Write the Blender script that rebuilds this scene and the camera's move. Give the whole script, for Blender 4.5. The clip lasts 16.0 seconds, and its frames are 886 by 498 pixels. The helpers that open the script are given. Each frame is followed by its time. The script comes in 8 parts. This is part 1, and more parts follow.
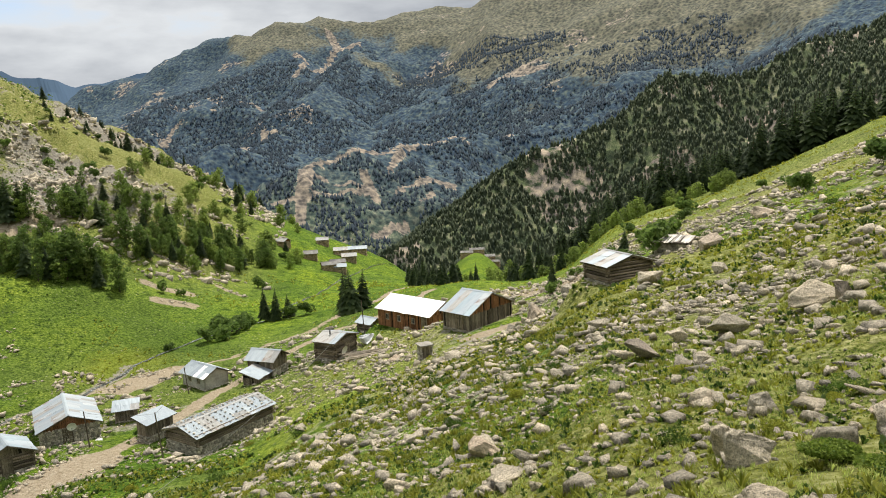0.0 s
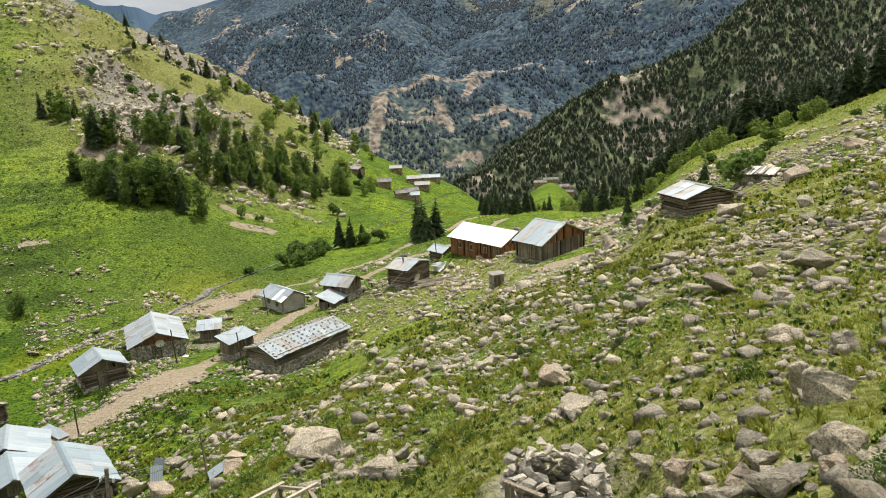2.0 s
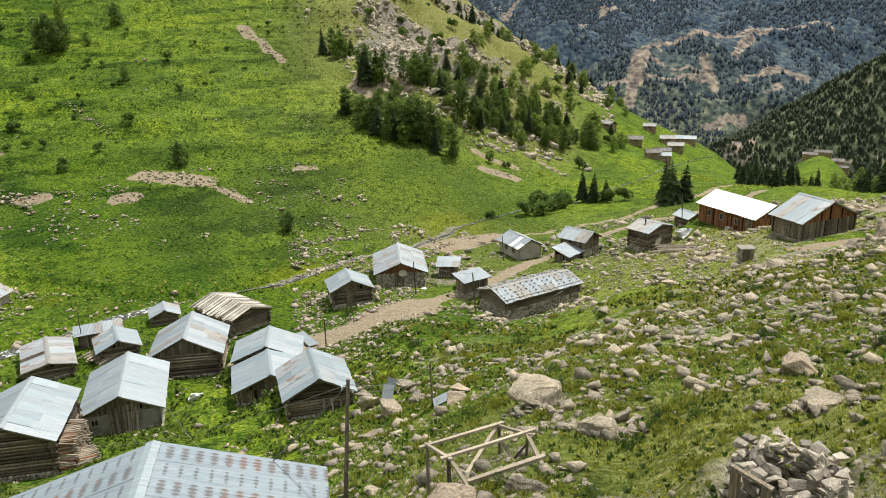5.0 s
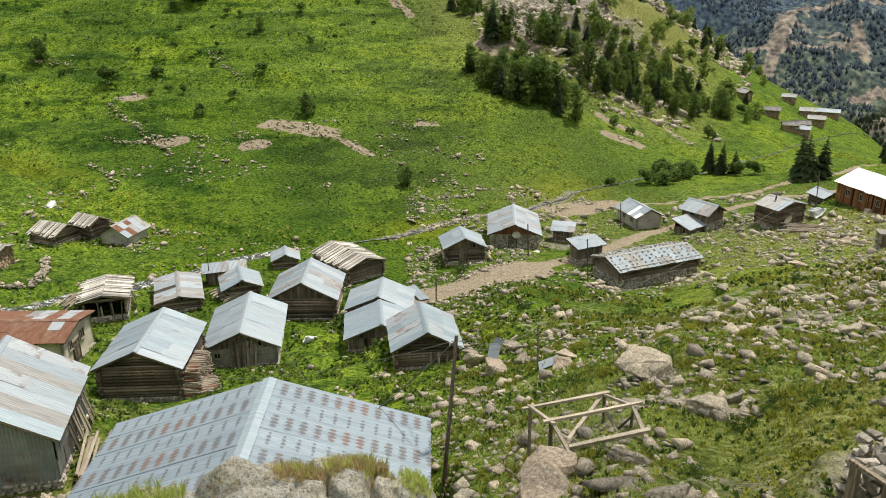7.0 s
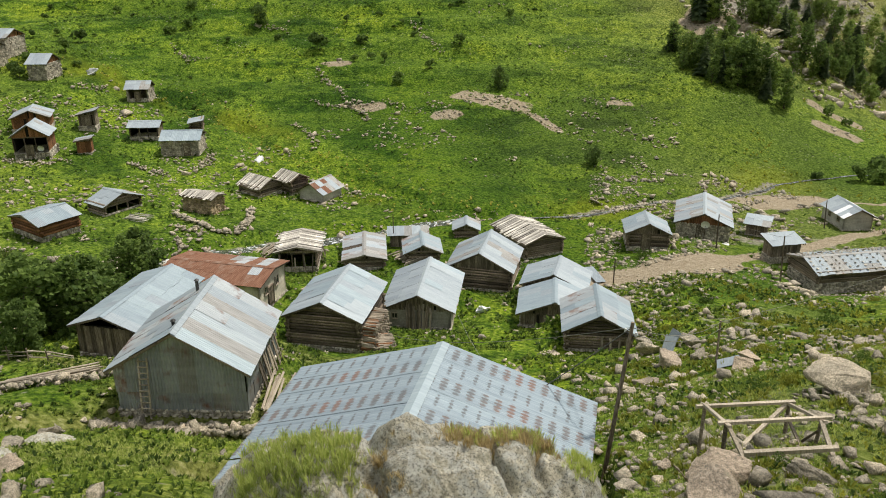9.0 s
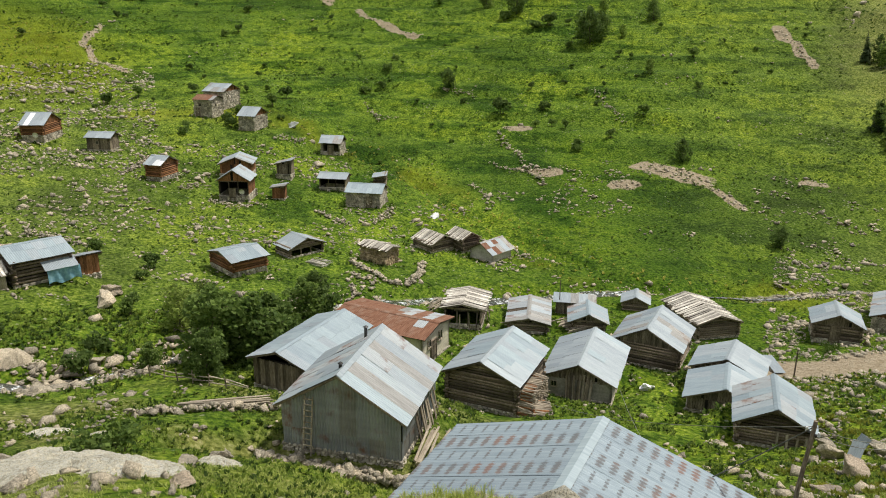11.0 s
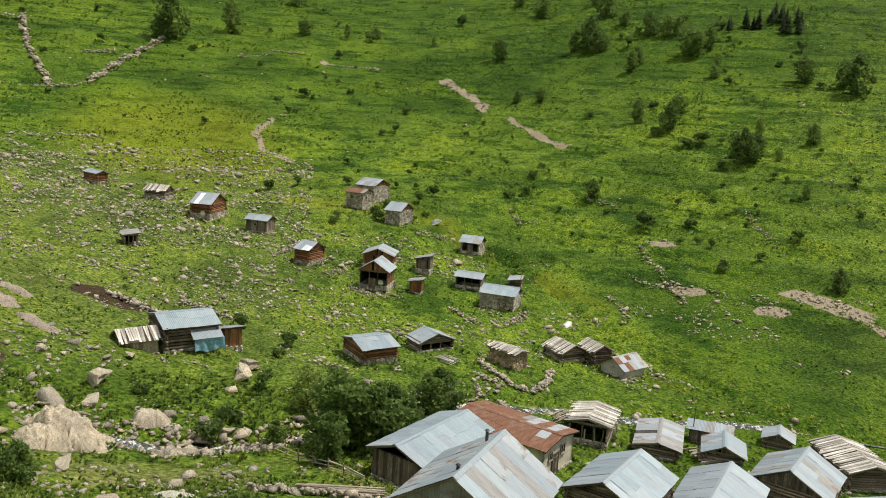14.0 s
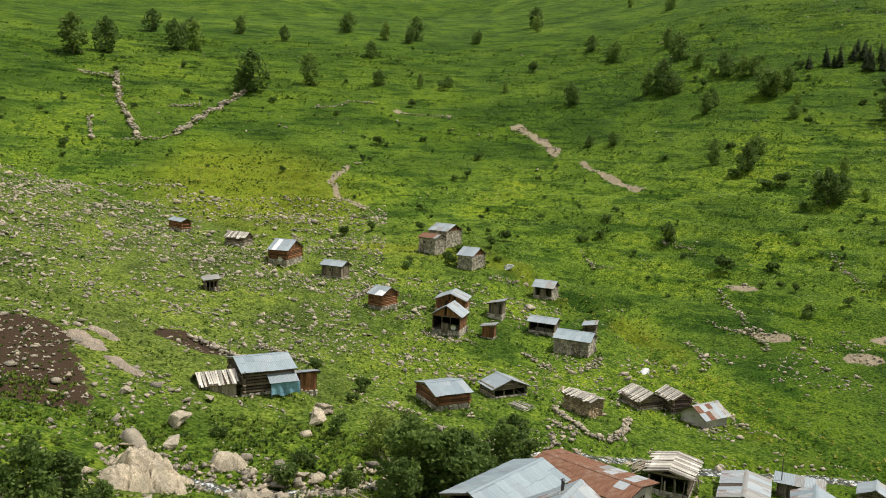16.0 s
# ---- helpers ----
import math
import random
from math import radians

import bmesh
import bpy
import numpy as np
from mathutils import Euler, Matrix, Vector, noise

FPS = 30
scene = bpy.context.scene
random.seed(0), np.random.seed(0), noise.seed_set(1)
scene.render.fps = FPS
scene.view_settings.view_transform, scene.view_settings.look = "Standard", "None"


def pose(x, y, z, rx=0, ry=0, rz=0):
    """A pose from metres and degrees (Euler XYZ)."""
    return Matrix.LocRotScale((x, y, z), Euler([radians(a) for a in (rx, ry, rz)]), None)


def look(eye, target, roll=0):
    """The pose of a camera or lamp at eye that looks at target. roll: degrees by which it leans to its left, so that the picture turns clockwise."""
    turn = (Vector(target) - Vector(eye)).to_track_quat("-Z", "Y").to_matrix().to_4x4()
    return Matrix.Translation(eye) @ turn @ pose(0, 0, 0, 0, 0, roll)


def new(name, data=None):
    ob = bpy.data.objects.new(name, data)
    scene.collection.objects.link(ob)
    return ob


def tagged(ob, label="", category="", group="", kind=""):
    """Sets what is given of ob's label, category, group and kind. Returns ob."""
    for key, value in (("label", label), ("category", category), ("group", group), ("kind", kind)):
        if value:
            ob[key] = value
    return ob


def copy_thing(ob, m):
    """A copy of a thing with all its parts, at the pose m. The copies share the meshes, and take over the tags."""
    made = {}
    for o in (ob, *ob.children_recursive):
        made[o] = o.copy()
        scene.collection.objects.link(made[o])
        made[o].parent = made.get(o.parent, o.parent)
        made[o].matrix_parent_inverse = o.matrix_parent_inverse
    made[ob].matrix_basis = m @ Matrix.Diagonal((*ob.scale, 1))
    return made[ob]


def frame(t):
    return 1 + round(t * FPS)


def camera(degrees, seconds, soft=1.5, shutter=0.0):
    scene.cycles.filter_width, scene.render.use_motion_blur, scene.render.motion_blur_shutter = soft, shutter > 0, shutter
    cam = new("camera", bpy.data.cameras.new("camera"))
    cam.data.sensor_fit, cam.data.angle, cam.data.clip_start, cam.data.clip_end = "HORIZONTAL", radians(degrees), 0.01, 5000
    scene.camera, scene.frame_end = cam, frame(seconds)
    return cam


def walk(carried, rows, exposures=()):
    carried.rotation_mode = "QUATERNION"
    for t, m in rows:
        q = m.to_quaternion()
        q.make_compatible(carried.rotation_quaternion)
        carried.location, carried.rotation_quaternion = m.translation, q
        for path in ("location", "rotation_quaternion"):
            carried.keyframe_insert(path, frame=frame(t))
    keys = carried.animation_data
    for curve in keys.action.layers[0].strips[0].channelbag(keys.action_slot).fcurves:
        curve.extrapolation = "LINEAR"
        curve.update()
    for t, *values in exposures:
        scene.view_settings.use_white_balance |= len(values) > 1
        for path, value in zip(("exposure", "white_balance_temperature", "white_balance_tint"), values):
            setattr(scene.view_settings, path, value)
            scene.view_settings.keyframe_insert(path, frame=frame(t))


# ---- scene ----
import itertools

# ------------------------------------------------------------------ camera
# seconds, turn to the left, tilt up, lean to the left (degrees); held at arm's length and swung round the body
cam = camera(59.0, 16.0, soft=1.0)
SWING = (
    (0.0, 0.55, -9.84, -2.73),
    (0.5, 0.66, -9.95, -2.86),
    (1.0, 1.60, -11.16, -3.61),
    (1.5, 3.48, -12.79, -3.53),
    (2.0, 6.23, -14.75, -3.06),
    (2.5, 9.24, -15.98, -2.64),
    (3.0, 12.26, -16.40, -2.16),
    (3.5, 16.02, -16.69, -1.79),
    (4.0, 19.35, -17.11, -1.63),
    (6.5, 30.68, -19.06, -0.50),
    (7.0, 33.13, -20.33, -0.27),
    (7.5, 35.43, -21.41, 0.01),
    (8.0, 38.54, -21.90, 0.11),
    (8.5, 42.58, -22.29, 0.10),
    (9.0, 47.06, -22.08, -0.04),
    (9.5, 51.10, -21.07, 0.28),
    (12.0, 63.98, -15.32, 1.66),
    (12.5, 65.74, -14.32, 2.61),
    (13.0, 67.48, -13.10, 3.17),
    (13.5, 68.74, -11.80, 3.48),
    (14.0, 70.28, -10.41, 3.73),
    (14.5, 71.65, -9.28, 3.74),
    (15.0, 73.11, -8.24, 3.41),
    (15.5, 74.81, -7.62, 2.89),
    (16.0, 75.80, -7.43, 2.64),
)
ARM = 0.33


def held(turn, tilt, lean):
    a, b = radians(turn), radians(tilt)
    eye = Vector((-math.sin(a) * ARM, math.cos(a) * ARM, 0.0))
    ahead = Vector((-math.sin(a) * math.cos(b), math.cos(a) * math.cos(b), math.sin(b)))
    return look(eye, eye + ahead * 10, lean)


walk(cam, [(t, held(a, b, c)) for t, a, b, c in SWING], exposures=[(0, 0.2), (4, 0.13), (7, -0.04), (9, -0.12), (16, -0.16)])
# ------------------------------------------------------------------ sky and sun
SUN_TURN, SUN_RISE = -10, 65
world = bpy.data.worlds.new("world")
scene.world = world
world.use_nodes = True
wn, wl = world.node_tree.nodes, world.node_tree.links
wn.clear()
w_out = wn.new("ShaderNodeOutputWorld")
w_bg = wn.new("ShaderNodeBackground")
w_bg.inputs["Strength"].default_value = 0.135
sky = wn.new("ShaderNodeTexSky")
sky.sky_type = "NISHITA"
sky.sun_disc = False
sky.sun_elevation, sky.sun_rotation = radians(SUN_RISE), radians(-SUN_TURN)
sky.altitude, sky.dust_density = 2000, 2.0
w_tc = wn.new("ShaderNodeTexCoord")
w_map = wn.new("ShaderNodeMapping")
w_map.inputs["Scale"].default_value = (2.2, 2.2, 7.0)
w_no = wn.new("ShaderNodeTexNoise")
w_no.inputs["Scale"].default_value, w_no.inputs["Detail"].default_value = 1.6, 7
w_no.inputs["Roughness"].default_value = 0.55
w_ramp = wn.new("ShaderNodeValToRGB")
w_ramp.color_ramp.elements[0].position, w_ramp.color_ramp.elements[1].position = 0.20, 0.42
w_ramp2 = wn.new("ShaderNodeValToRGB")
w_ramp2.color_ramp.elements[0].position, w_ramp2.color_ramp.elements[1].position = 0.42, 0.66
w_ramp2.color_ramp.elements[0].color = (4.3, 4.45, 4.6, 1)
w_ramp2.color_ramp.elements[1].color = (2.3, 2.45, 2.7, 1)
w_mix = wn.new("ShaderNodeMix")
w_mix.data_type = "RGBA"
wl.new(w_tc.outputs["Generated"], w_map.inputs["Vector"])
wl.new(w_map.outputs["Vector"], w_no.inputs["Vector"])
wl.new(w_no.outputs["Fac"], w_ramp.inputs["Fac"])
wl.new(w_no.outputs["Fac"], w_ramp2.inputs["Fac"])
wl.new(w_ramp.outputs["Color"], w_mix.inputs["Factor"])
wl.new(sky.outputs["Color"], w_mix.inputs["A"])
# overcast sky: clouds brighter towards the zenith
w_sep = wn.new("ShaderNodeSeparateXYZ")
wl.new(w_tc.outputs["Generated"], w_sep.inputs[0])
w_rise = wn.new("ShaderNodeMapRange")
w_rise.inputs["From Min"].default_value, w_rise.inputs["From Max"].default_value = 0.05, 1.0
w_rise.inputs["To Min"].default_value, w_rise.inputs["To Max"].default_value = 1.1, 1.6
wl.new(w_sep.outputs["Z"], w_rise.inputs["Value"])
w_cie = wn.new("ShaderNodeVectorMath")
w_cie.operation = "SCALE"
wl.new(w_ramp2.outputs["Color"], w_cie.inputs[0])
wl.new(w_rise.outputs["Result"], w_cie.inputs["Scale"])
wl.new(w_cie.outputs["Vector"], w_mix.inputs["B"])
wl.new(w_mix.outputs["Result"], w_bg.inputs["Color"])
wl.new(w_bg.outputs["Background"], w_out.inputs["Surface"])

sun = new("sun", bpy.data.lights.new("sun", "SUN"))
sun.data.energy, sun.data.angle, sun.data.color = 4.5, radians(3), (1.0, 0.945, 0.84)
sd = Vector((-math.sin(radians(SUN_TURN)) * math.cos(radians(SUN_RISE)), math.cos(radians(SUN_TURN)) * math.cos(radians(SUN_RISE)), math.sin(radians(SUN_RISE))))
sun.matrix_world = look(sd * 50, (0, 0, 0))

# ------------------------------------------------------------------ materials
def shader(name, rough=0.9, metal=0.0, spec=0.3):
    m = bpy.data.materials.new(name)
    m.use_nodes = True
    b = m.node_tree.nodes["Principled BSDF"]
    b.inputs["Roughness"].default_value, b.inputs["Metallic"].default_value = rough, metal
    b.inputs["Specular IOR Level"].default_value = spec
    return m, m.node_tree.nodes, m.node_tree.links, b


def ramp(n, stops):
    r = n.new("ShaderNodeValToRGB")
    e = r.color_ramp.elements
    while len(e) < len(stops):
        e.new(0.5)
    for k, (p, c) in zip(e, stops):
        k.position, k.color = p, (*c, 1) if len(c) == 3 else c
    return r


def noise_tex(n, l, scale, detail=6, rough=0.55, stretch=None, coords="Object"):
    tc = n.new("ShaderNodeTexCoord")
    t = n.new("ShaderNodeTexNoise")
    t.inputs["Scale"].default_value, t.inputs["Detail"].default_value, t.inputs["Roughness"].default_value = scale, detail, rough
    if stretch:
        mp = n.new("ShaderNodeMapping")
        mp.inputs["Scale"].default_value = stretch
        l.new(tc.outputs[coords], mp.inputs["Vector"])
        l.new(mp.outputs["Vector"], t.inputs["Vector"])
    else:
        l.new(tc.outputs[coords], t.inputs["Vector"])
    return t


def mixed(n, l, a, b, fac, how="MIX"):
    x = n.new("ShaderNodeMix")
    x.data_type, x.blend_type = "RGBA", how
    for sock, v in (("A", a), ("B", b), ("Factor", fac)):
        if isinstance(v, (int, float)):
            x.inputs[sock].default_value = v
        elif isinstance(v, tuple):
            x.inputs[sock].default_value = (*v, 1)
        else:
            l.new(v, x.inputs[sock])
    return x.outputs["Result"]


def bumped(n, l, b, height, strength=0.4, dist=0.05):
    bp = n.new("ShaderNodeBump")
    bp.inputs["Strength"].default_value, bp.inputs["Distance"].default_value = strength, dist
    l.new(height, bp.inputs["Height"])
    l.new(bp.outputs["Normal"], b.inputs["Normal"])


def math_node(n, l, op, a, b=None, clamp=False):
    x = n.new("ShaderNodeMath")
    x.operation, x.use_clamp = op, clamp
    for i, v in enumerate((a, b)):
        if v is None:
            continue
        if isinstance(v, (int, float)):
            x.inputs[i].default_value = v
        else:
            l.new(v, x.inputs[i])
    return x.outputs[0]


def aged(name, dark, mid, light, scale=3.0, stretch=None, rough=0.9, metal=0.0, bump=0.4, vary=0.35, dist=0.03, island=False):
    """A weathered surface: fine grain over broad stains, shifted from piece to piece."""
    m, n, l, b = shader(name, rough, metal)
    fine = noise_tex(n, l, scale, 8, 0.6, stretch)
    broad = noise_tex(n, l, scale * 0.17, 4, 0.5)
    c = ramp(n, [(0.28, dark), (0.5, mid), (0.74, light)])
    l.new(fine.outputs["Fac"], c.inputs["Fac"])
    stain = ramp(n, [(0.35, (0.62, 0.6, 0.58)), (0.65, (1.12, 1.1, 1.08))])
    l.new(broad.outputs["Fac"], stain.inputs["Fac"])
    col = mixed(n, l, c.outputs["Color"], stain.outputs["Color"], 0.8, "MULTIPLY")
    if island:
        both = math_node(n, l, "ADD", n.new("ShaderNodeNewGeometry").outputs["Random Per Island"], n.new("ShaderNodeObjectInfo").outputs["Random"])
        src = math_node(n, l, "FRACT", both)
    else:
        src = n.new("ShaderNodeObjectInfo").outputs["Random"]
    piece = ramp(n, [(0.0, (1 - vary,) * 3), (1.0, (1 + vary,) * 3)])
    l.new(src, piece.inputs["Fac"])
    col = mixed(n, l, col, piece.outputs["Color"], 1.0, "MULTIPLY")
    l.new(col, b.inputs["Base Color"])
    bumped(n, l, b, fine.outputs["Fac"], bump, dist)
    return m


LOG = aged("weathered_log", (0.06, 0.044, 0.03), (0.19, 0.15, 0.11), (0.37, 0.315, 0.25), 4, (6, 6, 1), vary=0.6, island=True)
BOARD = aged("grey_board", (0.07, 0.054, 0.04), (0.20, 0.165, 0.12), (0.38, 0.33, 0.265), 4, (7, 7, 0.6), vary=0.5, island=True)
REDBOARD = aged("reddish_board", (0.10, 0.042, 0.02), (0.26, 0.12, 0.055), (0.42, 0.225, 0.115), 4, (7, 7, 0.6), vary=0.5, island=True)
PALE = aged("bleached_timber", (0.22, 0.18, 0.13), (0.40, 0.345, 0.27), (0.58, 0.52, 0.43), 5, (5, 5, 0.8), vary=0.3, island=True)
PLANK = aged("silvered_plank", (0.32, 0.295, 0.255), (0.56, 0.525, 0.465), (0.74, 0.71, 0.65), 5, (1, 6, 6), vary=0.5)
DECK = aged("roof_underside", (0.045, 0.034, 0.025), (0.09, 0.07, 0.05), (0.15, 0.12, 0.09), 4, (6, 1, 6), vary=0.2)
MASON = aged("wall_stone", (0.19, 0.17, 0.138), (0.44, 0.40, 0.33), (0.64, 0.60, 0.51), 6, vary=0.45, bump=0.7, island=True)
WARMSTONE = aged("ochre_stone", (0.22, 0.16, 0.10), (0.42, 0.32, 0.21), (0.58, 0.48, 0.35), 6, vary=0.35, bump=0.7, island=True)
RENDER = aged("old_render", (0.20, 0.19, 0.165), (0.30, 0.285, 0.25), (0.40, 0.38, 0.34), 5, vary=0.1, bump=0.25)
CREAM = aged("cream_render", (0.50, 0.45, 0.34), (0.66, 0.61, 0.49), (0.76, 0.72, 0.60), 4, vary=0.05, bump=0.25)
WHITEWALL = aged("dull_white_wall", (0.36, 0.35, 0.31), (0.50, 0.48, 0.43), (0.60, 0.58, 0.53), 4, vary=0.08, bump=0.2)
# near-black colour that stands in for the shade inside the huts
VOID = aged("interior_shade", (0.01, 0.008, 0.006), (0.018, 0.015, 0.012), (0.03, 0.025, 0.02), 3)
PIPE = aged("sooty_pipe", (0.03, 0.03, 0.03), (0.09, 0.09, 0.09), (0.2, 0.2, 0.2), 8, rough=0.5, metal=0.6)
WHITEPAINT = aged("white_enamel", (0.62, 0.62, 0.60), (0.76, 0.76, 0.74), (0.82, 0.82, 0.80), 5, rough=0.45, bump=0.05, vary=0.05)
PLASTIC = aged("white_sheeting", (0.6, 0.62, 0.64), (0.75, 0.77, 0.78), (0.84, 0.85, 0.86), 3, rough=0.4, bump=0.3, vary=0.05, dist=0.1)
TARP = aged("blue_tarpaulin", (0.10, 0.24, 0.34), (0.19, 0.38, 0.50), (0.34, 0.55, 0.64), 3, rough=0.5, bump=0.4, vary=0.1, dist=0.1)
BARK = aged("bark", (0.035, 0.028, 0.02), (0.08, 0.065, 0.05), (0.15, 0.13, 0.10), 6, (5, 5, 1), bump=0.8)
WIRE = aged("cable", (0.12, 0.12, 0.11), (0.2, 0.2, 0.18), (0.3, 0.3, 0.27), 3)
m_, n_, l_, b_ = shader("window_glass", 0.08, 0.0, 0.6)
b_.inputs["Base Color"].default_value = (0.02, 0.023, 0.026, 1)
GLASS = m_


def tin(name, low, high, rust, gloss=0.62):
    """Galvanised corrugated sheet: dull zinc, streaked down the slope, with rust that grows in patches."""
    m, n, l, b = shader(name, gloss, 0.18, 0.4)
    s1 = noise_tex(n, l, 2.2, 6, 0.6, (0.35, 4, 1))
    s2 = noise_tex(n, l, 0.8, 5, 0.6)
    info = n.new("ShaderNodeObjectInfo")
    c = ramp(n, [(0.25, low), (0.75, high)])
    l.new(s1.outputs["Fac"], c.inputs["Fac"])
    piece = ramp(n, [(0.0, (0.84, 0.85, 0.86)), (1.0, (1.10, 1.09, 1.07))])
    l.new(info.outputs["Random"], piece.inputs["Fac"])
    col = mixed(n, l, c.outputs["Color"], piece.outputs["Color"], 1.0, "MULTIPLY")
    r1 = ramp(n, [(0.62 - rust, (0, 0, 0)), (0.80 - rust, (1, 1, 1))])
    add = math_node(n, l, "ADD", s2.outputs["Fac"], math_node(n, l, "MULTIPLY", info.outputs["Random"], 0.12))
    l.new(math_node(n, l, "SUBTRACT", add, 0.06), r1.inputs["Fac"])
    rc = ramp(n, [(0.3, (0.12, 0.048, 0.026)), (0.7, (0.26, 0.135, 0.085))])
    l.new(s1.outputs["Fac"], rc.inputs["Fac"])
    col = mixed(n, l, col, rc.outputs["Color"], r1.outputs["Color"])
    l.new(col, b.inputs["Base Color"])
    l.new(math_node(n, l, "SUBTRACT", 0.18, math_node(n, l, "MULTIPLY", r1.outputs["Color"], 0.18), True), b.inputs["Metallic"])
    l.new(math_node(n, l, "ADD", gloss, math_node(n, l, "MULTIPLY", r1.outputs["Color"], 0.4), True), b.inputs["Roughness"])
    bumped(n, l, b, s1.outputs["Fac"], 0.15, 0.02)
    return m


TIN = tin("zinc_sheet", (0.26, 0.30, 0.33), (0.395, 0.44, 0.475), -0.05)
TINBLUE = tin("bluish_zinc_sheet", (0.235, 0.29, 0.325), (0.36, 0.425, 0.465), -0.08)
TINOLD = tin("stained_zinc_sheet", (0.20, 0.195, 0.185), (0.40, 0.395, 0.38), 0.07)
TINRUST = tin("rusted_sheet", (0.27, 0.16, 0.11), (0.36, 0.25, 0.19), 0.34, gloss=0.75)
TINPATCH = tin("partly_rusted_sheet", (0.31, 0.335, 0.355), (0.43, 0.46, 0.48), 0.12)
TINDARK = tin("dull_wall_sheet", (0.23, 0.245, 0.26), (0.40, 0.42, 0.44), 0.05, gloss=0.55)
SLATY = aged("grimy_roofing", (0.13, 0.125, 0.118), (0.24, 0.23, 0.215), (0.36, 0.345, 0.325), 3, (1, 4, 4), vary=0.3)
TINWHITE = tin("new_white_sheet", (0.72, 0.73, 0.74), (0.80, 0.81, 0.82), -0.3, gloss=0.5)


def spotted_tin(name, broad):
    """Reused sheets: soft printed marks in a row down each sheet, broken up by the ribs, some gone to rust."""
    m, n, l, b = shader(name, 0.72, 0.2, 0.3)
    tc = n.new("ShaderNodeTexCoord")
    sep = n.new("ShaderNodeSeparateXYZ")
    l.new(tc.outputs["Object"], sep.inputs[0])
    info = n.new("ShaderNodeObjectInfo")
    n1 = noise_tex(n, l, 2.2, 6, 0.65)
    n2 = noise_tex(n, l, 7.0, 5, 0.7, (1.0, 2.0, 1))
    n3 = noise_tex(n, l, 0.55, 3, 0.5)
    streak = noise_tex(n, l, 2.0, 5, 0.6, (0.3, 7, 1))
    # a mark every 0.52 m down the slope
    along = math_node(n, l, "ADD", math_node(n, l, "DIVIDE", sep.outputs["X"], 0.43), math_node(n, l, "MULTIPLY", n2.outputs["Fac"], 0.45))
    f = math_node(n, l, "ABSOLUTE", math_node(n, l, "SUBTRACT", math_node(n, l, "FRACT", along), 0.5))
    row = math_node(n, l, "SUBTRACT", 1.0, math_node(n, l, "MULTIPLY", f, 2.7 if broad else 5.0), True)
    rib = math_node(n, l, "ADD", 0.66, math_node(n, l, "MULTIPLY", math_node(n, l, "SINE", math_node(n, l, "MULTIPLY", sep.outputs["Y"], 2 * math.pi / 0.17)), 0.34))
    band = math_node(n, l, "SUBTRACT", 1.0, math_node(n, l, "MULTIPLY", math_node(n, l, "ABSOLUTE", math_node(n, l, "SUBTRACT", sep.outputs["Y"], 0.46)), 2.4 if broad else 2.9), True)
    spot = math_node(n, l, "MULTIPLY", math_node(n, l, "MULTIPLY", row, math_node(n, l, "POWER", band, 0.5)), rib)
    spot = math_node(n, l, "MULTIPLY", spot, math_node(n, l, "MULTIPLY", n2.outputs["Fac"], 3.3 if broad else 2.6))
    sm = ramp(n, [(0.14, (0, 0, 0)), (0.55, (1, 1, 1))])
    l.new(spot, sm.inputs["Fac"])
    base = ramp(n, [(0.34, (0.25, 0.305, 0.345)), (0.66, (0.375, 0.435, 0.48))])
    l.new(streak.outputs["Fac"], base.inputs["Fac"])
    piece = ramp(n, [(0.0, (0.88, 0.89, 0.90)), (1.0, (1.08, 1.08, 1.07))])
    l.new(info.outputs["Random"], piece.inputs["Fac"])
    ground_col = mixed(n, l, base.outputs["Color"], piece.outputs["Color"], 1.0, "MULTIPLY")
    rust = ramp(n, [(0.44, (0.11, 0.108, 0.11)), (0.53, (0.14, 0.10, 0.085)), (0.62, (0.20, 0.092, 0.055))])
    l.new(math_node(n, l, "ADD", n3.outputs["Fac"], 0.06 if broad else -0.10), rust.inputs["Fac"])
    l.new(mixed(n, l, ground_col, rust.outputs["Color"], math_node(n, l, "MULTIPLY", sm.outputs["Color"], 0.75)), b.inputs["Base Color"])
    l.new(math_node(n, l, "MULTIPLY", math_node(n, l, "SUBTRACT", 1.0, sm.outputs["Color"]), 0.35), b.inputs["Metallic"])
    bumped(n, l, b, n1.outputs["Fac"], 0.1, 0.02)
    return m


TINSPOT, TINSPOT_BROAD = spotted_tin("marked_zinc_sheet", False), spotted_tin("heavily_marked_zinc_sheet", True)


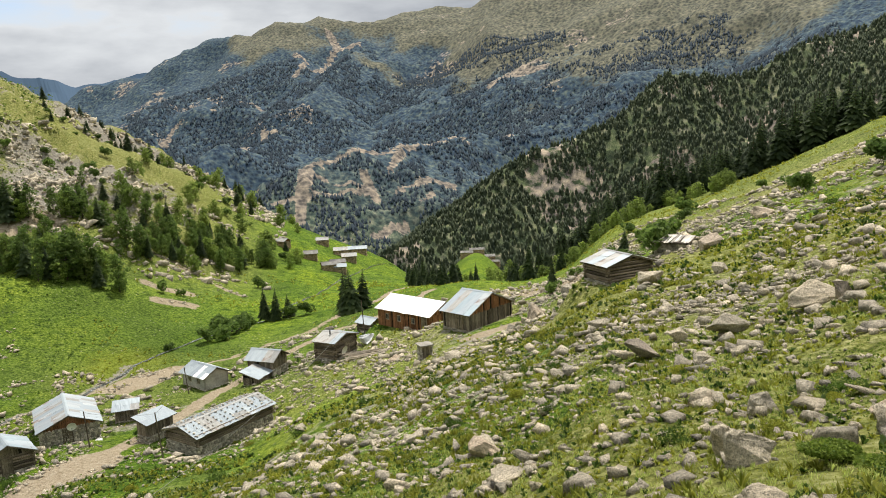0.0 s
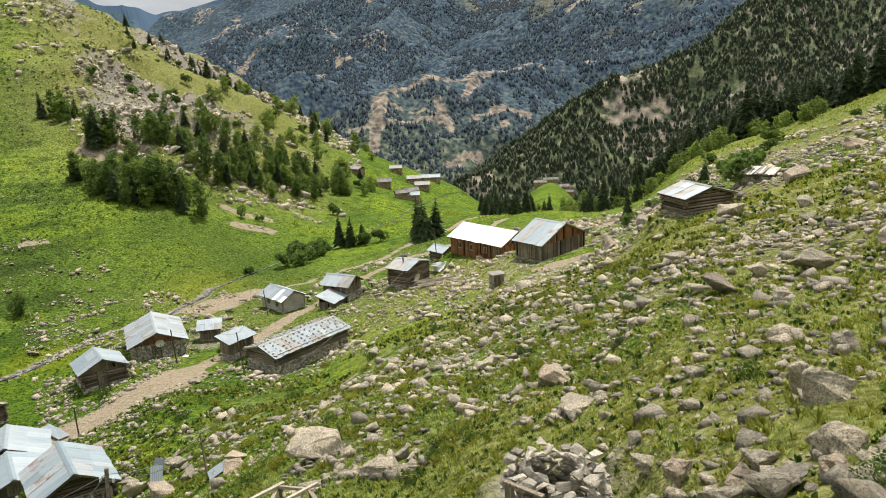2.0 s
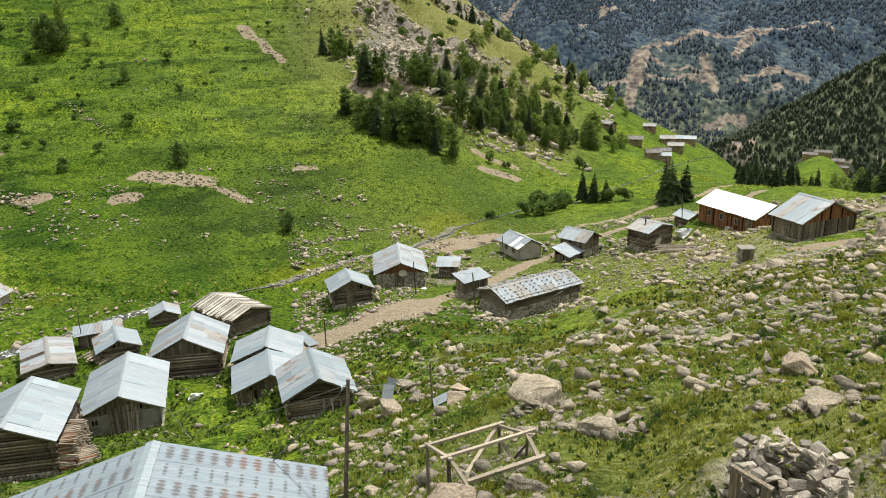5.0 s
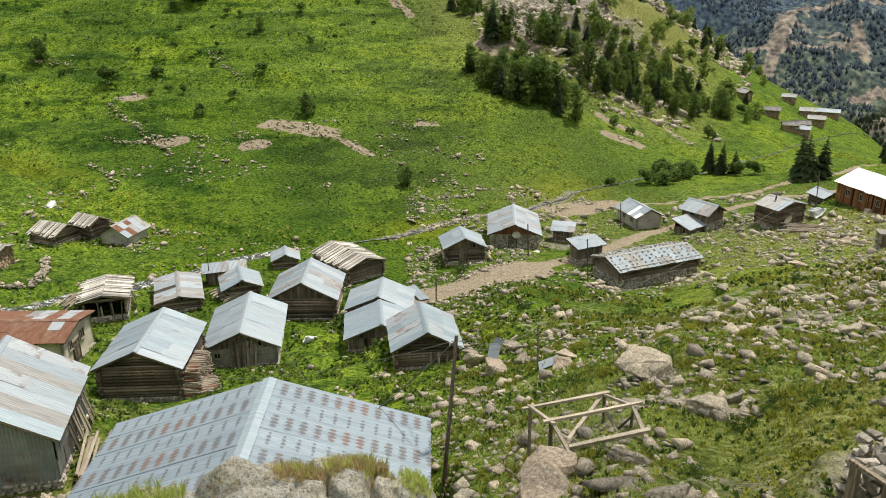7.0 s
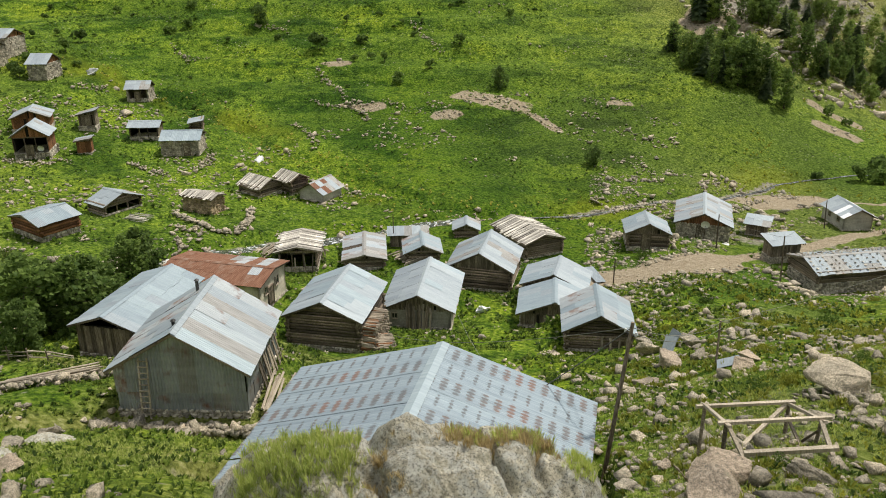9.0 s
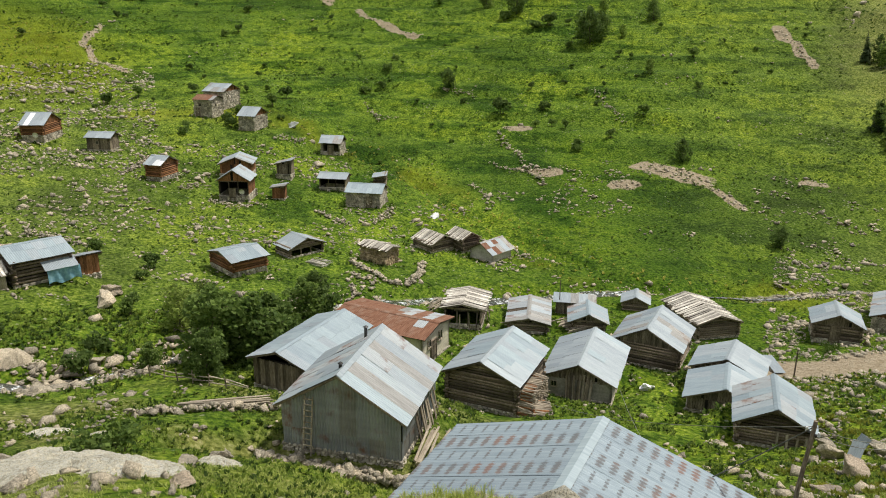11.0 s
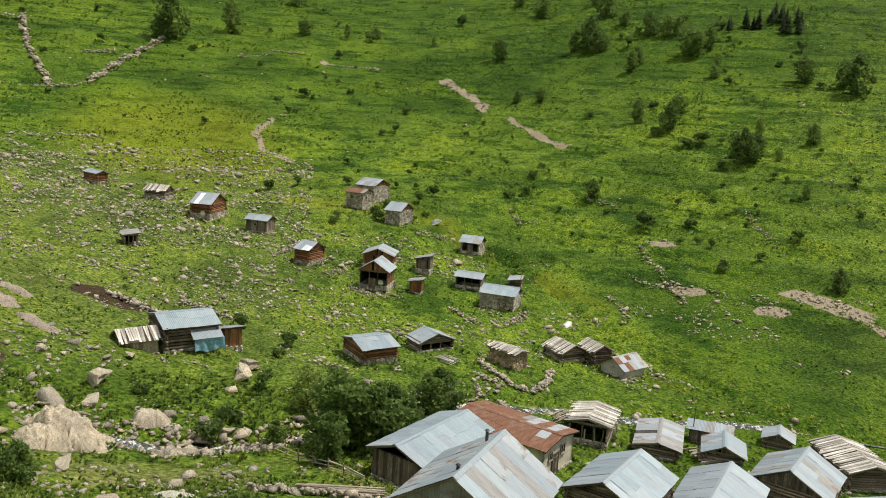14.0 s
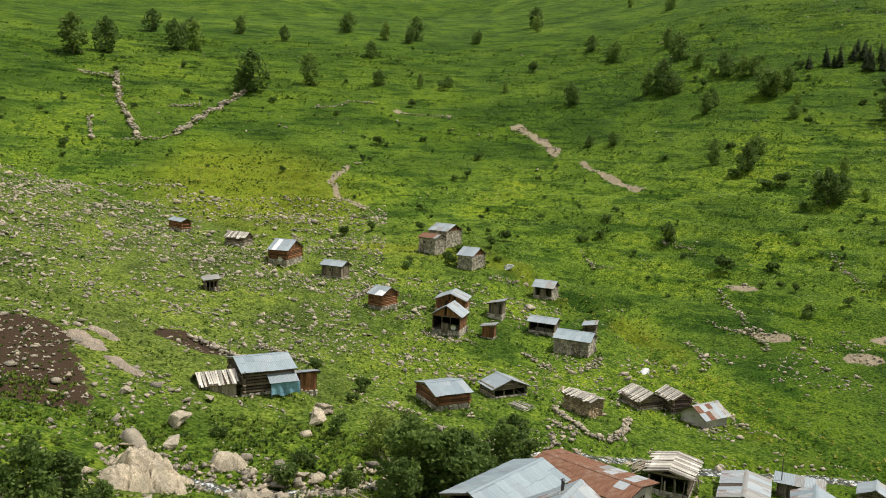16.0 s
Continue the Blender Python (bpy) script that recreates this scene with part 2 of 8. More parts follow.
def rock_material(name, warm=0.0, pale=1.0, lichen=0.0):
    m, n, l, b = shader(name, 0.92)
    big = noise_tex(n, l, 0.9, 5, 0.6)
    fine = noise_tex(n, l, 13, 10, 0.78)
    moss = noise_tex(n, l, 2.6, 9, 0.7)
    c = ramp(n, [(0.36, (0.17, 0.158, 0.13)), (0.5, (0.34 + warm, 0.318, 0.265)), (0.64, (0.53 + warm, 0.50, 0.43))])
    l.new(fine.outputs["Fac"], c.inputs["Fac"])
    st = ramp(n, [(0.35, (0.72, 0.72, 0.70)), (0.65, (1.15, 1.12, 1.06))])
    l.new(big.outputs["Fac"], st.inputs["Fac"])
    col = mixed(n, l, c.outputs["Color"], st.outputs["Color"], 1.0, "MULTIPLY")
    col = mixed(n, l, col, (pale, pale, pale), 1.0, "MULTIPLY")
    geo = n.new("ShaderNodeNewGeometry")
    piece = ramp(n, [(0.0, (0.72, 0.72, 0.70)), (0.6, (1.14, 1.12, 1.06)), (1.0, (1.38, 1.32, 1.2))])
    l.new(geo.outputs["Random Per Island"], piece.inputs["Fac"])
    col = mixed(n, l, col, piece.outputs["Color"], 1.0, "MULTIPLY")
    li = ramp(n, [(0.56, (0, 0, 0)), (0.68, (1, 1, 1))])
    l.new(moss.outputs["Fac"], li.inputs["Fac"])
    if lichen:
        lc = ramp(n, [(0.47, (0, 0, 0)), (0.56, (1, 1, 1))])
        l.new(noise_tex(n, l, 7.0, 8, 0.75).outputs["Fac"], lc.inputs["Fac"])
        col = mixed(n, l, col, (0.58, 0.575, 0.52), math_node(n, l, "MULTIPLY", lc.outputs["Color"], lichen))
    sp = noise_tex(n, l, 38, 6, 0.7)
    sr = ramp(n, [(0.53, (0, 0, 0)), (0.58, (1, 1, 1))])
    l.new(sp.outputs["Fac"], sr.inputs["Fac"])
    col = mixed(n, l, col, (0.10, 0.10, 0.085), math_node(n, l, "MULTIPLY", sr.outputs["Color"], 0.7))
    col = mixed(n, l, col, (0.20, 0.20, 0.12), math_node(n, l, "MULTIPLY", li.outputs["Color"], 0.5))
    l.new(col, b.inputs["Base Color"])
    bumped(n, l, b, fine.outputs["Fac"], 1.0, 0.08)
    return m


ROCK = rock_material("lichened_granite", 0.02, 1.22)
ROCKWARM = rock_material("warm_granite", 0.05, 1.12)
ROCKPALE = rock_material("pale_lichened_granite", 0.0, 1.7, 0.75)


def leaf(name, dark, light, hue=0.25):
    m, n, l, b = shader(name, 0.7, 0, 0.25)
    info = n.new("ShaderNodeObjectInfo")
    geo = n.new("ShaderNodeNewGeometry")
    c = ramp(n, [(0.0, dark), (1.0, light)])
    l.new(geo.outputs["Random Per Island"], c.inputs["Fac"])
    p = ramp(n, [(0.0, (1 - hue, 1 - hue, 1 - hue)), (1.0, (1 + hue, 1 + hue * 0.8, 1 + hue * 0.4))])
    l.new(info.outputs["Random"], p.inputs["Fac"])
    l.new(mixed(n, l, c.outputs["Color"], p.outputs["Color"], 1.0, "MULTIPLY"), b.inputs["Base Color"])
    tr = n.new("ShaderNodeBsdfTranslucent")
    l.new(b.inputs["Base Color"].links[0].from_socket, tr.inputs["Color"])
    mx = n.new("ShaderNodeMixShader")
    mx.inputs[0].default_value = 0.55
    out = n["Material Output"]
    l.new(b.outputs[0], mx.inputs[1])
    l.new(tr.outputs[0], mx.inputs[2])
    l.new(mx.outputs[0], out.inputs["Surface"])
    return m


NEEDLE = leaf("dark_needles", (0.034, 0.058, 0.025), (0.10, 0.14, 0.055))
LEAF = leaf("green_leaves", (0.11, 0.18, 0.036), (0.29, 0.39, 0.095))
LEAFDARK = leaf("deep_green_leaves", (0.07, 0.125, 0.03), (0.20, 0.29, 0.075))
LEAFPALE = leaf("pale_leaves", (0.14, 0.21, 0.045), (0.30, 0.38, 0.10))
HERB = leaf("meadow_herbs", (0.10, 0.17, 0.02), (0.28, 0.36, 0.065))
HERBDARK = leaf("dark_herbs", (0.038, 0.080, 0.012), (0.115, 0.185, 0.030))
MEADOWLEAF = leaf("fresh_meadow_leaves", (0.085, 0.165, 0.018), (0.21, 0.31, 0.045))
GRASS = leaf("tall_grass", (0.27, 0.36, 0.07), (0.56, 0.60, 0.22))
DRYGRASS = leaf("dry_grass", (0.34, 0.27, 0.14), (0.58, 0.48, 0.27))
FLOWER = leaf("yellow_flowers", (0.32, 0.32, 0.06), (0.48, 0.46, 0.12))
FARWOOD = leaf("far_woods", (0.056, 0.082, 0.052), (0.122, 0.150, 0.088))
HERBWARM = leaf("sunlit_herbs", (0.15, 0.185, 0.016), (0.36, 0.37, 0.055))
# leaves tinted blue in place of the haze before the far mountain
HAZEWOOD = leaf("haze_tinted_woods", (0.036, 0.058, 0.092), (0.070, 0.104, 0.135), 0.1)


def ground_material():
    """Turf with herbs and stones, bare earth and gravel where the zones say so, and mountain cover far off."""
    m, n, l, b = shader("mountain_ground", 0.95, 0, 0.1)
    zone = n.new("ShaderNodeVertexColor")
    zone.layer_name = "zone"
    z = n.new("ShaderNodeSeparateColor")
    l.new(zone.outputs["Color"], z.inputs[0])
    zone2 = n.new("ShaderNodeVertexColor")
    zone2.layer_name = "cover"
    z2 = n.new("ShaderNodeSeparateColor")
    l.new(zone2.outputs["Color"], z2.inputs[0])
    t_fine = noise_tex(n, l, 2.6, 8, 0.62)
    t_mid = noise_tex(n, l, 0.5, 6, 0.7)
    t_big = noise_tex(n, l, 0.045, 5, 0.55)
    t_band = noise_tex(n, l, 1.0, 5, 0.62, (0.07, 0.07, 0.6))
    t_far = noise_tex(n, l, 0.065, 6, 0.68)
    t_farb = noise_tex(n, l, 0.0055, 7, 0.6)
    # broad bands of growth, strongest on the high slopes
    slope_layer = n.new("ShaderNodeVertexColor")
    slope_layer.layer_name = "haze_shade_bands"
    bz = n.new("ShaderNodeSeparateColor")
    l.new(slope_layer.outputs["Color"], bz.inputs[0])
    banding = math_node(n, l, "ADD", 0.15, math_node(n, l, "MULTIPLY", bz.outputs["Blue"], 0.8), True)
    # turf
    g1 = ramp(n, [(0.34, (0.022, 0.046, 0.006)), (0.45, (0.078, 0.140, 0.012)), (0.55, (0.150, 0.218, 0.020)), (0.68, (0.26, 0.31, 0.070))])
    l.new(t_fine.outputs["Fac"], g1.inputs["Fac"])
    g2 = ramp(n, [(0.34, (0.32, 0.42, 0.32)), (0.48, (0.92, 0.95, 0.92)), (0.64, (1.26, 1.22, 1.1))])
    l.new(t_mid.outputs["Fac"], g2.inputs["Fac"])
    turf = mixed(n, l, g1.outputs["Color"], g2.outputs["Color"], 1.0, "MULTIPLY")
    g3 = ramp(n, [(0.36, (0.58, 0.66, 0.62)), (0.5, (0.95, 0.97, 0.97)), (0.62, (1.2, 1.12, 0.92))])
    l.new(t_big.outputs["Fac"], g3.inputs["Fac"])
    turf = mixed(n, l, turf, g3.outputs["Color"], 1.0, "MULTIPLY")
    g4 = ramp(n, [(0.40, (0.36, 0.50, 0.36)), (0.46, (0.92, 0.96, 0.92)), (0.57, (1.06, 1.05, 0.98)), (0.64, (1.2, 1.16, 1.06))])
    l.new(t_band.outputs["Fac"], g4.inputs["Fac"])
    turf = mixed(n, l, turf, g4.outputs["Color"], banding, "MULTIPLY")
    # clumps of fern and dock
    vo = n.new("ShaderNodeTexVoronoi")
    vo.inputs["Scale"].default_value = 0.5
    vtc = n.new("ShaderNodeTexCoord")
    vmix = mixed(n, l, vtc.outputs["Object"], noise_tex(n, l, 0.7, 4, 0.6).outputs["Color"], 0.35, "ADD")
    l.new(vmix, vo.inputs["Vector"])
    vr = ramp(n, [(0.12, (0.42, 0.56, 0.42)), (0.42, (1, 1, 1)), (0.72, (1.12, 1.08, 0.95))])
    l.new(vo.outputs["Distance"], vr.inputs["Fac"])
    vf = ramp(n, [(0.42, (0.15, 0.15, 0.15)), (0.56, (1, 1, 1))])
    l.new(t_big.outputs["Fac"], vf.inputs["Fac"])
    turf = mixed(n, l, turf, vr.outputs["Color"], vf.outputs["Color"], "MULTIPLY")
    # small stones and dry stalks showing through
    spk = n.new("ShaderNodeTexVoronoi")
    spk.inputs["Scale"].default_value = 1.1
    l.new(vtc.outputs["Object"], spk.inputs["Vector"])
    spr = ramp(n, [(0.10, (1, 1, 1)), (0.20, (0, 0, 0))])
    l.new(spk.outputs["Distance"], spr.inputs["Fac"])
    pick = ramp(n, [(0.52, (0, 0, 0)), (0.60, (1, 1, 1))])
    l.new(noise_tex(n, l, 0.12, 5, 0.65).outputs["Fac"], pick.inputs["Fac"])
    turf = mixed(n, l, turf, (0.36, 0.34, 0.27), math_node(n, l, "MULTIPLY", math_node(n, l, "MULTIPLY", spr.outputs["Color"], pick.outputs["Color"]), 0.85))
    # bracken, plus shade put into the turf colour of high slopes and valley floor
    bracken_shade = ramp(n, [(0.42, (0, 0, 0)), (0.58, (1, 1, 1))])
    l.new(math_node(n, l, "ADD", bz.outputs["Green"], math_node(n, l, "MULTIPLY", math_node(n, l, "SUBTRACT", t_mid.outputs["Fac"], 0.5), 1.6)), bracken_shade.inputs["Fac"])
    turf = mixed(n, l, turf, (0.50, 0.62, 0.48), math_node(n, l, "MULTIPLY", bracken_shade.outputs["Color"], 0.9), "MULTIPLY")
    # yellow flowering meadow
    ym = math_node(n, l, "MULTIPLY", z.outputs["Blue"], t_mid.outputs["Fac"])
    turf = mixed(n, l, turf, (0.23, 0.25, 0.012), math_node(n, l, "MULTIPLY", ym, 0.85, True))
    # dry, thin turf
    dry = ramp(n, [(0.34, (0.085, 0.095, 0.022)), (0.5, (0.23, 0.225, 0.065)), (0.66, (0.42, 0.385, 0.19))])
    l.new(t_fine.outputs["Fac"], dry.inputs["Fac"])
    turf = mixed(n, l, turf, dry.outputs["Color"], math_node(n, l, "MULTIPLY", z2.outputs["Blue"], math_node(n, l, "MULTIPLY", t_mid.outputs["Fac"], 1.6), True))
    # bare rock and gravel
    rk = ramp(n, [(0.28, (0.10, 0.09, 0.07)), (0.5, (0.26, 0.235, 0.19)), (0.72, (0.42, 0.39, 0.33))])
    l.new(t_fine.outputs["Fac"], rk.inputs["Fac"])
    rmask = ramp(n, [(0.47, (0, 0, 0)), (0.56, (1, 1, 1))])
    l.new(math_node(n, l, "ADD", math_node(n, l, "MULTIPLY", t_mid.outputs["Fac"], 0.6), math_node(n, l, "MULTIPLY", math_node(n, l, "SUBTRACT", z.outputs["Green"], 0.3), 0.6)), rmask.inputs["Fac"])
    col = mixed(n, l, turf, rk.outputs["Color"], rmask.outputs["Color"])
    # earth of the track and yards
    de = ramp(n, [(0.3, (0.25, 0.19, 0.118)), (0.55, (0.355, 0.295, 0.21)), (0.75, (0.44, 0.38, 0.285))])
    l.new(t_fine.outputs["Fac"], de.inputs["Fac"])
    dmask = ramp(n, [(0.40, (0, 0, 0)), (0.58, (1, 1, 1))])
    l.new(math_node(n, l, "ADD", z.outputs["Red"], math_node(n, l, "MULTIPLY", math_node(n, l, "SUBTRACT", t_mid.outputs["Fac"], 0.5), 1.1)), dmask.inputs["Fac"])
    col = mixed(n, l, col, de.outputs["Color"], dmask.outputs["Color"])
    # dark soil
    so = ramp(n, [(0.42, (0, 0, 0)), (0.6, (1, 1, 1))])
    l.new(math_node(n, l, "ADD", z2.outputs["Green"], math_node(n, l, "MULTIPLY", math_node(n, l, "SUBTRACT", t_mid.outputs["Fac"], 0.5), 1.5)), so.inputs["Fac"])
    col = mixed(n, l, col, (0.065, 0.042, 0.026), so.outputs["Color"])
    # the far mountains: woods below, pasture and rock above
    wood = ramp(n, [(0.36, (0.030, 0.046, 0.026)), (0.50, (0.085, 0.105, 0.055)), (0.66, (0.22, 0.215, 0.145))])
    l.new(t_far.outputs["Fac"], wood.inputs["Fac"])
    past = ramp(n, [(0.34, (0.068, 0.074, 0.062)), (0.50, (0.112, 0.112, 0.086)), (0.66, (0.175, 0.162, 0.122))])
    l.new(t_far.outputs["Fac"], past.inputs["Fac"])
    wm = ramp(n, [(0.475, (0, 0, 0)), (0.51, (1, 1, 1))])
    alpha = zone.outputs["Alpha"]
    l.new(math_node(n, l, "ADD", math_node(n, l, "MULTIPLY", alpha, 0.5), math_node(n, l, "MULTIPLY", math_node(n, l, "ADD", math_node(n, l, "MULTIPLY", t_far.outputs["Fac"], 0.5), math_node(n, l, "MULTIPLY", t_farb.outputs["Fac"], 0.5)), 0.5)), wm.inputs["Fac"])
    haze_layer = n.new("ShaderNodeVertexColor")
    haze_layer.layer_name = "haze_shade_bands"
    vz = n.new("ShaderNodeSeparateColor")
    l.new(haze_layer.outputs["Color"], vz.inputs[0])
    # aerial haze put into the far woods' colour as blue
    hazy_wood = ramp(n, [(0.36, (0.022, 0.040, 0.072)), (0.50, (0.046, 0.072, 0.100)), (0.66, (0.105, 0.132, 0.125))])
    l.new(t_far.outputs["Fac"], hazy_wood.inputs["Fac"])
    woods_col = mixed(n, l, wood.outputs["Color"], hazy_wood.outputs["Color"], vz.outputs["Red"])
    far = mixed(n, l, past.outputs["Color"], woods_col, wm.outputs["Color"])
    cliff = ramp(n, [(0.34, (0.07, 0.066, 0.064)), (0.66, (0.33, 0.275, 0.225))])
    l.new(t_far.outputs["Fac"], cliff.inputs["Fac"])
    bare = ramp(n, [(0.50, (0, 0, 0)), (0.60, (1, 1, 1))])
    l.new(math_node(n, l, "ADD", zone2.outputs["Alpha"], math_node(n, l, "MULTIPLY", math_node(n, l, "SUBTRACT", t_far.outputs["Fac"], 0.5), 1.7)), bare.inputs["Fac"])
    far = mixed(n, l, far, cliff.outputs["Color"], math_node(n, l, "MULTIPLY", bare.outputs["Color"], 0.95))
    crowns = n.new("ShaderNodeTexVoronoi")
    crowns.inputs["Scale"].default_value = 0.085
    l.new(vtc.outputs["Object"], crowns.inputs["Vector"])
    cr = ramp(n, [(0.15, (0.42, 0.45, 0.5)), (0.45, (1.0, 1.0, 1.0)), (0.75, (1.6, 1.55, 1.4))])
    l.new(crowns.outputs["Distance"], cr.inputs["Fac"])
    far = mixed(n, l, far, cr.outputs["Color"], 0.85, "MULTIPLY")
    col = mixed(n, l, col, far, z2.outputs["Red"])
    l.new(col, b.inputs["Base Color"])
    h = math_node(n, l, "ADD", t_fine.outputs["Fac"], math_node(n, l, "MULTIPLY", t_mid.outputs["Fac"], 1.5))
    bumped(n, l, b, h, 1.0, 0.4)
    return m


GROUND = ground_material()
# flat blue for the horizon range: its haze is painted, not in the air
m_, n_, l_, b_ = shader("haze_blue", 1.0, 0, 0.0)
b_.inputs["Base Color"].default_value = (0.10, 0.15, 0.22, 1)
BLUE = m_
m_, n_, l_, b_ = shader("stream_water", 0.12, 0, 0.5)
t_ = noise_tex(n_, l_, 1.6, 6, 0.7)
r_ = ramp(n_, [(0.40, (0.03, 0.032, 0.025)), (0.53, (0.10, 0.105, 0.095)), (0.60, (0.74, 0.77, 0.79))])
l_.new(t_.outputs["Fac"], r_.inputs["Fac"])
l_.new(r_.outputs["Color"], b_.inputs["Base Color"])
bumped(n_, l_, b_, t_.outputs["Fac"], 0.8, 0.1)
WATER = m_
QUIET = aged("quiet_water", (0.03, 0.032, 0.025), (0.09, 0.095, 0.085), (0.42, 0.45, 0.46), 1.6, rough=0.15, bump=0.5)


# ------------------------------------------------------------------ the lie of the land
# Heights are metres below (-) or above (+) the eye. Sections run outwards from the lookout rock.
REACH = np.array([0, 3, 8, 14, 20, 30, 45, 60, 80, 100, 130, 170, 220, 300, 420, 600], float)
SECTIONS = {}


def section(bearing, *heights):
    SECTIONS[bearing] = np.array(heights, float)


section(-60, -1.6, -2.0, -3.0, -3.2, -2.5, -1.0, 2, 5, 9, 14, 22, 33, 48, 70, 100, 140)
section(-38, -1.6, -2.3, -3.8, -4.6, -4.8, -4.8, -4.3, -3.5, -2, -0.5, 2.0, 5, 7, 0, -10, -30)
section(-29, -1.6, -2.8, -4.1, -5.3, -6.0, -6.7, -7.3, -7.5, -7.2, -6.5, -5.6, -5.0, -7.4, -28, -60, -95)
section(-20, -1.6, -2.8, -4.6, -6.0, -7.1, -8.7, -10.5, -11.5, -12.3, -13, -14.7, -17.6, -24.0, -47, -82, -125)
section(-12, -1.6, -3.0, -5.3, -6.9, -7.8, -9.9, -12.3, -14.0, -16.4, -18.3, -21.4, -26.6, -36, -60, -95, -140)
section(-8.5, -1.6, -3.0, -5.6, -7.3, -8.6, -10.8, -13.5, -15.8, -19.2, -22, -27.3, -35, -48, -72, -105, -146)
section(-5.5, -1.6, -3.1, -6.0, -7.7, -9.3, -11.8, -14.9, -17.8, -21.7, -24.6, -29.4, -38, -53, -78, -105, -136)
section(-2, -1.6, -3.2, -6.3, -8.2, -9.9, -12.6, -16, -19.3, -23.2, -26, -30, -37.5, -52, -72, -90, -101)
section(1.6, -1.6, -3.2, -6.4, -8.5, -10.3, -13.2, -17.1, -20.7, -24.7, -27.4, -31.4, -38, -49.5, -68, -96, -128)
section(5, -1.6, -3.2, -6.5, -8.9, -10.8, -14.0, -18.4, -22.4, -26.4, -29, -33, -38.5, -45, -54, -84, -136)
section(10, -1.6, -3.3, -6.7, -9.4, -11.9, -14.2, -19.5, -24, -28.5, -31, -34.5, -39, -40.8, -42.4, -78, -125)
section(16, -1.6, -3.3, -6.7, -9.4, -11.9, -15, -21, -27, -32, -33.7, -36, -38, -33.5, -23.4, -42, -95)
section(23, -1.6, -3.3, -6.9, -9.9, -12.8, -17, -22.5, -28, -31.7, -34, -36.4, -30, -16, -3.3, -8, -60)
section(29, -1.6, -3.3, -7.2, -10.8, -14, -18.4, -24.2, -28.2, -31.2, -34, -34.3, -24, -8, 15.5, 15, -20)
section(37, -1.6, -3.3, -7.4, -11.6, -14.9, -19.8, -26, -29.5, -33, -35, -33, -24, -7, 22, 60, 90)
section(45, -1.6, -3.3, -7.4, -11.6, -14.9, -19.8, -26, -29.7, -32, -33.5, -31.5, -22, -5, 28, 80, 140)
section(56, -1.6, -3.3, -7.4, -11.6, -14.9, -19.8, -26, -29.5, -32.3, -33.4, -32.5, -25, -8, 25, 75, 130)
section(65, -1.6, -3.3, -7, -11, -14.4, -19, -24, -27.2, -30, -32, -31.6, -28, -14, 14, 60, 115)
section(75, -1.6, -3.2, -6.4, -9.8, -13, -17.5, -23.4, -27, -28.5, -29, -29.5, -22.5, -17, 8, 50, 100)
section(85, -1.6, -3.1, -6.1, -9.3, -12, -16.8, -22.8, -26.4, -26.5, -27, -26, -23.5, -15.5, 9, 50, 95)
section(95, -1.6, -2.8, -6, -9, -11.6, -16.4, -21.9, -24.2, -23.5, -23.5, -22, -19.5, -13, 9, 48, 90)
section(105, -1.6, -2.7, -5.8, -8.6, -10.8, -13.5, -19, -20.5, -19.8, -18.5, -16, -12, -9, 12, 48, 85)
section(130, -1.6, -2.5, -4.5, -6, -7.2, -9, -10.5, -11, -10, -8, -4, 2, 10, 28, 55, 95)
section(180, -1.6, -2.2, -3.5, -3.2, -1.5, 2, 7, 12, 20, 28, 40, 56, 76, 105, 145, 190)
section(240, -1.6, -1.9, -2.8, -2.4, -0.8, 2, 7, 13, 21, 29, 41, 57, 77, 105, 145, 190)
BEARINGS = sorted(SECTIONS)
TABLE = np.array([SECTIONS[b] for b in BEARINGS])
# closed round the back
BEARINGS = np.array([BEARINGS[-1] - 360] + BEARINGS + [BEARINGS[0] + 360], float)
TABLE = np.vstack([TABLE[-1:], TABLE, TABLE[:1]])


def base_height(bearing, reach):
    bearing, reach = np.broadcast_arrays(np.asarray(bearing, float), np.asarray(reach, float))
    shape = bearing.shape
    b, r = (bearing.ravel() + 100) % 360 - 100, reach.ravel()
    lr, axis = np.log(np.minimum(r, 600) + 4), np.log(REACH + 4)
    kr = np.clip(np.searchsorted(axis, lr, side="right") - 1, 0, len(axis) - 2)
    hr = axis[kr + 1] - axis[kr]
    ur = np.clip((lr - axis[kr]) / hr, 0, 1)
    slope_r = np.gradient(TABLE, axis, axis=1)
    kb = np.clip(np.searchsorted(BEARINGS, b, side="right") - 1, 0, len(BEARINGS) - 2)
    hb = BEARINGS[kb + 1] - BEARINGS[kb]
    ub = np.clip((b - BEARINGS[kb]) / hb, 0, 1)

    def along(row):
        p0, p1, m0, m1 = TABLE[row, kr], TABLE[row, kr + 1], slope_r[row, kr] * hr, slope_r[row, kr + 1] * hr
        u2, u3 = ur * ur, ur * ur * ur
        return (2 * u3 - 3 * u2 + 1) * p0 + (u3 - 2 * u2 + ur) * m0 + (-2 * u3 + 3 * u2) * p1 + (u3 - u2) * m1

    n = len(BEARINGS)
    y = [along(np.clip(kb + s, 0, n - 1)) for s in (-1, 0, 1, 2)]
    x = [BEARINGS[np.clip(kb + s, 0, n - 1)] for s in (-1, 0, 1, 2)]
    m0 = (y[2] - y[0]) / np.maximum(x[2] - x[0], 1e-6) * hb
    m1 = (y[3] - y[1]) / np.maximum(x[3] - x[1], 1e-6) * hb
    u2, u3 = ub * ub, ub * ub * ub
    z = (2 * u3 - 3 * u2 + 1) * y[1] + (u3 - 2 * u2 + ub) * m0 + (-2 * u3 + 3 * u2) * y[2] + (u3 - u2) * m1
    return z.reshape(shape)


